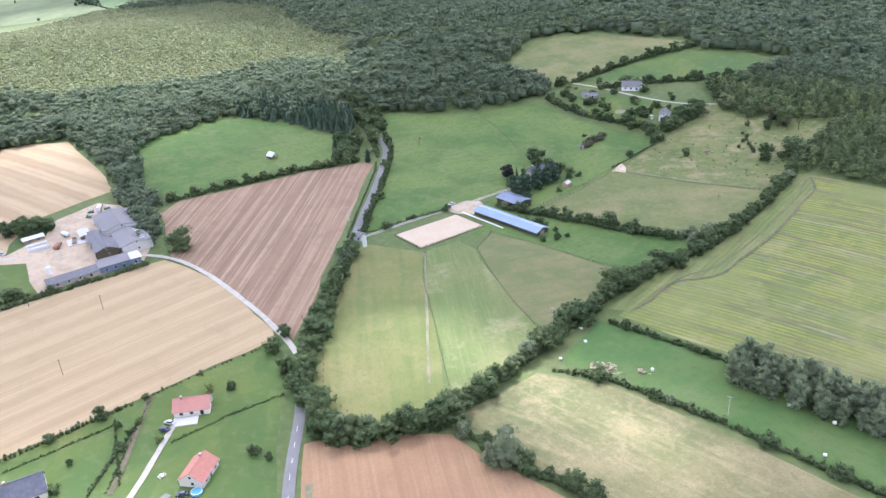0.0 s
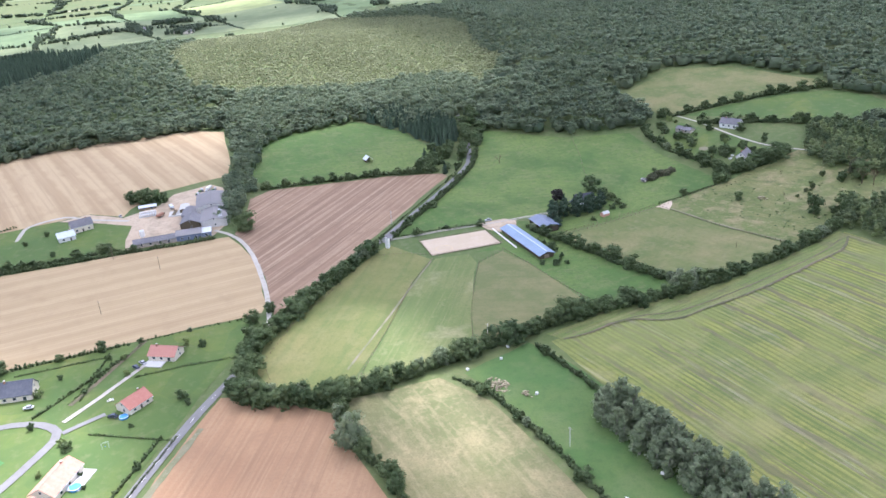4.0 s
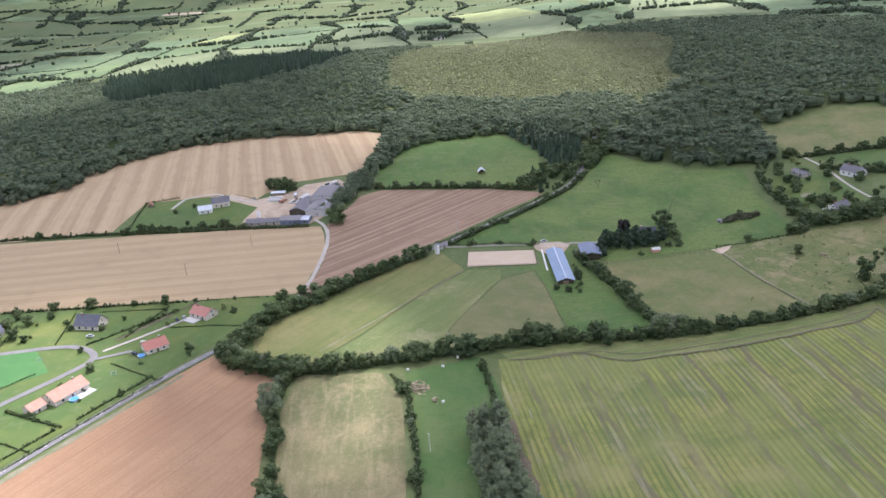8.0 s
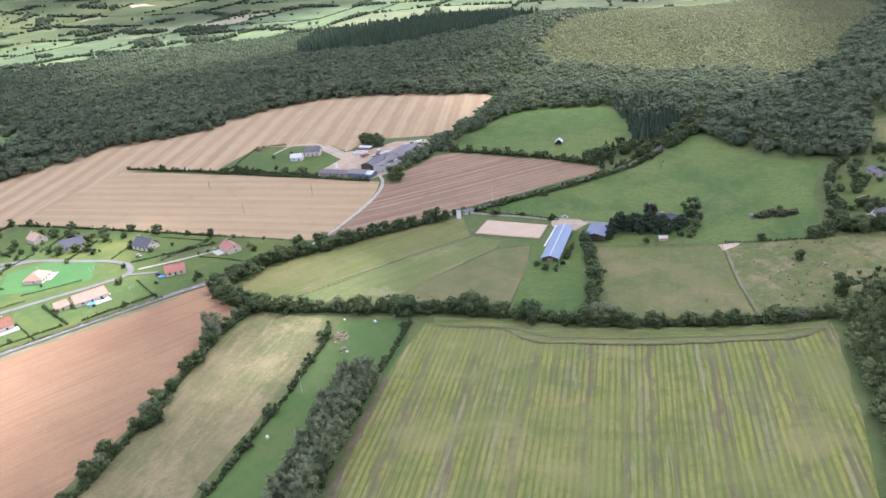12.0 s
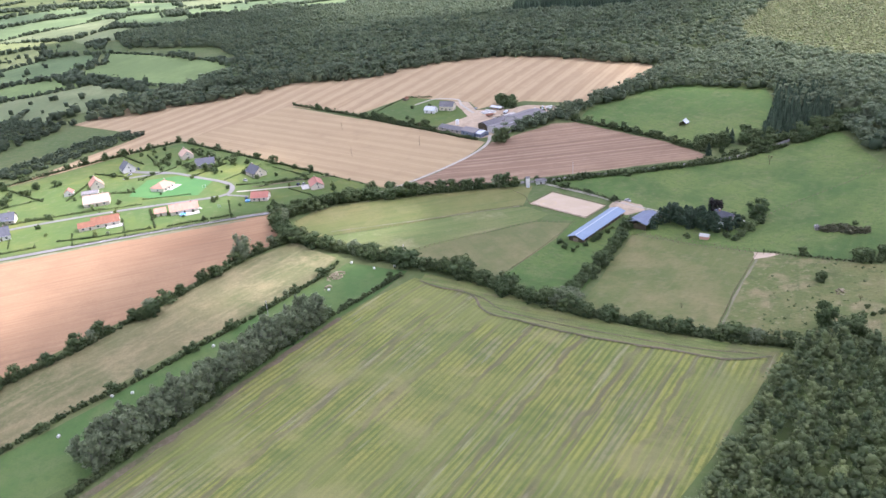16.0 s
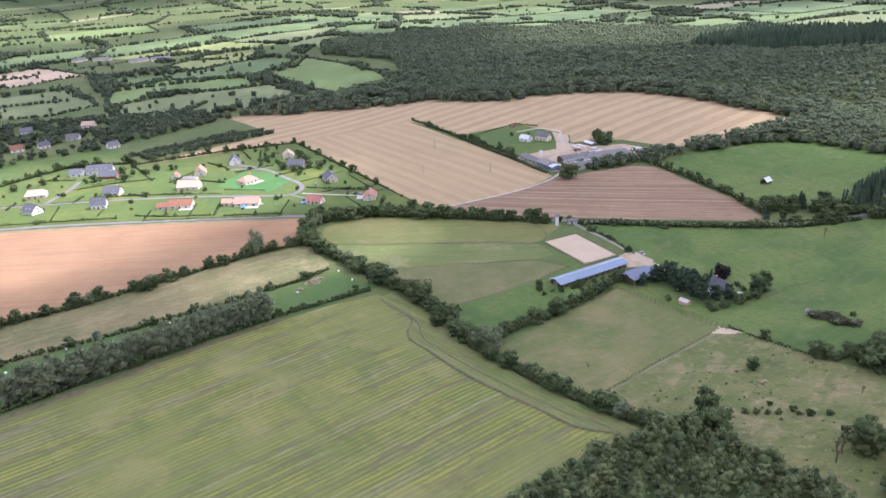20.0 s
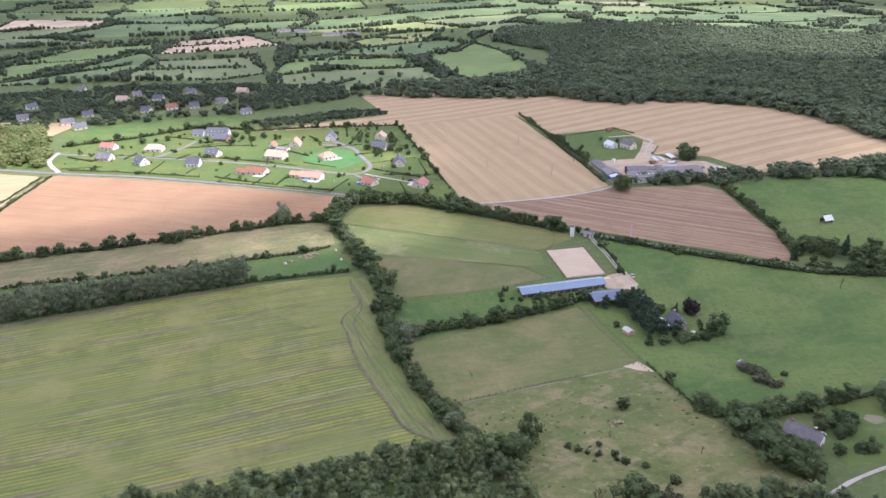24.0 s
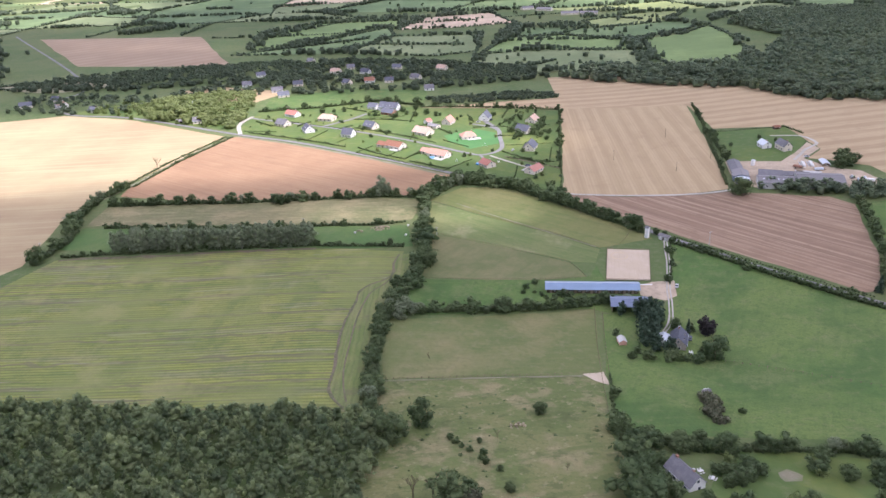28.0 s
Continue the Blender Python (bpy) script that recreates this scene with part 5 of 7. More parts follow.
def bocage():
    rnd = random.Random(5)
    taken = [EAST, [(-700, -400), (620, -420), (1120, -520), (1130, 80), (1050, 640), (330, 1130), (-60, 600), (-470, 690), (-720, 600), (-740, 100)],
             [(-1200, 560), (-1040, 1110), (-660, 1080), (-460, 700), (-600, 560)], [(-520, 800), (-330, 1150), (-240, 1300), (-90, 1250), (-120, 780), (-340, 780)], [(95, 550), (95, 900), (150, 1000), (330, 1000), (330, 600)], [(30, 1030), (50, 1180), (150, 1240), (250, 1220), (200, 1050)], [(-90, 1830), (-60, 2150), (210, 1980), (190, 1750)]]
    spans = [(min(p[0] for p in t), max(p[0] for p in t), min(p[1] for p in t), max(p[1] for p in t), t) for t in taken]
    holes = lambda x, y: any(a < x < b and c < y < d and bool(inside(np.array([x]), np.array([y]), t)[0]) for a, b, c, d, t in spans)
    lobes = []
    corner = {}

    def node_at(i, j, step):
        if (i, j) not in corner:
            corner[i, j] = (i * step + rnd.uniform(-0.28, 0.28) * step, j * step * 0.75 + rnd.uniform(-0.25, 0.25) * step)
        return corner[i, j]
    step = 240
    for i in range(-11, 16):
        for j in range(-6, 17):
            quad = [node_at(i, j, step), node_at(i + 1, j, step), node_at(i + 1, j + 1, step), node_at(i, j + 1, step)]
            x, y = sum(p[0] for p in quad) / 4, sum(p[1] for p in quad) / 4
            if holes(x, y) or (x < 300 and y < 300) or y - 0.9 * x < -2600:
                continue
            k = rnd.choices(range(6), (5, 3, 5, 0.7, 0.3, 0.5))[0]
            clear = [p for p in quad if not holes(*p)]
            if len(clear) == 4:
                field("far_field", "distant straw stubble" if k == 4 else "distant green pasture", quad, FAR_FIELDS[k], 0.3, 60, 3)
            for a, b in ((quad[0], quad[1]), (quad[1], quad[2])):
                bare = rnd.random() < 0.22
                for p in resample([a, b], 5.2 if math.hypot(x, y) < 1900 else 13):
                    if rnd.random() < 0.06 or holes(p.x, p.y):
                        continue
                    woody = noise.noise(Vector((p.x / 120, p.y / 120, 8.3)))
                    if woody < (0.12 if bare else -0.16):
                        if bare:
                            continue
                        h = rnd.uniform(1.6, 3.4)
                        lobes.append((p.x, p.y, at(p.x, p.y, h * 0.4), h * 0.4 + 1.6, h * 0.4 + 1.6, h * 0.6))
                        continue
                    for _ in range(2 if woody > 0.12 else 1):
                        h = rnd.uniform(5, 9) + 7 * max(0.0, woody)
                        r, wide = h * 0.34 + 1.2 + (3 if math.hypot(x, y) > 1900 else 0), 2 + 16 * max(0.0, woody)
                        px, py = p.x + rnd.gauss(0, wide), p.y + rnd.gauss(0, wide)
                        if not holes(px, py):
                            lobes.append((px, py, at(px, py, h * 0.45), r, r, h * 0.55))
            for _ in range(rnd.choice((0, 0, 2, 4, 8))):
                px, py, h = x + rnd.gauss(0, 60), y + rnd.gauss(0, 45), rnd.uniform(6, 11)
                if not holes(px, py):
                    lobes.append((px, py, at(px, py, h * 0.5), h * 0.46, h * 0.46, h * 0.52))
            if rnd.random() < 0.2:
                lean, long = rnd.uniform(0, 3.1), rnd.uniform(40, 85)
                for _ in range(80):
                    u, v = rnd.uniform(-long, long), rnd.gauss(0, 13)
                    px, py, h = x + u * math.cos(lean) - v * math.sin(lean), y + u * math.sin(lean) + v * math.cos(lean), rnd.uniform(8, 14)
                    if not holes(px, py):
                        lobes.append((px, py, at(px, py, h * 0.45), h * 0.42, h * 0.42, h * 0.55))
    for pts, k in FAR_PLOTS:
        for p in resample(pts, 4.5, True):
            woody = noise.noise(Vector((p.x / 90, p.y / 90, 2.3)))
            h = rnd.uniform(2.5, 5) if woody < -0.1 else rnd.uniform(6, 10) + 6 * max(0.0, woody)
            wide = 1.5 if woody < -0.1 else 4 + 8 * max(0.0, woody)
            px, py = p.x + rnd.gauss(0, wide), p.y + rnd.gauss(0, wide)
            lobes.append((px, py, at(px, py, h * 0.45), h * 0.34 + 1.3, h * 0.34 + 1.3, h * 0.55))
        if k == 6:
            continue
        cx, cy = sum(p[0] for p in pts) / len(pts), sum(p[1] for p in pts) / len(pts)
        for _ in range(14):
            px, py, h = cx + rnd.gauss(0, 55), cy + rnd.gauss(0, 45), rnd.uniform(5, 10)
            lobes.append((px, py, at(px, py, h * 0.45), h * 0.45, h * 0.45, h * 0.55))
        a, b = Vector(pts[0]).lerp(Vector(pts[1]), 0.5), Vector(pts[2]).lerp(Vector(pts[-1]), 0.5)
        for p in resample([a, b], 7.5):
            h = rnd.uniform(3, 7)
            lobes.append((p.x, p.y + rnd.uniform(-2, 2), at(p.x, p.y, h * 0.45), h * 0.3 + 2.8, h * 0.3 + 2.8, h * 0.55))
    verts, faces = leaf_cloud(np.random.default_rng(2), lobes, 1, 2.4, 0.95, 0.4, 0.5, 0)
    me = quick_mesh("far_hedgerows", verts, faces, M["leaf_far_hazed"], True)
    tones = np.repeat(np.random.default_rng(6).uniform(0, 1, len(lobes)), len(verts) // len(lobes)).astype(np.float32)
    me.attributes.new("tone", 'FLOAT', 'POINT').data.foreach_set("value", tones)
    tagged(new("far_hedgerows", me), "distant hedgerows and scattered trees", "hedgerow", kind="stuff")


bocage()

# ---------------- hedges and trees ----------------
hedge([(-116, 125), (-113, 92), (-108, 54), (-104, 30), (-104, -2), (-107, -24), (-111, -44), (-112, -64)], 5.4, 4.6, "thick dark hedge between meadow and crop", 24, (5.5, 9))
hedge([(-112, -64), (-109.5, -96), (-105, -126), (-101, -148)], 4.6, 3.6, "thick dark hedge beside the crop field", 10, (4.5, 7))
hedge([(-98, 163), (-106, 150), (-118, 128)], 6.5, 5.0, "bushy hedge at the road corner", 8, (7, 10))
hedge([(-100, 160), (-84, 160), (-60, 153), (-35, 132), (-5, 101), (14, 82), (26, 68)], 5.0, 4.0, "tall bushy hedge along the road", 24, (5.5, 9))
hedge([(-322, 14), (-300, 18), (-274, 22), (-250, 25), (-229, 28), (-198, 32), (-172, 34.5), (-150, 36), (-119, 39)], 2.6, 2.6, "low dark hedge along the crop and the belt", 7, (3.5, 5.5))
hedge([(-124, 80), (-146, 72), (-188, 67), (-215, 66), (-250, 64), (-283, 66), (-320, 62)], 2.4, 2.1, "low hedge between strip and hay meadow", 9, (3, 4.5), "shrub")
hedge([(-122, 128), (-145, 130), (-155, 128), (-190, 122), (-225, 117), (-254, 113), (-290, 112), (-341, 106)], 3.2, 2.8, "ragged hedge between tilled field and hay meadow", 20, (4, 7.5))
hedge([(43, 49), (58, 34.5), (84, 6.5), (109, -18.5), (132, -40), (150, -50.5), (163, -58)], 3.2, 3.1, "dark clipped hedge along the road", 4, (3.5, 5), "shrub", ragged=0.14, step=1.3)
hedge([(170, -63), (206, -80), (258, -92)], 5.0, 5.0, "thick hedge at the wood's road edge", 8, (6, 10))
hedge([(150, -38), (168, -48), (196, -64), (232, -74)], 4.0, 4.0, "bushy roadside hedge below the spruces", 7, (5, 9))
hedge([(131, -27), (142, -36), (150, -40)], 2.0, 1.8, "low hedge between road and ploughed field", 1, (3, 4), "shrub")
hedge([(43, 60), (64, 39.5), (90, 12.5), (114, -12), (126, -22)], 1.2, 1.0, "low weedy hedge beside the ploughed field", 0)
hedge([(-110, -52), (-87, -45), (-67, -41), (-47, -38), (-24, -33), (-11, -29), (6, -24)], 4.2, 2.8, "leafy hedge between paddocks", 13, (4.5, 7.5))
hedge([(109, 390), (106, 320), (100, 260), (97, 205), (92, 152)], 2.4, 2.4, "dark hedge between stubble fields and farm", 3, (4, 6))
hedge([(164, 110), (157, 66), (149, 24), (136, -14)], 3.4, 2.8, "hedge between meadow and ploughed field", 11, (4, 7))
hedge([(-19, 386), (-20, 320), (-21, 256), (-21.5, 206)], 2.0, 2.0, "garden hedge between village and stubble", 8, (3, 6))
hedge([(-21.5, 204), (-21.5, 182), (-22, 160), (-24, 144)], 1.0, 0.9, "low ragged weeds on a field bank", 3, (1.8, 2.8), "shrub", gaps=0.25)
hedge([(-24, 199), (-44, 214.5), (-64, 230.5)], 1.0, 0.8, "low weedy hedge beside a dirt lane", 1, (1.8, 2.4), "shrub")
hedge([(-330, 400), (-270, 415), (-215, 444), (-160, 420)], 3.5, 3.0, "bushy hedge behind the village", 10, (4, 8))
hedge([(-160, 412), (-100, 408), (-60, 400), (-20, 392)], 2.2, 2.4, "hedge behind the village gardens", 8, (3, 6))
hedge([(-334, 2), (-332, 38), (-350, 80), (-356, 120), (-350, 150)], 5.0, 4.0, "dark hedge at the field corner", 8, (6, 10))
hedge([(-346, 152), (-339, 220), (-322, 296)], 2.6, 1.3, "rough grassy bank beside the field track", 0, material=M["leaf_hedge"])
hedge([(-354, 152), (-346, 222), (-329, 298)], 2.2, 1.0, "low weedy bank along the field track", 0, material=M["leaf_hedge"])
hedge([(-8, -104), (-9, -130), (-10, -152)], 1.6, 1.2, "straggly low hedge along a fence line", 2, (4, 6))
hedge([(-8, -155), (4, -157), (16, -162), (34, -161), (60, -160), (84, -164), (106, -170)], 3.4, 2.6, "bushy garden hedge along the pasture", 10, (4, 7))
hedge([(-4, -162), (-8, -182), (-4, -205)], 4.5, 3.6, "thick garden thicket beside the pasture", 7, (6, 9))
hedge([(108, 288), (140, 292), (168, 294), (176, 270)], 1.4, 1.5, "trimmed farm garden hedge", 0)
hedge([(106, 286), (104, 240), (104, 208)], 2.6, 2.6, "leafy hedge of the farm garden", 4, (4, 7))
hedge([(40, 58), (38, 40), (36, 22), (31, -4)], 1.6, 1.6, "low hedge along the stable track", 4, (2.5, 4), "shrub")
hedge([(114, -192), (107, -206), (97, -250), (86, -287), (74, -320)], 4.0, 3.2, "hedge between two pastures", 9, (5, 8))
hedge([(4, -264), (40, -240), (62, -222), (82, -203)], 4.0, 3.5, "hedge below the bright pasture", 7, (5, 8))
for a, b in (((-110, 190), (-163, 224)), ((-163, 224), (-192, 242)), ((-192, 242), (-182, 262)), ((-166, 226), (-150, 258)), ((-112, 192), (-92, 222)), ((-55, 204), (-55.7, 182)), ((-55.7, 182), (-59, 161)), ((-64, 226), (-27, 214)), ((-30, 214), (-28, 254)), ((-66, 262), (-28, 268)),
             ((-192, 318), (-128, 272)), ((-300, 362), (-200, 312)), ((-216, 276), (-204, 300)), ((-286, 316), (-318, 318)), ((-246, 286), (-236, 318)), ((-172, 372), (-206, 366)), ((-98, 258), (-122, 280))):
    hedge([a, b], 0.9, 1.0, "trimmed garden hedge between plots", 0, ragged=0.12, step=1.1)
for line in ([(-194, 258), (-174, 240), (-150, 224)], [(-148, 222), (-132, 254)], [(-311, 313), (-257, 289), (-206, 261)], [(-142, 217), (-108, 196)], [(-220, 360), (-191, 360), (-159, 351)], [(-69, 244), (-34, 207)], [(-319, 357), (-297, 337), (-273, 350)], [(-164, 412), (-162, 346)], [(-99, 324), (-66, 326)], [(-212, 327), (-180, 309), (-146, 288)], [(-57, 382), (-72, 340)]):
    hedge(line, 1.5, 1.6, "dark clipped hedge round a village plot", 1, (2, 3.5), "shrub", ragged=0.2, step=1.3)
r3 = random.Random(21)
for k in range(84):
    x = -292 + 116 * (k % 28) / 27 + r3.uniform(-1.5, 1.5)
    plant("poplar_tree", x, 22.5 + 5.0 * (k // 28) + (x + 292) * 0.11 + r3.uniform(-1.5, 1.5), r3.uniform(10.5, 15) - 0.8 * (k // 28), r3.uniform(1.1, 1.5))
plant("oak_tree", -100, 14, 11.5, 1.05)
for x, y, h in ((-103, -46, 8.5), (-99, -50, 7.5), (-107, -52, 9), (-104, -57, 8), (-96, -47, 6)):
    plant("willow_tree", x, y, h, 1.25, "rounded grey-green tree in a hedge clump")
plant("broadleaf_tree", -104, 30, 8)
plant("broadleaf_tree", -112, -20, 8, 1.1)
for x, y, h in ((-111, -54, 9), (-112, -64, 8), (-109, -74, 7.5), (-106, -48, 7)):
    plant("broadleaf_tree", x, y, h, 1.2)
for x, y, h in ((-149, 131, 16.5), (-145, 134, 10), (-128, 131, 8), (-102, 152, 9), (-110, 142, 10), (-96, 158, 8)):
    plant("willow_tree", x, y, h)
for x, y, h in ((-217, 112, 8), (-213, 115, 7), (-221, 114, 7.5), (-253, 114, 8.5), (-195, 121, 6.5), (-291, 110, 7), (-330, 108, 8)):
    plant("broadleaf_tree", x, y, h, 1.15)
for x, y, h in ((-90, 166, 8), (-72, 158, 9), (-60, 156, 8), (-46, 152, 8), (-30, 148, 8), (-22, 138, 7)):
    plant("broadleaf_tree", x, y, h, 1.15)
for x, y, h, w in ((11, -41, 8, 1.0), (15, -44, 9.5, 1.0), (19, -45, 9, 1.0), (14, -50, 9, 1.0), (18, -53, 8.5, 1.0), (12, -57, 9.5, 1.0), (15, -61, 10, 1.0), (11, -65, 9.5, 1.0), (14, -69, 8.5, 1.0), (10, -72, 8, 1.0), (14, -77, 7, 1.1), (20, -80, 6.5, 1.1), (3, -40, 6, 1.0)):
    plant("dark_fir_tree", x, y, 1.25 * h, w)
for x, y, h in ((3, -85, 3.5), (10, -86, 4.5), (6, -80, 3.5), (-2, -62, 3), (19, -87, 5), (25, -87, 4), (31, -88, 4.5), (36, -83, 3.5), (33, -56, 4), (27, -50, 3.5), (37, -72, 3), (34, -78, 2.5)):
    plant("shrub", x, y, h, 1.2)
plant("cypress_tree", 31, -60, 8)
plant("purple_tree", 39.5, -60, 9, 1.0)
plant("broadleaf_tree", 38, -85, 12, 1.1, variant=1)
plant("broadleaf_tree", 21, -82, 5, 1.2)
plant("broadleaf_tree", 26, -54, 6)
for k in range(12):
    plant("rusty_shrub", 28.6 - 0.05 * k + r3.uniform(-1.6, 1.6), -121 - 1.75 * k, r3.uniform(2.4, 3.8), 1.15)
plant("shrub", 38.5, -133, 2.4, 1.2)
plant("broadleaf_tree", -80, -152.5, 12.5, 0.85, "lone slender dark tree in the rough pasture", 2)
plant("broadleaf_tree", -37, -138.5, 6, 1.0)
plant("broadleaf_tree", -7.7, -146.5, 6.5, 1.1)
plant("broadleaf_tree", -90, -164, 13, 1.1)
plant("broadleaf_tree", -96, -161, 11, 1.1)
plant("broadleaf_tree", -64, -201, 12, 1.2)
plant("rusty_shrub", -56, -206, 9, 0.55, "tall rust-brown dying tree in the rough pasture")
for x, y, h in ((-69, -160, 2.2), (-66.5, -163, 2.6), (-64, -165.5, 2.0), (-61, -168, 2.4), (-57, -173, 1.8), (-50, -180, 2.2)):
    plant("shrub", x, y, h, 1.1)
plant("broadleaf_tree", -86, -160, 5, 1.2)
plant("broadleaf_tree", -9, -150, 7, 1.2)
for x, y, h in ((-60, -192, 5), (-57, -196, 6), (-46, -192, 4), (-56, -170, 3), (-55, -176, 3.5), (-58, -162, 2.5)):
    plant("broadleaf_tree", x, y, h, 1.1)
for x, y, h in ((-3, -163, 5.5), (3, -160, 5), (12, -163, 5), (28, -164, 5), (38, -160, 6), (52, -174, 6), (60, -178, 5), (26, -182, 5.5), (-3, -178, 7), (-6, -192, 7.5), (-4, -200, 6), (44, -194, 5), (56, -166, 5), (70, -176, 6), (78, -190, 5), (86, -176, 6), (96, -180, 6), (66, -200, 5), (48, -212, 6), (-5, -170, 6.5), (-7, -184, 7), (-2, -190, 7), (33, -176, 5), (2, -154, 5), (18, -157, 5), (46, -160, 6)):
    plant("broadleaf_tree", x, y, h * 1.2, 1.2)
for k in range(34):
    x, y = r3.uniform(4, 104), r3.uniform(-224, -168)
    if math.hypot(x - 43, y + 174) > 9 and math.hypot(x - 9, y + 181) > 12 and math.hypot(x - 60, y + 214) > 11 and math.hypot(x - 78, y + 188) > 10 and not -209 < y < -198:
        plant(r3.choice(("broadleaf_tree", "shrub", "shrub", "fruit_tree")), x, y, r3.uniform(2.5, 5.5), 1.2)
for x, y, h in ((-2, -177, 7), (-5, -169, 7.5), (1, -186, 7), (5, -191, 6.5), (-1, -170, 6), (3, -173, 6.5), (-4, -184, 7.5), (14, -193, 5), (22, -184, 5), (30, -173, 6), (15, -161, 6)):
    plant("broadleaf_tree", x, y, h, 1.1)
plant("fruit_tree", 25.5, -169, 4.5, 1.1, "small bright yellow-green garden tree")
for x, y, h in ((183, 196, 10), (179, 189, 11), (176, 182, 9.5), (174, 176, 8), (187, 187, 9), (182, 180, 8)):
    plant("broadleaf_tree", x, y, h, 1.2)
plant("oak_tree", 97, 132, 13, 1.15, "big round tree at the farm lane")
for x, y, h in ((106, 276, 8), (104, 262, 6), (114, 245, 4), (140, 262, 4), (150, 250, 4)):
    plant("broadleaf_tree", x, y, h)
for x, y, h in ((37, 60, 5), (41, 52, 4), (33, 65, 5), (150, -22, 8), (160, -32, 9), (155, -42, 8), (170, -36, 10), (178, -42, 9), (172, -60, 8), (182, -64, 9)):
    plant("broadleaf_tree", x, y, h)
for x, y in ((-40, -6), (-36, -20), (-40, -17), (-44, -12), (-22, -20), (-14, -21), (-8, -20), (-28, -20), (-46, -18), (12, -24)):
    plant("shrub", x, y, r3.uniform(2, 3.6), 1.1)
plant("broadleaf_tree", -25, -21, 5, 1.0)
plant("conifer_tree", 130, -18, 9)
plant("conifer_tree", 160, -22, 10)
plant("conifer_tree", 166, -16, 9)
for x, y, h in ((141, -9, 8), (146, -14, 9.5), (151, -9, 10), (154, -17, 10.5), (147, -4, 8), (160, -30, 9), (168, -30, 9), (138, -24, 5), (175, -26, 10)):
    plant("broadleaf_tree", x, y, h, 1.15)
for k in range(150):
    x, y = r3.uniform(-325, -30), r3.uniform(170, 430)
    lawn = [(-84, 180), (-40, 155), (-30, 160), (-27, 256), (-24, 380), (-150, 398), (-215, 432), (-320, 395), (-318, 320), (-254, 292), (-187, 248), (-109, 196)]
    if inside(np.array([x]), np.array([y]), lawn)[0]:
        plant(r3.choice(("shrub", "shrub", "broadleaf_tree", "fruit_tree")), x, y, r3.uniform(1.5, 4.5))
for k in range(95):
    a, b = r3.random(), r3.random()
    x, y = -352 - 165 * a, 330 + 70 * a + 90 * b * (1 - 0.4 * a)
    plant("fruit_tree", x, y, r3.uniform(4.5, 8))

for x, y in ((-62, 316), (-58, 298), (-64, 306), (-44, 300), (-40, 312), (-36, 322), (-60, 330), (-66, 336), (-38, 290), (-34, 350), (-56, 352), (-64, 346), (-36, 336), (-30, 300), (-32, 280), (-60, 282), (-56, 290), (-176, 392), (-170, 380), (-202, 376), (-160, 372), (-150, 380), (-165, 402), (-180, 366), (-140, 372), (-228, 404), (-238, 396), (-260, 392)):
    plant("broadleaf_tree", x, y, r3.uniform(4, 7), 1.25)
for a, b in (((-74, 292), (-40, 296)), ((-62, 324), (-30, 330)), ((-116, 300), (-132, 322)), ((-100, 344), (-108, 372)), ((-74, 360), (-70, 395)), ((-152, 330), (-120, 356)), ((-176, 300), (-186, 318)), ((-270, 336), (-262, 352)), ((-214, 392), (-240, 412)), ((-226, 322), (-216, 336))):
    hedge([a, b], 1.5, 1.7, "dark garden hedge between village plots", 0, ragged=0.2, step=1.4)

# ---------------- buildings ----------------


def gable_walls(bm, L, W, eave, ridge):
    """Walls of a house along x with gables at both ends."""
    v = [bm.verts.new(p) for p in ((-L / 2, -W / 2, -0.4), (L / 2, -W / 2, -0.4), (L / 2, W / 2, -0.4), (-L / 2, W / 2, -0.4), (-L / 2, -W / 2, eave), (L / 2, -W / 2, eave), (L / 2, W / 2, eave), (-L / 2, W / 2, eave), (-L / 2, 0, ridge), (L / 2, 0, ridge))]
    for f in ((0, 1, 5, 4), (2, 3, 7, 6), (1, 2, 6, 9, 5), (3, 0, 4, 8, 7), (4, 5, 9, 8), (6, 7, 8, 9), (3, 2, 1, 0)):
        bm.faces.new([v[k] for k in f])
    return bm


def roof_slabs(bm, L, W, eave, ridge, over=0.45, thick=0.18, hip=0.0):
    """Two slopes, with hipped ends where hip > 0."""
    l, w = L / 2 + over, W / 2 + over
    drop = over * (ridge - eave) / (W / 2)
    low = [(-l, -w, eave - drop), (l, -w, eave - drop), (l, w, eave - drop), (-l, w, eave - drop)]
    top = [(-l + hip * (W / 2 + over), 0, ridge), (l - hip * (W / 2 + over), 0, ridge)]
    lower = [bm.verts.new((x, y, z + 0.03)) for x, y, z in low + top]
    upper = [bm.verts.new((x, y, z + thick)) for x, y, z in low + top]
    for s, flip in ((upper, False), (lower, True)):
        faces = [(0, 1, 5, 4), (2, 3, 4, 5)] + ([(1, 2, 5), (3, 0, 4)] if hip else [])
        for f in faces:
            bm.faces.new([s[k] for k in (f[::-1] if flip else f)])
    rim = (0, 1, 2, 3) if hip else (0, 1, 5, 2, 3, 4)
    for a, b in zip(rim, rim[1:] + rim[:1]):
        bm.faces.new((lower[a], lower[b], upper[b], upper[a]))
    return bm


def window(parent, x, y, z, w, h, side, shutters=None):
    """A window in a wall: side is the wall's outward direction in degrees."""
    win = part("window", box(bmesh.new(), 0, 0, 0, w + 0.16, 0.10, h + 0.16), M["white"], parent, "white window frame")
    win.matrix_basis = Matrix.Translation((x, y, z)) @ Matrix.Rotation(radians(side + 90), 4, 'Z')
    part("pane", box(bmesh.new(), 0, -0.045, 0.08, w, 0.06, h), M["glass"], win)


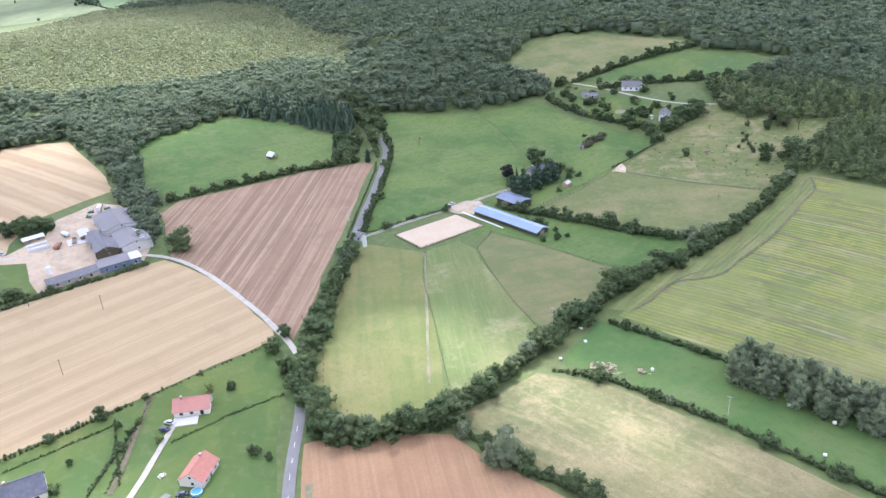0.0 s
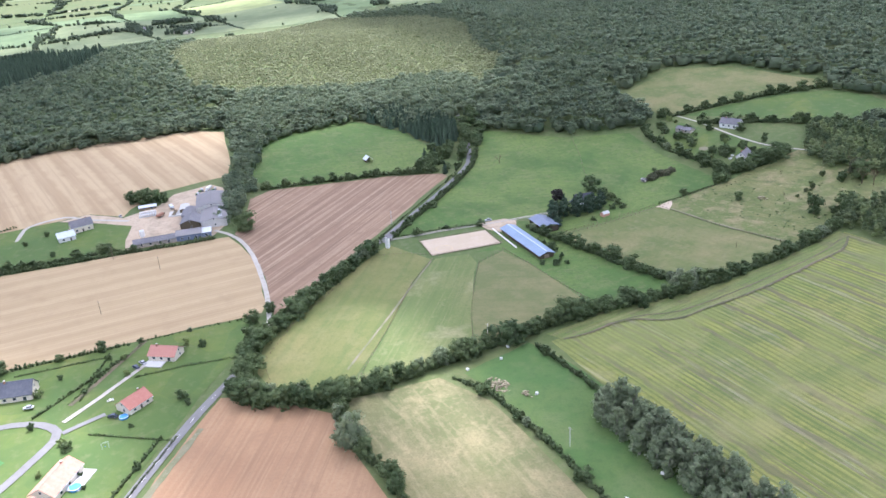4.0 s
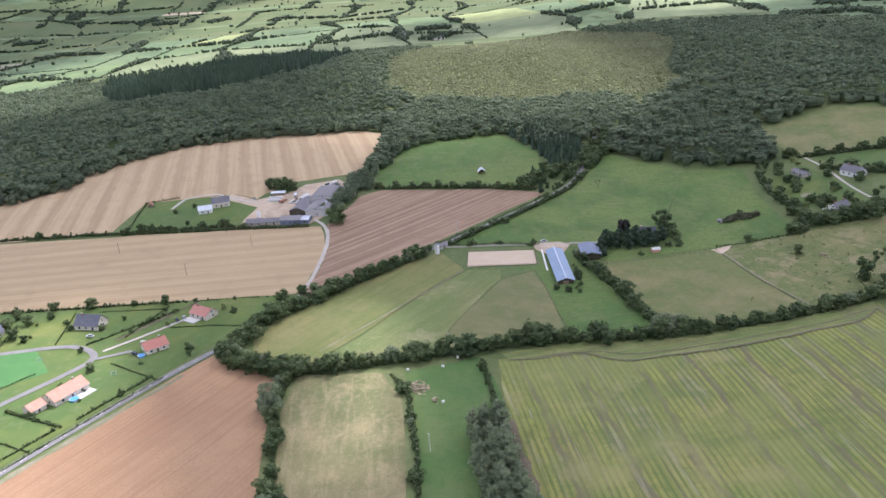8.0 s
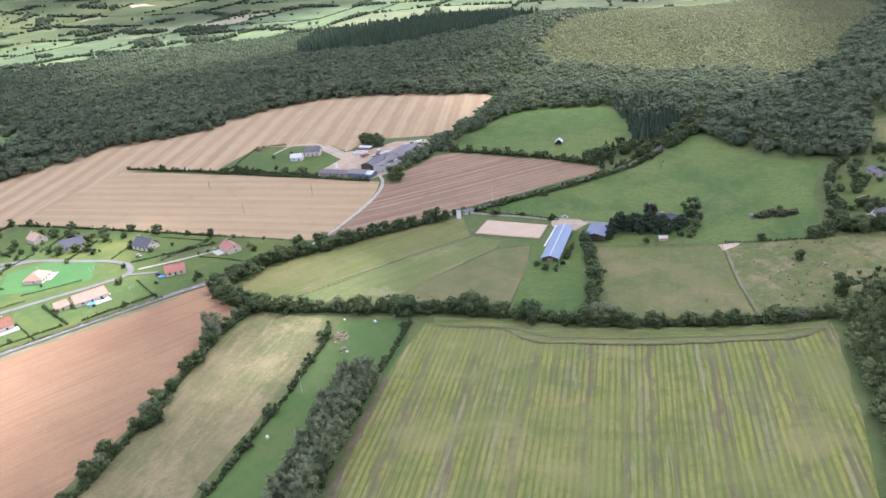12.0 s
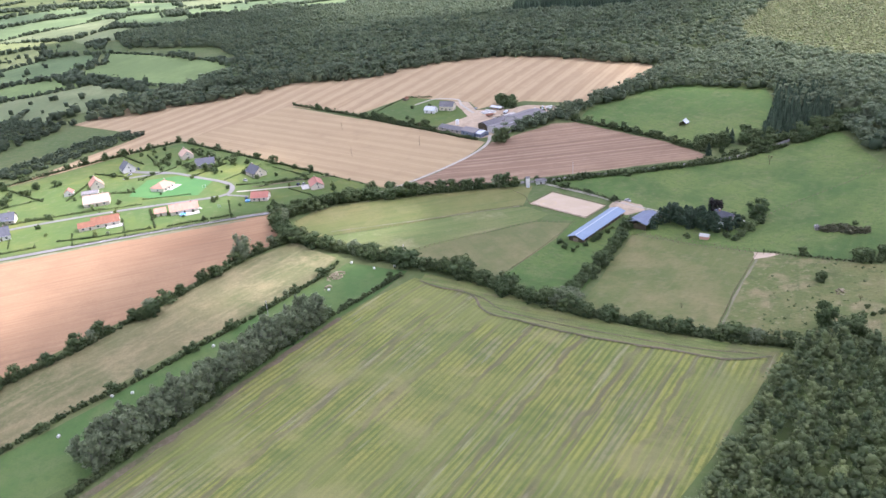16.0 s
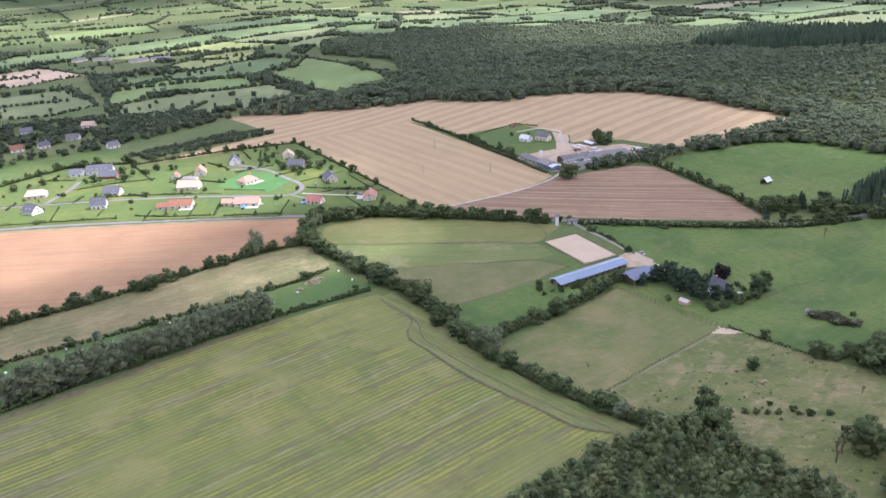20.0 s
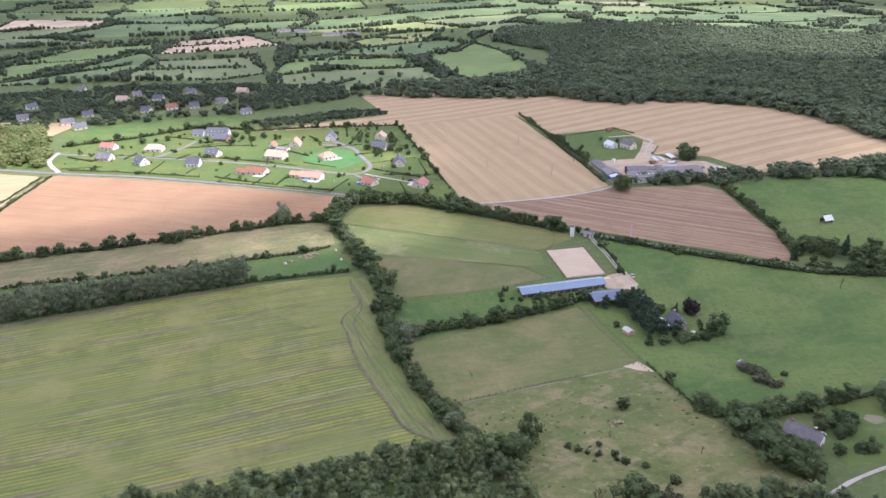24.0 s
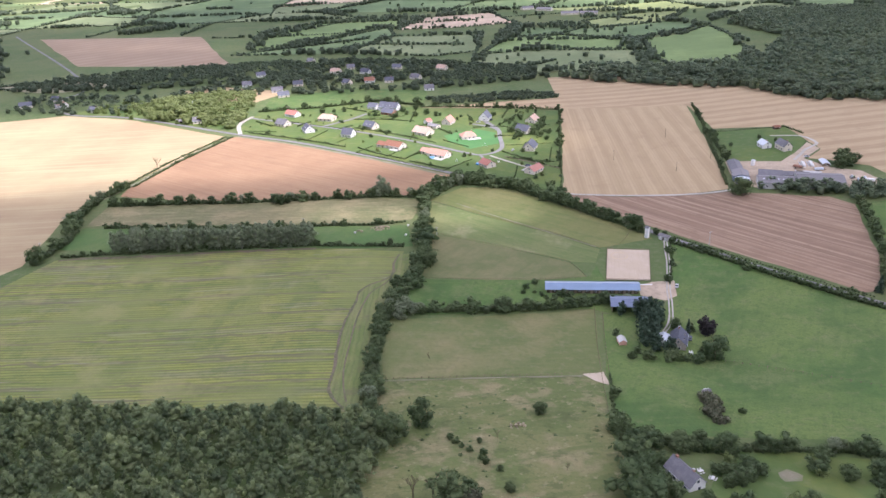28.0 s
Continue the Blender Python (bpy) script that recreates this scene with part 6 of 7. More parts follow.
def house(name, label, x, y, turn, L, W, eave, ridge, wall, roof, hip=0.0, chimney=True, category="house", windows=3, patio=None, group="village houses", dormer=0):
    if group == "village houses":
        L, W, eave, ridge = L * 1.18, W * 1.15, eave * 1.08, ridge * 1.12
    ob = root(name, label, category, x, y, turn, 0.0, group)
    part("wall", gable_walls(bmesh.new(), L, W, eave, eave + 0.02 if hip else ridge - 0.05), wall, ob)
    r = part("roof", roof_slabs(bmesh.new(), L, W, eave, ridge, hip=hip), roof, ob)
    part("ridge_cap", box(bmesh.new(), 0, 0, ridge + 0.12, L * (1 - hip * W / L) + 0.5, 0.3, 0.12), roof, r)
    if chimney:
        c = part("chimney", box(bmesh.new(), L * 0.28, 0.25, ridge - 0.7, 0.7, 0.6, 1.7), M["brick"], ob)
        part("chimney_cap", box(bmesh.new(), L * 0.28, 0.25, ridge + 1.0, 0.85, 0.75, 0.12), M["concrete"], c)
    for k in range(windows):
        px = (k + 0.5) / windows * L * 0.86 - L * 0.43
        if k == windows // 2:
            d = part("door", box(bmesh.new(), px, -W / 2 - 0.04, 0.0, 1.0, 0.1, 2.1), M["timber_dark"], ob)
            part("door_handle", box(bmesh.new(), px + 0.35, -W / 2 - 0.11, 1.0, 0.12, 0.05, 0.05), M["sheet_white"], d)
        else:
            window(ob, px, -W / 2 - 0.03, 0.95, 1.2, 1.15, -90)
        window(ob, px, W / 2 + 0.03, 0.3 if k == 0 else 0.95, 1.3, 1.8 if k == 0 else 1.15, 90)
    window(ob, L / 2 + 0.03, 0.6, 0.95, 1.0, 1.1, 0)
    window(ob, -L / 2 - 0.03, -0.6, 0.95, 1.0, 1.1, 180)
    if not hip and ridge > 5.5:
        window(ob, L / 2 + 0.03, 0, eave + 0.6, 0.9, 1.0, 0)
        window(ob, -L / 2 - 0.03, 0, eave + 0.6, 0.9, 1.0, 180)
    for k in range(dormer):
        px = (k + 0.5) / dormer * L * 0.7 - L * 0.35
        d = part("dormer", box(bmesh.new(), px, -W * 0.28, eave + 0.5, 1.3, 1.6, 1.3), wall, ob)
        part("dormer_roof", box(bmesh.new(), px, -W * 0.27, eave + 1.8, 1.6, 2.0, 0.14), roof, d)
    part("gutter", box(bmesh.new(), 0, -W / 2 - 0.5, eave - 0.42, L + 0.8, 0.12, 0.1), M["sheet_white"], ob)
    if patio:
        px, py, sx, sy = patio
        t = tagged(new("terrace"), "pale paved terrace beside the house", "terrace")
        t.matrix_basis = ob.matrix_basis.copy()
        part("paving", box(bmesh.new(), px, py, 0.05, sx, sy, 0.5), M["concrete"], t)
    return ob


RED, ORG, BRN, SND, SLT = M["tile_red"], M["tile_orange"], M["tile_brown"], M["tile_sand"], M["slate"]
CRM, WHT = M["cream"], M["white"]
bungalow = "cream bungalow with a red tiled gable roof"
house("bungalow", bungalow, -42, 189.5, 57, 11, 7.6, 2.6, 5.0, CRM, RED, patio=(2, 7.5, 9, 5))
house("bungalow", bungalow, -78.5, 204.5, -52, 9.6, 7.4, 2.6, 5.0, CRM, RED)
house("bungalow", "long bungalow with a salmon tiled roof and white terrace", -120, 232, -30, 15, 8.5, 2.7, 5.3, CRM, ORG, patio=(3, -7, 12, 6))
house("annex", "small tiled annex beside a bungalow", -132, 241, -30, 6, 6, 2.4, 4.2, CRM, ORG, chimney=False, windows=1)
house("bungalow", "bungalow with a brown-red tiled roof and white terrace", -161, 258, -30, 14, 9, 2.7, 5.4, CRM, BRN, patio=(5, -6.5, 10, 5))
house("annex", "low tiled wing of a bungalow", -172, 262, -30, 8, 6.5, 2.4, 4.2, CRM, BRN, chimney=False, windows=2)
house("bungalow", "bungalow with an orange hipped roof on a pale terrace", -101, 288, 20, 11, 9.5, 2.7, 5.2, CRM, ORG, hip=0.7, patio=(4, -6, 12, 5))
house("house", "cream house with a sandy tiled roof", -143, 303, -32, 14, 10, 2.8, 6.2, CRM, SND)
house("house", "white house with a steep dark slate roof", -211, 297, -20, 9, 7.5, 3.0, 7.0, WHT, SLT)
house("house", "pale house with a slate roof", -196, 326, -35, 11, 8, 2.8, 6.2, CRM, SLT, dormer=2)
house("house", "white house with a pale slate roof", -254, 316, -60, 10, 8, 2.8, 6.4, WHT, SLT, dormer=2)
house("house", "pale house with a weathered slate roof", -286, 340, -30, 11, 8, 2.8, 6.0, CRM, M["slate_old"])
house("house", "cream house with a pale sandy hipped roof", -247, 360, -15, 13, 9, 2.8, 5.6, CRM, SND, hip=0.5)
house("house", "white house with a red tiled roof", -288, 380, -30, 12, 7.5, 2.7, 5.5, WHT, RED)
house("house", "long white house with a slate roof and dormers", -192, 404, -22, 18, 8, 3.2, 7.0, WHT, SLT, dormer=4, windows=5)
house("annex", "white slate-roofed garage wing", -210, 409, -22, 9, 7, 2.8, 5.6, WHT, SLT, chimney=False, windows=2)
house("house", "dark-roofed house half hidden by a hedge", -189, 382, -30, 12, 7, 2.8, 5.5, M["brick"], SLT)
house("shed", "small red-roofed garden house", -144, 342, 55, 5, 5, 2.4, 4.4, WHT, RED, chimney=False, windows=1)
house("house", "cream house with a steep orange roof", -124, 340, 70, 9, 8, 2.7, 6.6, CRM, ORG)
house("garage", "grey low-pitched garage beside the house", -136, 326, -35, 9, 6, 2.4, 3.2, CRM, M["fibro"], chimney=False, windows=1)
house("house", "white house with a steep slate roof", -90, 355, 75, 9, 8, 2.9, 7.2, WHT, SLT)
house("house", "pinkish house with a brown tiled roof", -45, 343, 70, 10, 8, 2.8, 6.0, CRM, SND)
house("house", "grey slate-roofed house behind a thick hedge", -52, 306, -40, 12, 8, 2.8, 6.2, CRM, SLT)
house("house", "cream house with a steep dark slate roof", -46, 251, 78, 12, 8.5, 2.8, 6.6, CRM, SLT)
house("house", "cream house with a grey slate roof", -378, 356, 20, 12, 8, 3, 6.5, CRM, M["slate_old"], group="orchard houses")
house("shed", "low dark shed in the orchard", -398, 358, 20, 9, 5, 2.4, 3.6, M["timber_dark"], M["fibro"], chimney=False, windows=1, group="orchard houses")
house("shed", "long white-roofed greenhouse shed", -430, 440, 30, 18, 6, 2.4, 3.6, WHT, M["sheet_white"], chimney=False, windows=3, group="orchard houses")
r4 = random.Random(8)
for x, y in HAMLET:
    house("house", "distant pale village house", x, y, r4.uniform(-40, 40), r4.uniform(10, 14), 8, 3, 6.5, r4.choice((CRM, WHT)), r4.choice((BRN, SND, SLT, SLT, M["slate_old"])), windows=2, group="far hamlet houses")
for x, y in ((-67, 1378), (-30, 1350), (57, 1255), (20, 1270), (1300, 60), (1330, 80), (1440, 145)):
    house("barn", "distant grey farm barn", x, y, r4.uniform(-30, 30), r4.uniform(24, 36), 14, 4, 7, CRM, M["fibro"], chimney=False, windows=2, category="barn", group="far farm barns")

# farm
FIB, OLD = M["fibro"], M["slate_old"]
for text, x, y, turn, L, W, eave, ridge, wall, roof, n in (
        ("long low barn with a dark slate roof", 105, 186, 86, 25, 8.5, 2.6, 4.2, M["stone"], OLD, 4),
        ("grey-roofed barn with blue-grey sheet walls", 104, 165.5, 82, 15, 10.5, 3.6, 5.2, M["blue_dark"], FIB, 3),
        ("short lean barn with a pale metal roof", 103, 155, 82, 5.6, 9, 3.2, 4.4, M["blue_dark"], M["sheet_white"], 1),
        ("dark-walled barn with a pitched grey roof", 123, 162, -13, 15, 12, 4.0, 6.4, M["timber_dark"], OLD, 2),
        ("big grey-roofed cattle hall", 124, 147.5, -7, 25, 16, 4.2, 6.0, M["concrete"], FIB, 3),
        ("wide cattle hall with a pale grey roof", 151, 145.5, -7, 29, 20, 4.6, 6.6, M["concrete"], FIB, 3),
        ("low lean-to barn with a mossy roof", 140, 161.5, -10, 17, 9, 3.0, 4.2, M["stone"], OLD, 2),
        ("low shed with a pinkish sheet roof", 152, 164, -10, 11, 5, 2.4, 3.0, M["timber"], M["concrete"], 1),
        ("long white-roofed calf shed", 167, 187, 88, 11, 4.5, 2.2, 3.0, M["timber"], M["sheet_white"], 2)):
    house("barn", text, x, y, turn, L, W, eave, ridge, wall, roof, chimney=False, category="barn", group="farm buildings", windows=n)
pad = tagged(new("concrete_pad"), "pale pinkish concrete pad in the yard", "pad", kind="structure")
part("slab", box(bmesh.new(), 151, 168, at(151, 168, -0.2), 17, 12, 0.65, radians(-10)), M["concrete"], pad)
for k in range(6):
    sk = tagged(new("skylight_panel"), "white skylight panel on the cattle hall roof", "skylight", "skylights of the hall")
    part("panel", box(bmesh.new(), 114.5 + 3.1 * k, 144.6 - 0.38 * k, at(124, 147.5, 5.62), 0.9, 2.4, 0.1, radians(-7)), M["sheet_white"], sk)


def calf_hutch(x, y):
    ob = root("calf_hutch", "small white plastic calf hutch with a pen", "hutch", x, y, 178, 0.3, "calf hutches")
    bm = box(bmesh.new(), 0, 0, 0, 1.9, 0.75, 1.2)
    tube(bm, (-0.95, 0, 1.1), (0.95, 0, 1.1), 0.38, 0.36, 8)
    part("shell", bm, M["hutch"], ob)
    for s in (-0.36, 0.36):
        part("pen_rail", box(bmesh.new(), 1.7, s, 0.5, 1.4, 0.04, 0.06), M["sheet_white"], ob)
    part("pen_gate", box(bmesh.new(), 2.4, 0, 0.1, 0.04, 0.76, 0.9), M["sheet_white"], ob)


for k in range(10):
    calf_hutch(153.5 - 0.1 * k, 193 - 1.1 * k)
    calf_hutch(158.8 - 0.1 * k, 192.5 - 1.1 * k)


def farm_machine(x, y, turn, paint):
    ob = root("farm_machine", "parked farm machine beside the barn", "machine", x, y, turn, 0.3, "farm machines")
    bm = box(bmesh.new(), 0.6, 0, 0.7, 2.2, 0.9, 0.9)
    bmesh.ops.bevel(bm, geom=bm.edges[:], offset=0.12, segments=2, affect='EDGES')
    part("bonnet", bm, paint, ob)
    cab = box(bmesh.new(), -0.9, 0, 0.8, 1.3, 1.4, 1.8)
    bmesh.ops.bevel(cab, geom=cab.edges[:], offset=0.15, segments=2, affect='EDGES')
    part("cab", cab, M["sheet_white"], ob)
    for sx, r in ((-1.0, 0.8), (1.2, 0.5)):
        for sy in (-0.85, 0.85):
            w = part("wheel", tube(bmesh.new(), (sx, sy - 0.2, r), (sx, sy + 0.2, r), r, r, 14), M["rubber"], ob)
            part("rim", tube(bmesh.new(), (sx, sy - 0.22, r), (sx, sy + 0.22, r), r * 0.5, r * 0.5, 10), M["sheet_white"], w)


for x, y, t in ((175, 153, 30), (177, 146, -20), (179, 141, 80), (173, 131.5, 10), (181, 150, 120)):
    farm_machine(x, y, t, M["lawn_deep"])
house("farmhouse", "pale farmhouse with a dark brown tiled roof", 150, 229, -75, 13, 7, 4.2, 7.5, CRM, M["slate_old"], group="farm buildings")
house("farmhouse", "white farm cottage with a pale roof", 138, 238, -78, 10, 7, 3.2, 5.6, WHT, M["sheet_white"], group="farm buildings", windows=2)
house("shed", "small wooden garden shed", 160, 288, 10, 5, 3.5, 2.2, 3.2, M["timber"], M["tile_brown"], chimney=False, windows=1, group="farm buildings")


def silo(x, y):
    ob = root("storage_tank", "white cylindrical storage tank in the farm yard", "tank", x, y)
    part("shell", tube(bmesh.new(), (0, 0, 0), (0, 0, 4.2), 1.5, 1.5, 20), M["white"], ob)
    part("lid", tube(bmesh.new(), (0, 0, 4.2), (0, 0, 4.7), 1.55, 0.4, 20), M["sheet_white"], ob)
    part("hatch", box(bmesh.new(), 1.48, 0, 0.5, 0.12, 0.7, 0.9), M["sheet_white"], ob)


silo(119, 193)


def trailer(x, y, turn, load):
    ob = root("farm_trailer", "flat farm trailer parked in the yard", "trailer", x, y, turn, 0.35, "farm trailers")
    part("bed", box(bmesh.new(), 0, 0, 0.9, 7.0, 2.3, 0.18), M["timber"], ob)
    for sx in (-1.8, -0.9):
        for sy in (-1.0, 1.0):
            w = part("wheel", tube(bmesh.new(), (sx, sy - 0.12, 0.45), (sx, sy + 0.12, 0.45), 0.45, 0.45, 12), M["rubber"], ob)
            part("rim", tube(bmesh.new(), (sx, sy - 0.14, 0.45), (sx, sy + 0.14, 0.45), 0.22, 0.22, 10), M["sheet_white"], w)
    part("drawbar", box(bmesh.new(), 4.2, 0, 0.8, 1.8, 0.15, 0.12), M["paint_dark"], ob)
    part("headboard", box(bmesh.new(), 3.4, 0, 1.08, 0.1, 2.2, 1.0), M["timber"], ob)
    if load:
        part("load", box(bmesh.new(), -0.2, 0, 1.1, 6.0, 2.1, 1.3), load, ob, "pale stacked load")


for k, (x, y, t) in enumerate(((147, 180, -40), (159, 172, 10), (147, 171, -20), (183, 144, -30))):
    trailer(x, y, t, (M["brick"], M["sheet_white"], None, M["white"])[k % 4])

# stable and barn beside the arena
stable = root("stable", "long stable with a blue-grey sheet metal roof", "stable", -10, -12, 0.6)
part("wall", gable_walls(bmesh.new(), 47, 8.6, 2.6, 4.0), M["timber_dark"], stable)
st_roof = part("roof", roof_slabs(bmesh.new(), 47.5, 9.0, 2.75, 4.25, 0.7, 0.12), M["blue_metal"], stable)
part("ridge_cap", box(bmesh.new(), 0, 0, 4.34, 48, 0.5, 0.08), M["sheet_white"], st_roof, "pale ridge cap")
for k in range(11):
    d = part("stable_door", box(bmesh.new(), -21.4 + k * 4.2, -4.36, 0, 1.3, 0.1, 2.2), M["timber"], stable)
    part("door_handle", box(bmesh.new(), -21.0 + k * 4.2, -4.43, 1.1, 0.15, 0.05, 0.05), M["sheet_white"], d)
    window(stable, -19.4 + k * 4.2, -4.33, 1.2, 0.9, 0.8, -90)
for sx in (-23.6, 23.6):
    part("gable_door", box(bmesh.new(), sx, 0, 0, 0.12, 3.0, 2.5), M["timber"], stable)
barn_b = root("hay_barn", "open-fronted hay barn with a slate-blue metal roof", "barn", 7, -32.5, -2)
for sx in (-8.3, -2.8, 2.8, 8.3):
    for sy in (-5.2, 5.2):
        part("post", box(bmesh.new(), sx, sy, -0.3, 0.25, 0.25, 4.0 if sy < 0 else 4.4), M["timber"], barn_b)
part("back_wall", box(bmesh.new(), 0, 5.3, -0.3, 16.8, 0.15, 4.1), M["timber_dark"], barn_b)
part("side_wall", box(bmesh.new(), 8.45, 0, -0.3, 0.15, 10.6, 4.0), M["timber_dark"], barn_b)
part("side_wall", box(bmesh.new(), -8.45, 0, -0.3, 0.15, 10.6, 4.0), M["timber_dark"], barn_b)
part("roof", roof_slabs(bmesh.new(), 17.3, 10.8, 4.0, 5.4, 0.6, 0.14), M["blue_dark"], barn_b)
for k in range(5):
    b = tagged(new("hay_bale"), "round straw bale stored in the barn", "bale", "bales in the barn")
    b.matrix_basis = barn_b.matrix_basis @ Matrix.Translation((-6.2 + k * 3.0, 2.5, 0))
    part("straw", tube(bmesh.new(), (0, -0.6, 0.65), (0, 0.6, 0.65), 0.65, 0.65, 14), M["meadow_pale"], b)
hut = root("garden_hut", "small pinkish wooden hut with a pale roof", "hut", 0, -70.5, 100)
part("wall", gable_walls(bmesh.new(), 4.6, 3.2, 2.1, 3.0), M["pink_wood"], hut)
part("roof", roof_slabs(bmesh.new(), 4.6, 3.2, 2.1, 3.05, 0.3, 0.1), M["concrete"], hut)
part("door", box(bmesh.new(), 0.4, -1.63, 0, 0.9, 0.08, 1.9), M["timber"], hut)
house("house", "stone house with a dark slate roof and pale gables", 25, -71, 78, 11, 7, 3.4, 6.8, M["stone"], M["slate"], group="", dormer=2, patio=(-7, -2, 5, 4))
house("annex", "low white annex of the stone house", 18.5, -69, 78, 7, 4.5, 2.6, 3.6, WHT, M["sheet_white"], chimney=False, windows=2, group="")
cott = house("cottage", "long old cottage with a dark slate roof and pale gable", 9, -181.5, -60, 12, 6.2, 3.2, 6.2, WHT, M["slate_old"], group="", dormer=0, windows=4)
part("chimney", box(bmesh.new(), -4.6, 0.2, 5.2, 0.9, 0.7, 1.9), M["brick"], cott)
house("house", "pale house among the orchard trees", 60, -214, 25, 14, 8, 3.2, 6.2, WHT, M["slate_old"], group="")
house("shed", "low stone outbuilding in the orchard", 78, -188, 20, 12, 6, 2.4, 3.8, M["stone"], M["slate_old"], chimney=False, group="", windows=2)
shelter = root("field_shelter", "small field shelter with a steep pale metal roof", "shelter", 184, 24, 5)
for sx in (-2.8, 2.8):
    for sy in (-2.4, 2.4):
        part("post", box(bmesh.new(), sx, sy, -0.3, 0.2, 0.2, 2.6), M["timber"], shelter)
part("back_wall", box(bmesh.new(), 2.8, 0, -0.2, 0.12, 4.8, 2.4), M["timber_dark"], shelter)
part("side_wall", box(bmesh.new(), 0, 2.4, -0.2, 5.6, 0.12, 2.3), M["timber_dark"], shelter)
part("roof", roof_slabs(bmesh.new(), 6.2, 5.2, 2.3, 4.6, 0.4, 0.1), M["sheet_white"], shelter)
house("shed", "small stone cabin by the bramble thicket", 28, -118, 20, 2.8, 2.0, 1.7, 2.3, M["stone"], M["fibro"], chimney=False, windows=1, group="")
kiosk = house("roadside_shed", "low grey roadside shed by the hedge", 37, 57, -45, 6, 4, 2.4, 3.2, M["concrete"], M["fibro"], chimney=False, windows=1, group="")

tower = root("transformer_tower", "white concrete transformer tower by the hedge", "tower", 26.8, 60, -40)
part("shaft", box(bmesh.new(), 0, 0, -0.3, 2.1, 2.1, 7.0), M["white"], tower)
part("cap", roof_slabs(bmesh.new(), 2.1, 2.1, 6.7, 7.4, 0.3, 0.12), M["slate_old"], tower)
part("door", box(bmesh.new(), 0, -1.08, 0, 0.9, 0.06, 2.0), M["sheet_white"], tower)
for k in (-0.5, 0, 0.5):
    part("insulator", tube(bmesh.new(), (k, 1.05, 6.2), (k, 1.45, 6.3), 0.07, 0.05, 8), M["concrete"], tower)


def utility_pole(x, y, h, material, label="wooden utility pole standing in a field"):
    ob = root("utility_pole", label, "pole", x, y, 30, 0, "utility poles")
    part("shaft", tube(bmesh.new(), (0, 0, -0.5), (0, 0, h), 0.16, 0.11, 10), material, ob)
    part("crossarm", box(bmesh.new(), 0, 0, h - 0.5, 1.8, 0.1, 0.1), material, ob)
    for k in (-0.8, 0, 0.8):
        part("insulator", tube(bmesh.new(), (k, 0, h - 0.4), (k, 0, h - 0.15), 0.05, 0.04, 8), M["concrete"], ob)


utility_pole(60.5, 46.5, 9, M["concrete"], "pale concrete utility pole by the road")
for x, y in ((20, 218), (63, 186), (68, 279), (92, 211), (-100, 54), (-186, 62), (-338, 18)):
    utility_pole(x, y, 8, M["timber"] if x > -90 else M["concrete"])

# arena
ar = [(-1.7, 0.4), (21.6, -0.2), (25.8, 40.5), (2.0, 41.9)]
arena = field("arena_sand", "pale sand riding arena", ar, M["sand"], 0.34, 4, 0.0, "arena")
ring = []
for k in range(33):
    a = 2 * math.pi * k / 32
    ring.append((8 + 4.6 * math.cos(a), 32 + 4.6 * math.sin(a)))
ribbon("arena_ring", "trodden lunging circle in the sand", ring, 0.9, M["sand_worn"], 0.4, "track", 0.25)
post_me = box_mesh("post", 0.14, 0.14, 1.5, M["timber"])
thin_post_me = box_mesh("post", 0.17, 0.17, 1.35, M["timber"])


def fence(label, points, gap=3.0, rails=0, me=None, wire=True):
    ob = tagged(new("fence"), label, "fence")
    line = resample(points, gap)
    for p in line:
        shared("post", me or thin_post_me, ob, Matrix.Translation((p.x, p.y, at(p.x, p.y, -0.1))))
    heights = (0.5, 1.0) if rails else ((0.95,) if wire else ())
    t = 0.05 if rails else 0.015
    for z in heights:
        bm, last = bmesh.new(), None
        for k, p in enumerate(line):
            d = (line[min(k + 1, len(line) - 1)] - line[max(k - 1, 0)]).normalized()
            q = Vector((p.x, p.y, at(p.x, p.y, z)))
            s, u = Vector((-d.y, d.x, 0)) * t, Vector((0, 0, t))
            ring = [bm.verts.new(q + o) for o in (s + u, u - s, -s - u, s - u)]
            if last:
                for c in range(4):
                    bm.faces.new((last[c], last[(c + 1) % 4], ring[(c + 1) % 4], ring[c]))
            last = ring
        part("rail" if rails else "wire", bm, M["timber"], ob)


fence("timber arena fence with two rails", ar + ar[:1], 3.4, 2, post_me)
fence("post and wire fence across the meadow", [(-112, 121), (-69, 92), (-27, 64.5), (-3, 43.5)], 3.2)
fence("post and wire fence between paddocks", [(-106, 63.5), (-74, 51), (-43, 35.5), (-20, 22.5), (-12, 4)], 3.2)
fence("post and wire fence along the stable paddock", [(-100, -5), (-67, -2.5), (-34, 0), (-10, 3)], 2.8)
fence("post fence between two pastures", [(-100, -117.5), (-60, -109), (-19, -103), (-11, -102)], 3.0)
fence("post fence along the green pasture", [(-10, -34), (-11.2, -70), (-11.4, -102), (-11, -150)], 3.0)
fence("second fence line beside the paddock", [(-6.5, -40), (-7.5, -70), (-8, -100)], 3.0)
fence("fence across the big pasture", [(42, -88), (67, -97), (99, -112), (130, -124)], 3.5)
fence("short fence from the tower to the arena", [(20, 74), (11, 51), (3, 43)], 3.0)
fence("roadside post fence by the meadow", [(-94, 150), (-70, 150), (-40, 130), (-8, 98)], 4.0)
field("sand_patch", "bare sandy patch at the paddock gate", [(-19, -103), (-10, -100), (-9, -112), (-15, -108)], M["sand"], 0.3, 3, 0.4, "bare ground")
field("bare_patch", "bare trampled ring in the garden grass", [(39, -175), (43, -173), (47, -176), (45, -180), (40, -180)], M["verge"], 0.42, 3, 0.4, "bare ground")
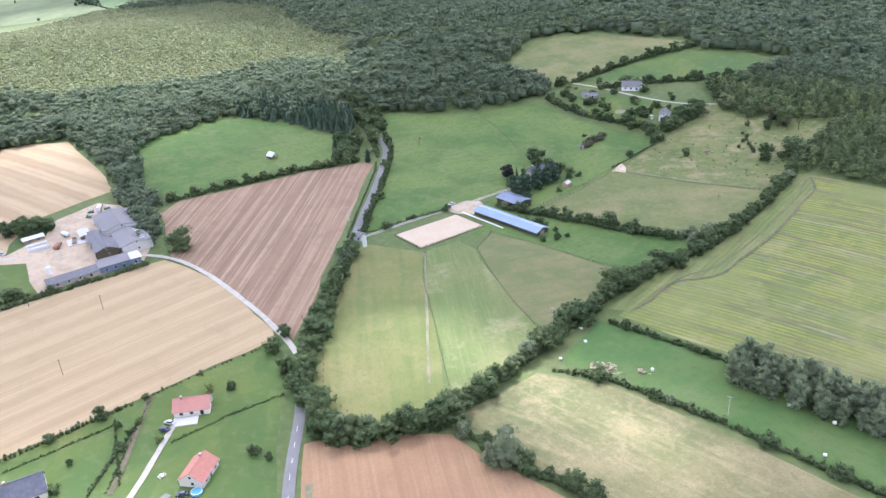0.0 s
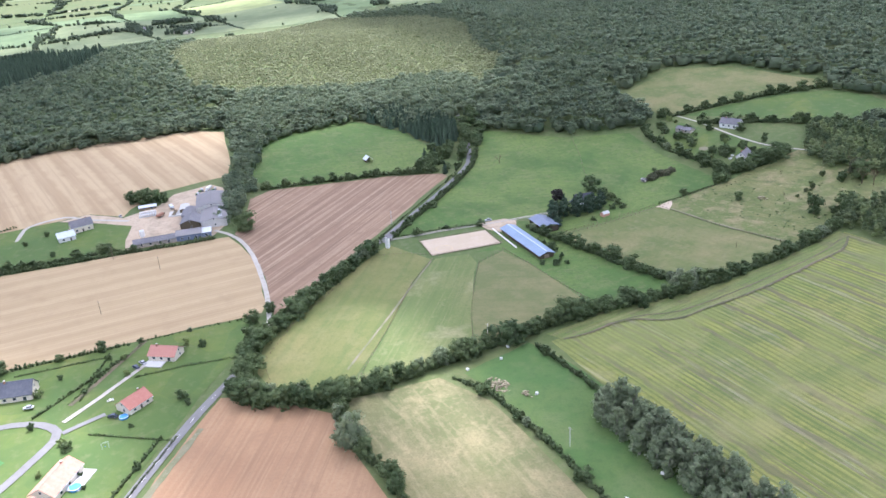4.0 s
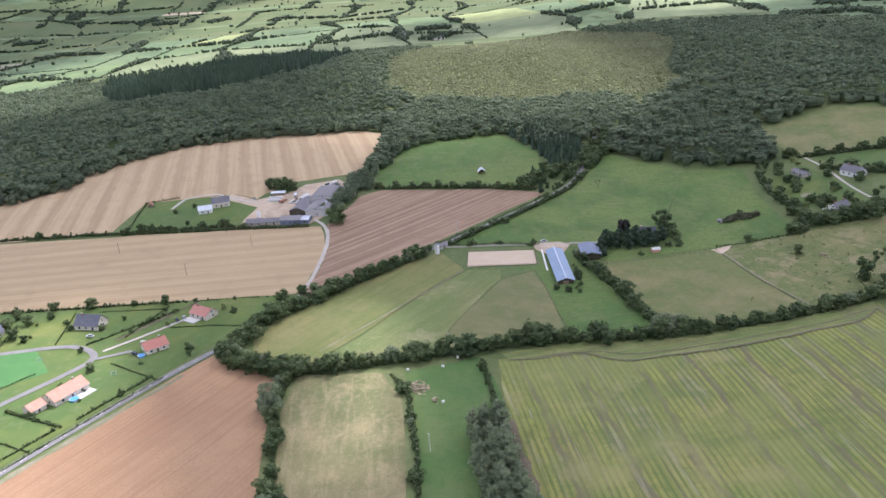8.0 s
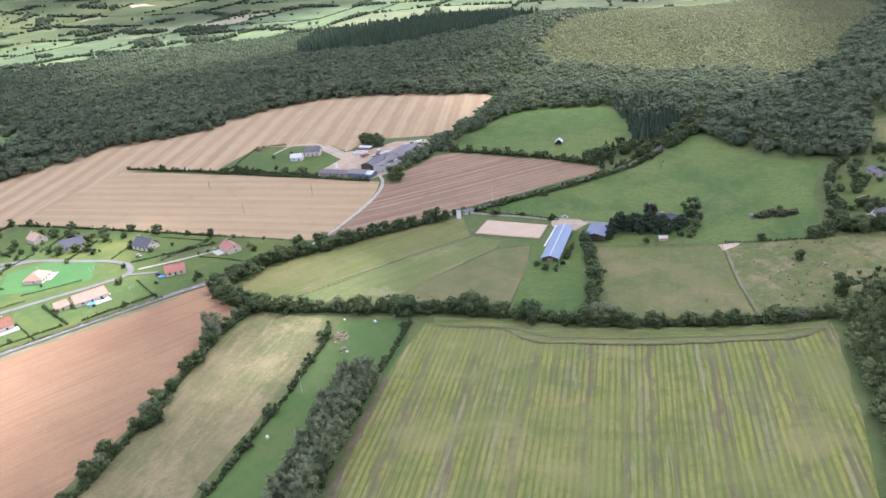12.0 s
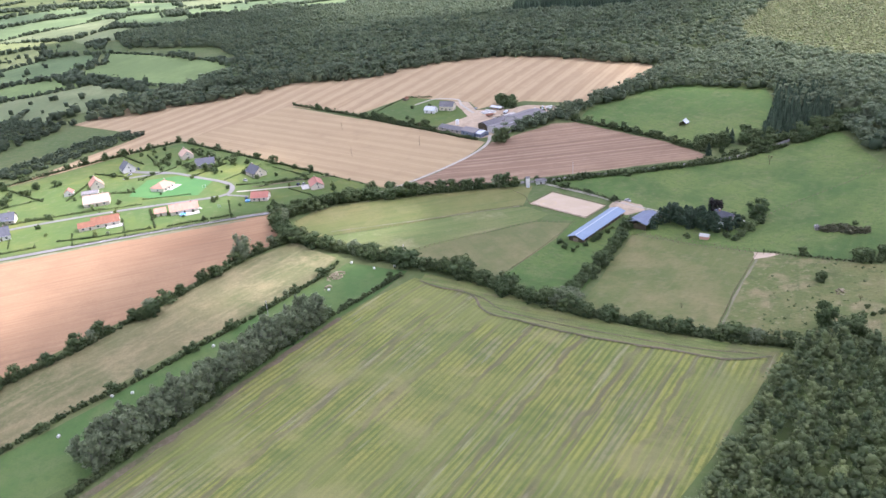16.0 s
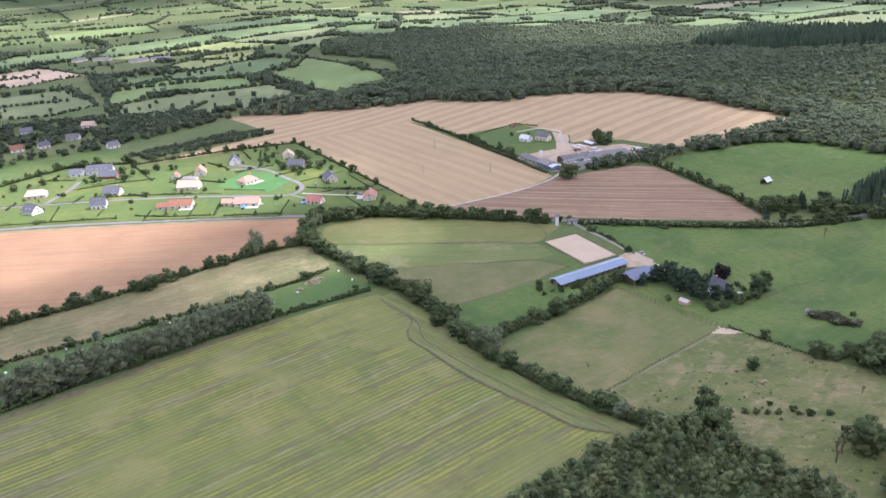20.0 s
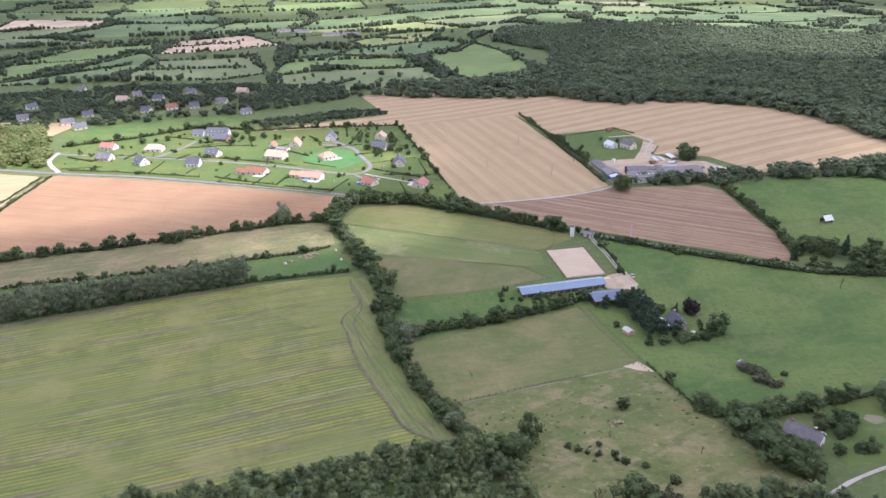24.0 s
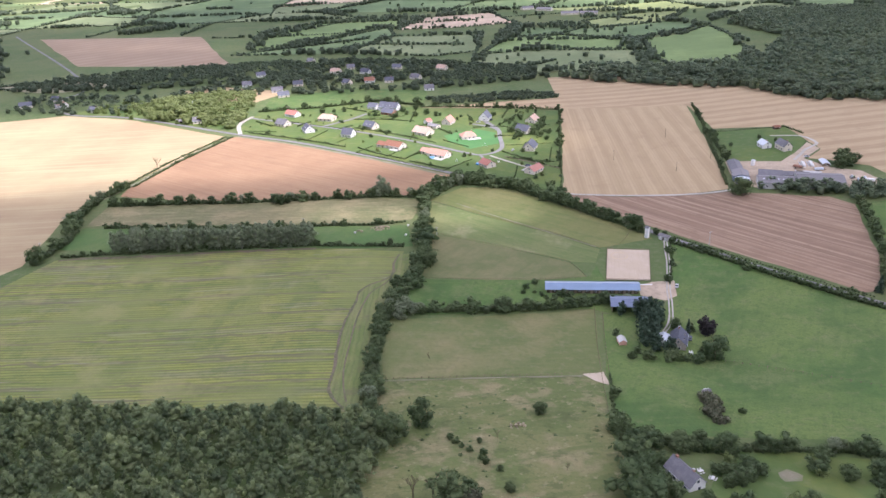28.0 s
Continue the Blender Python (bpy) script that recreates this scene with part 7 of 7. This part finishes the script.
kerb = tagged(new("concrete_path"), "narrow white concrete path beside the stable", "path", kind="structure")
part("slab", box(bmesh.new(), 11, -5.0, at(11, -5, -0.2), 46, 1.0, 0.55, radians(-1.2)), M["white"], kerb)

# ---------------- loose things ----------------


def bale(x, y):
    ob = root("wrapped_bale", "round white wrapped bale on the grass", "bale", x, y, (x * 37) % 180, 0.1, "wrapped bales")
    part("wrap", tube(tube(bmesh.new(), (-0.5, 0, 0.55), (0.5, 0, 0.55), 0.6, 0.6, 14), (0.5, 0, 0.55), (0.58, 0, 0.55), 0.6, 0.45, 14), M["white"], ob)
    part("end_cap", tube(bmesh.new(), (-0.5, 0, 0.55), (-0.58, 0, 0.55), 0.6, 0.45, 14), M["white"], ob)


for x, y in ((-121, 73), (-112, 50), (-152, 57), (-198, 44), (-213, 43), (-218, 60), (-259, 57), (-265, 62), (-291, 54), (-120, 57)):
    bale(x, y)


STONE = box_mesh("stone", 1.6, 1.0, 0.8, M["rubble"])


def rubble(x, y, r, n, label="heap of pale rubble and branches"):
    rng = random.Random(int(x))
    ob = tagged(new("rubble_heap"), label, "rubble")
    ob.matrix_basis = Matrix.Translation((x, y, at(x, y, 0.1))) @ Matrix.Rotation(radians(15), 4, 'Z')
    for _ in range(n):
        a, d = rng.uniform(0, 6.28), r * math.sqrt(rng.random())
        q = rng.uniform(0.25, 0.8)
        m = Matrix.Translation((math.cos(a) * d * 1.6, math.sin(a) * d, 0.9 * (1 - d / r) - 0.2))
        shared("stone", STONE, ob, m @ Matrix.Rotation(rng.uniform(0, 3), 4, 'Z') @ Matrix.Rotation(rng.uniform(-0.3, 0.3), 4, 'X') @ Matrix.Diagonal((q, q, q, 1)))


rubble(-138, 67, 4, 90)
rubble(-45, -149, 2, 30)
rubble(-150, 60, 1.8, 20)


def car(x, y, turn, paint, label):
    ob = root("car", label, "car", x, y, turn, 0.5, "parked cars")
    bm = box(bmesh.new(), 0, 0, 0.28, 4.2, 1.7, 0.62)
    bmesh.ops.bevel(bm, geom=bm.edges[:], offset=0.14, segments=2, affect='EDGES')
    part("body", bm, paint, ob)
    bm = box(bmesh.new(), -0.2, 0, 0.88, 2.3, 1.5, 0.55)
    for v in bm.verts:
        if v.co.z > 1.2:
            v.co.x = -0.2 + (v.co.x + 0.2) * 0.68
            v.co.y *= 0.86
    part("cabin_glass", bm, M["glass"], ob)
    part("roof", box(bmesh.new(), -0.2, 0, 1.42, 1.6, 1.3, 0.06), paint, ob)
    for sx in (-1.3, 1.3):
        for sy in (-0.8, 0.8):
            w = part("wheel", tube(bmesh.new(), (sx, sy - 0.1, 0.31), (sx, sy + 0.1, 0.31), 0.31, 0.31, 12), M["rubber"], ob)
            part("rim", tube(bmesh.new(), (sx, sy - 0.11, 0.31), (sx, sy + 0.11, 0.31), 0.17, 0.17, 10), M["sheet_white"], w)
    for sy in (-0.55, 0.55):
        part("headlight", box(bmesh.new(), 2.08, sy, 0.6, 0.06, 0.3, 0.14), M["sheet_white"], ob)


for x, y, t, p, text in ((-47, 203, 30, M["paint_dark"], "dark car parked on a gravel drive"), (-44.5, 200, 30, M["paint_light"], "silver car parked on a gravel drive"), (-84, 213, 60, M["paint_dark"], "dark car parked on the lawn"), (-96, 342, 20, M["paint_light"], "white car on a grey driveway"), (-84, 350, 70, M["paint_dark"], "dark car on a grey driveway"),
                      (-203, 398, -20, M["paint_light"], "light car by the long house"), (-60, 246, 80, M["paint_light"], "white van-like car by the street"), (-232, 352, -50, M["paint_dark"], "dark car on the side street"), (34, -8, 80, M["paint_light"], "light car by the stable yard"), (160, 205, 10, M["paint_light"], "light car in the farm yard"), (31, -66, 80, M["paint_dark"], "dark car beside the stone house")):
    car(x, y, t, p, text)


def pool(x, y, r):
    ob = root("garden_pool", "round blue above-ground garden pool", "pool", x, y, 0, 0.2)
    part("wall", tube(bmesh.new(), (0, 0, 0), (0, 0, 0.8), r, r, 20), M["plastic_blue"], ob)
    part("rim", tube(bmesh.new(), (0, 0, 0.8), (0, 0, 0.88), r + 0.1, r + 0.1, 20), M["white"], ob)
    part("water", tube(bmesh.new(), (0, 0, 0.88), (0, 0, 0.9), r - 0.1, r - 0.1, 20), M["plastic_blue"], ob)


pool(-86, 209, 1.8)
pool(-125, 226, 2.2)


def garden_set(x, y, turn):
    ob = root("garden_table", "white plastic garden table on the lawn", "table", x, y, turn, 0.2, "garden tables")
    part("tabletop", box(bmesh.new(), 0, 0, 0.7, 1.8, 1.0, 0.06), M["white"], ob)
    for sx in (-0.75, 0.75):
        for sy in (-0.4, 0.4):
            part("leg", box(bmesh.new(), sx, sy, 0, 0.08, 0.08, 0.7), M["white"], ob)
    for k, (cx, cy, t) in enumerate(((-0.5, -1.0, 180), (0.5, -1.0, 180), (-0.5, 1.0, 0), (0.5, 1.0, 0))):
        c = tagged(new("garden_chair"), "white plastic garden chair", "chair", "garden chairs")
        c.matrix_basis = ob.matrix_basis @ Matrix.Translation((cx, cy, 0)) @ Matrix.Rotation(radians(t), 4, 'Z')
        part("seat", box(bmesh.new(), 0, 0, 0.42, 0.5, 0.5, 0.05), M["white"], c)
        part("backrest", box(bmesh.new(), 0, 0.24, 0.47, 0.5, 0.05, 0.45), M["white"], c)
        for sx in (-0.2, 0.2):
            for sy in (-0.2, 0.2):
                part("leg", box(bmesh.new(), sx, sy, 0, 0.05, 0.05, 0.42), M["white"], c)


for x, y, t in ((15, -176, 20), (18, -180, 60), (-112, 226, 30), (-70, 214, 10), (29, -80, 0)):
    garden_set(x, y, t)


def swing(x, y, turn):
    ob = root("swing_frame", "small garden swing frame on the lawn", "swing", x, y, turn, 0.2)
    for sy in (-1.2, 1.2):
        for sx in (-0.8, 0.8):
            part("leg", tube(bmesh.new(), (sx, sy, 0), (0, sy, 2.2), 0.05, 0.05, 6), M["sheet_white"], ob)
    part("beam", tube(bmesh.new(), (0, -1.4, 2.2), (0, 1.4, 2.2), 0.05, 0.05, 6), M["sheet_white"], ob)
    part("seat", box(bmesh.new(), 0, 0, 0.5, 0.25, 0.5, 0.04), M["plastic_blue"], ob)
    for sy in (-0.22, 0.22):
        part("rope", tube(bmesh.new(), (0, sy, 0.54), (0, sy, 2.2), 0.015, 0.015, 4), M["timber"], ob)


swing(-84, 262, 40)
swing(-104, 216, 10)


def bare_tree(x, y, h, seed, label):
    rng = random.Random(seed)
    bm = bmesh.new()

    def limb(a, d, length, r, depth):
        b = a + d * length
        tube(bm, a, b, r, r * 0.62, 6 if depth > 2 else 4)
        if depth:
            for _ in range(3):
                e = (d + Vector((rng.uniform(-0.7, 0.7), rng.uniform(-0.7, 0.7), rng.uniform(-0.1, 0.5)))).normalized()
                limb(a.lerp(b, rng.uniform(0.65, 1.0)), e, length * rng.uniform(0.55, 0.78), r * 0.58, depth - 1)
    limb(Vector((0, 0, -0.3)), Vector((0.03, 0, 1)).normalized(), h * 0.36, h * 0.028, 4)
    ob = root("bare_tree", label, "tree", x, y)
    part("crown", bm, M["bark"], ob)


bare_tree(-348, 197, 14, 1, "bare leafless tree beside the field track")
bare_tree(126, -60, 9, 2, "half-bare tree standing in the pasture")
bare_tree(-76, -199, 12, 3, "tall bare dead tree at the wood edge")
bare_tree(-70, -197, 12, 4, "tall bare dead tree at the wood edge")
bare_tree(-52, -158, 4, 5, "small dead bush in the rough pasture")
bare_tree(-28, -178, 5, 6, "small dead tree in the rough pasture")
bare_tree(-85, -96, 4, 7, "small bare tree by the hedge")

# tufts in the rough pasture
tuft_rng = np.random.default_rng(4)
lobes = []
for _ in range(240):
    x, y = tuft_rng.uniform(-96, -14), tuft_rng.uniform(-225, -112)
    if tuft_rng.random() < (0.25 if y > -128 else 0.6) and not (x > -40 and y < -160):
        r = tuft_rng.uniform(0.2, 0.75) * (1.6 if tuft_rng.random() < 0.12 else 1)
        lobes.append((x, y, at(x, y, 0.1), r * 1.2, r, r * 0.55))
tv, tf = leaf_cloud(tuft_rng, lobes, 14, 0.3)
tagged(new("grass_tufts", quick_mesh("grass_tufts", tv, tf, M["leaf_hedge"])), "rough tufts of dry grass and bramble", "tufts", kind="stuff")
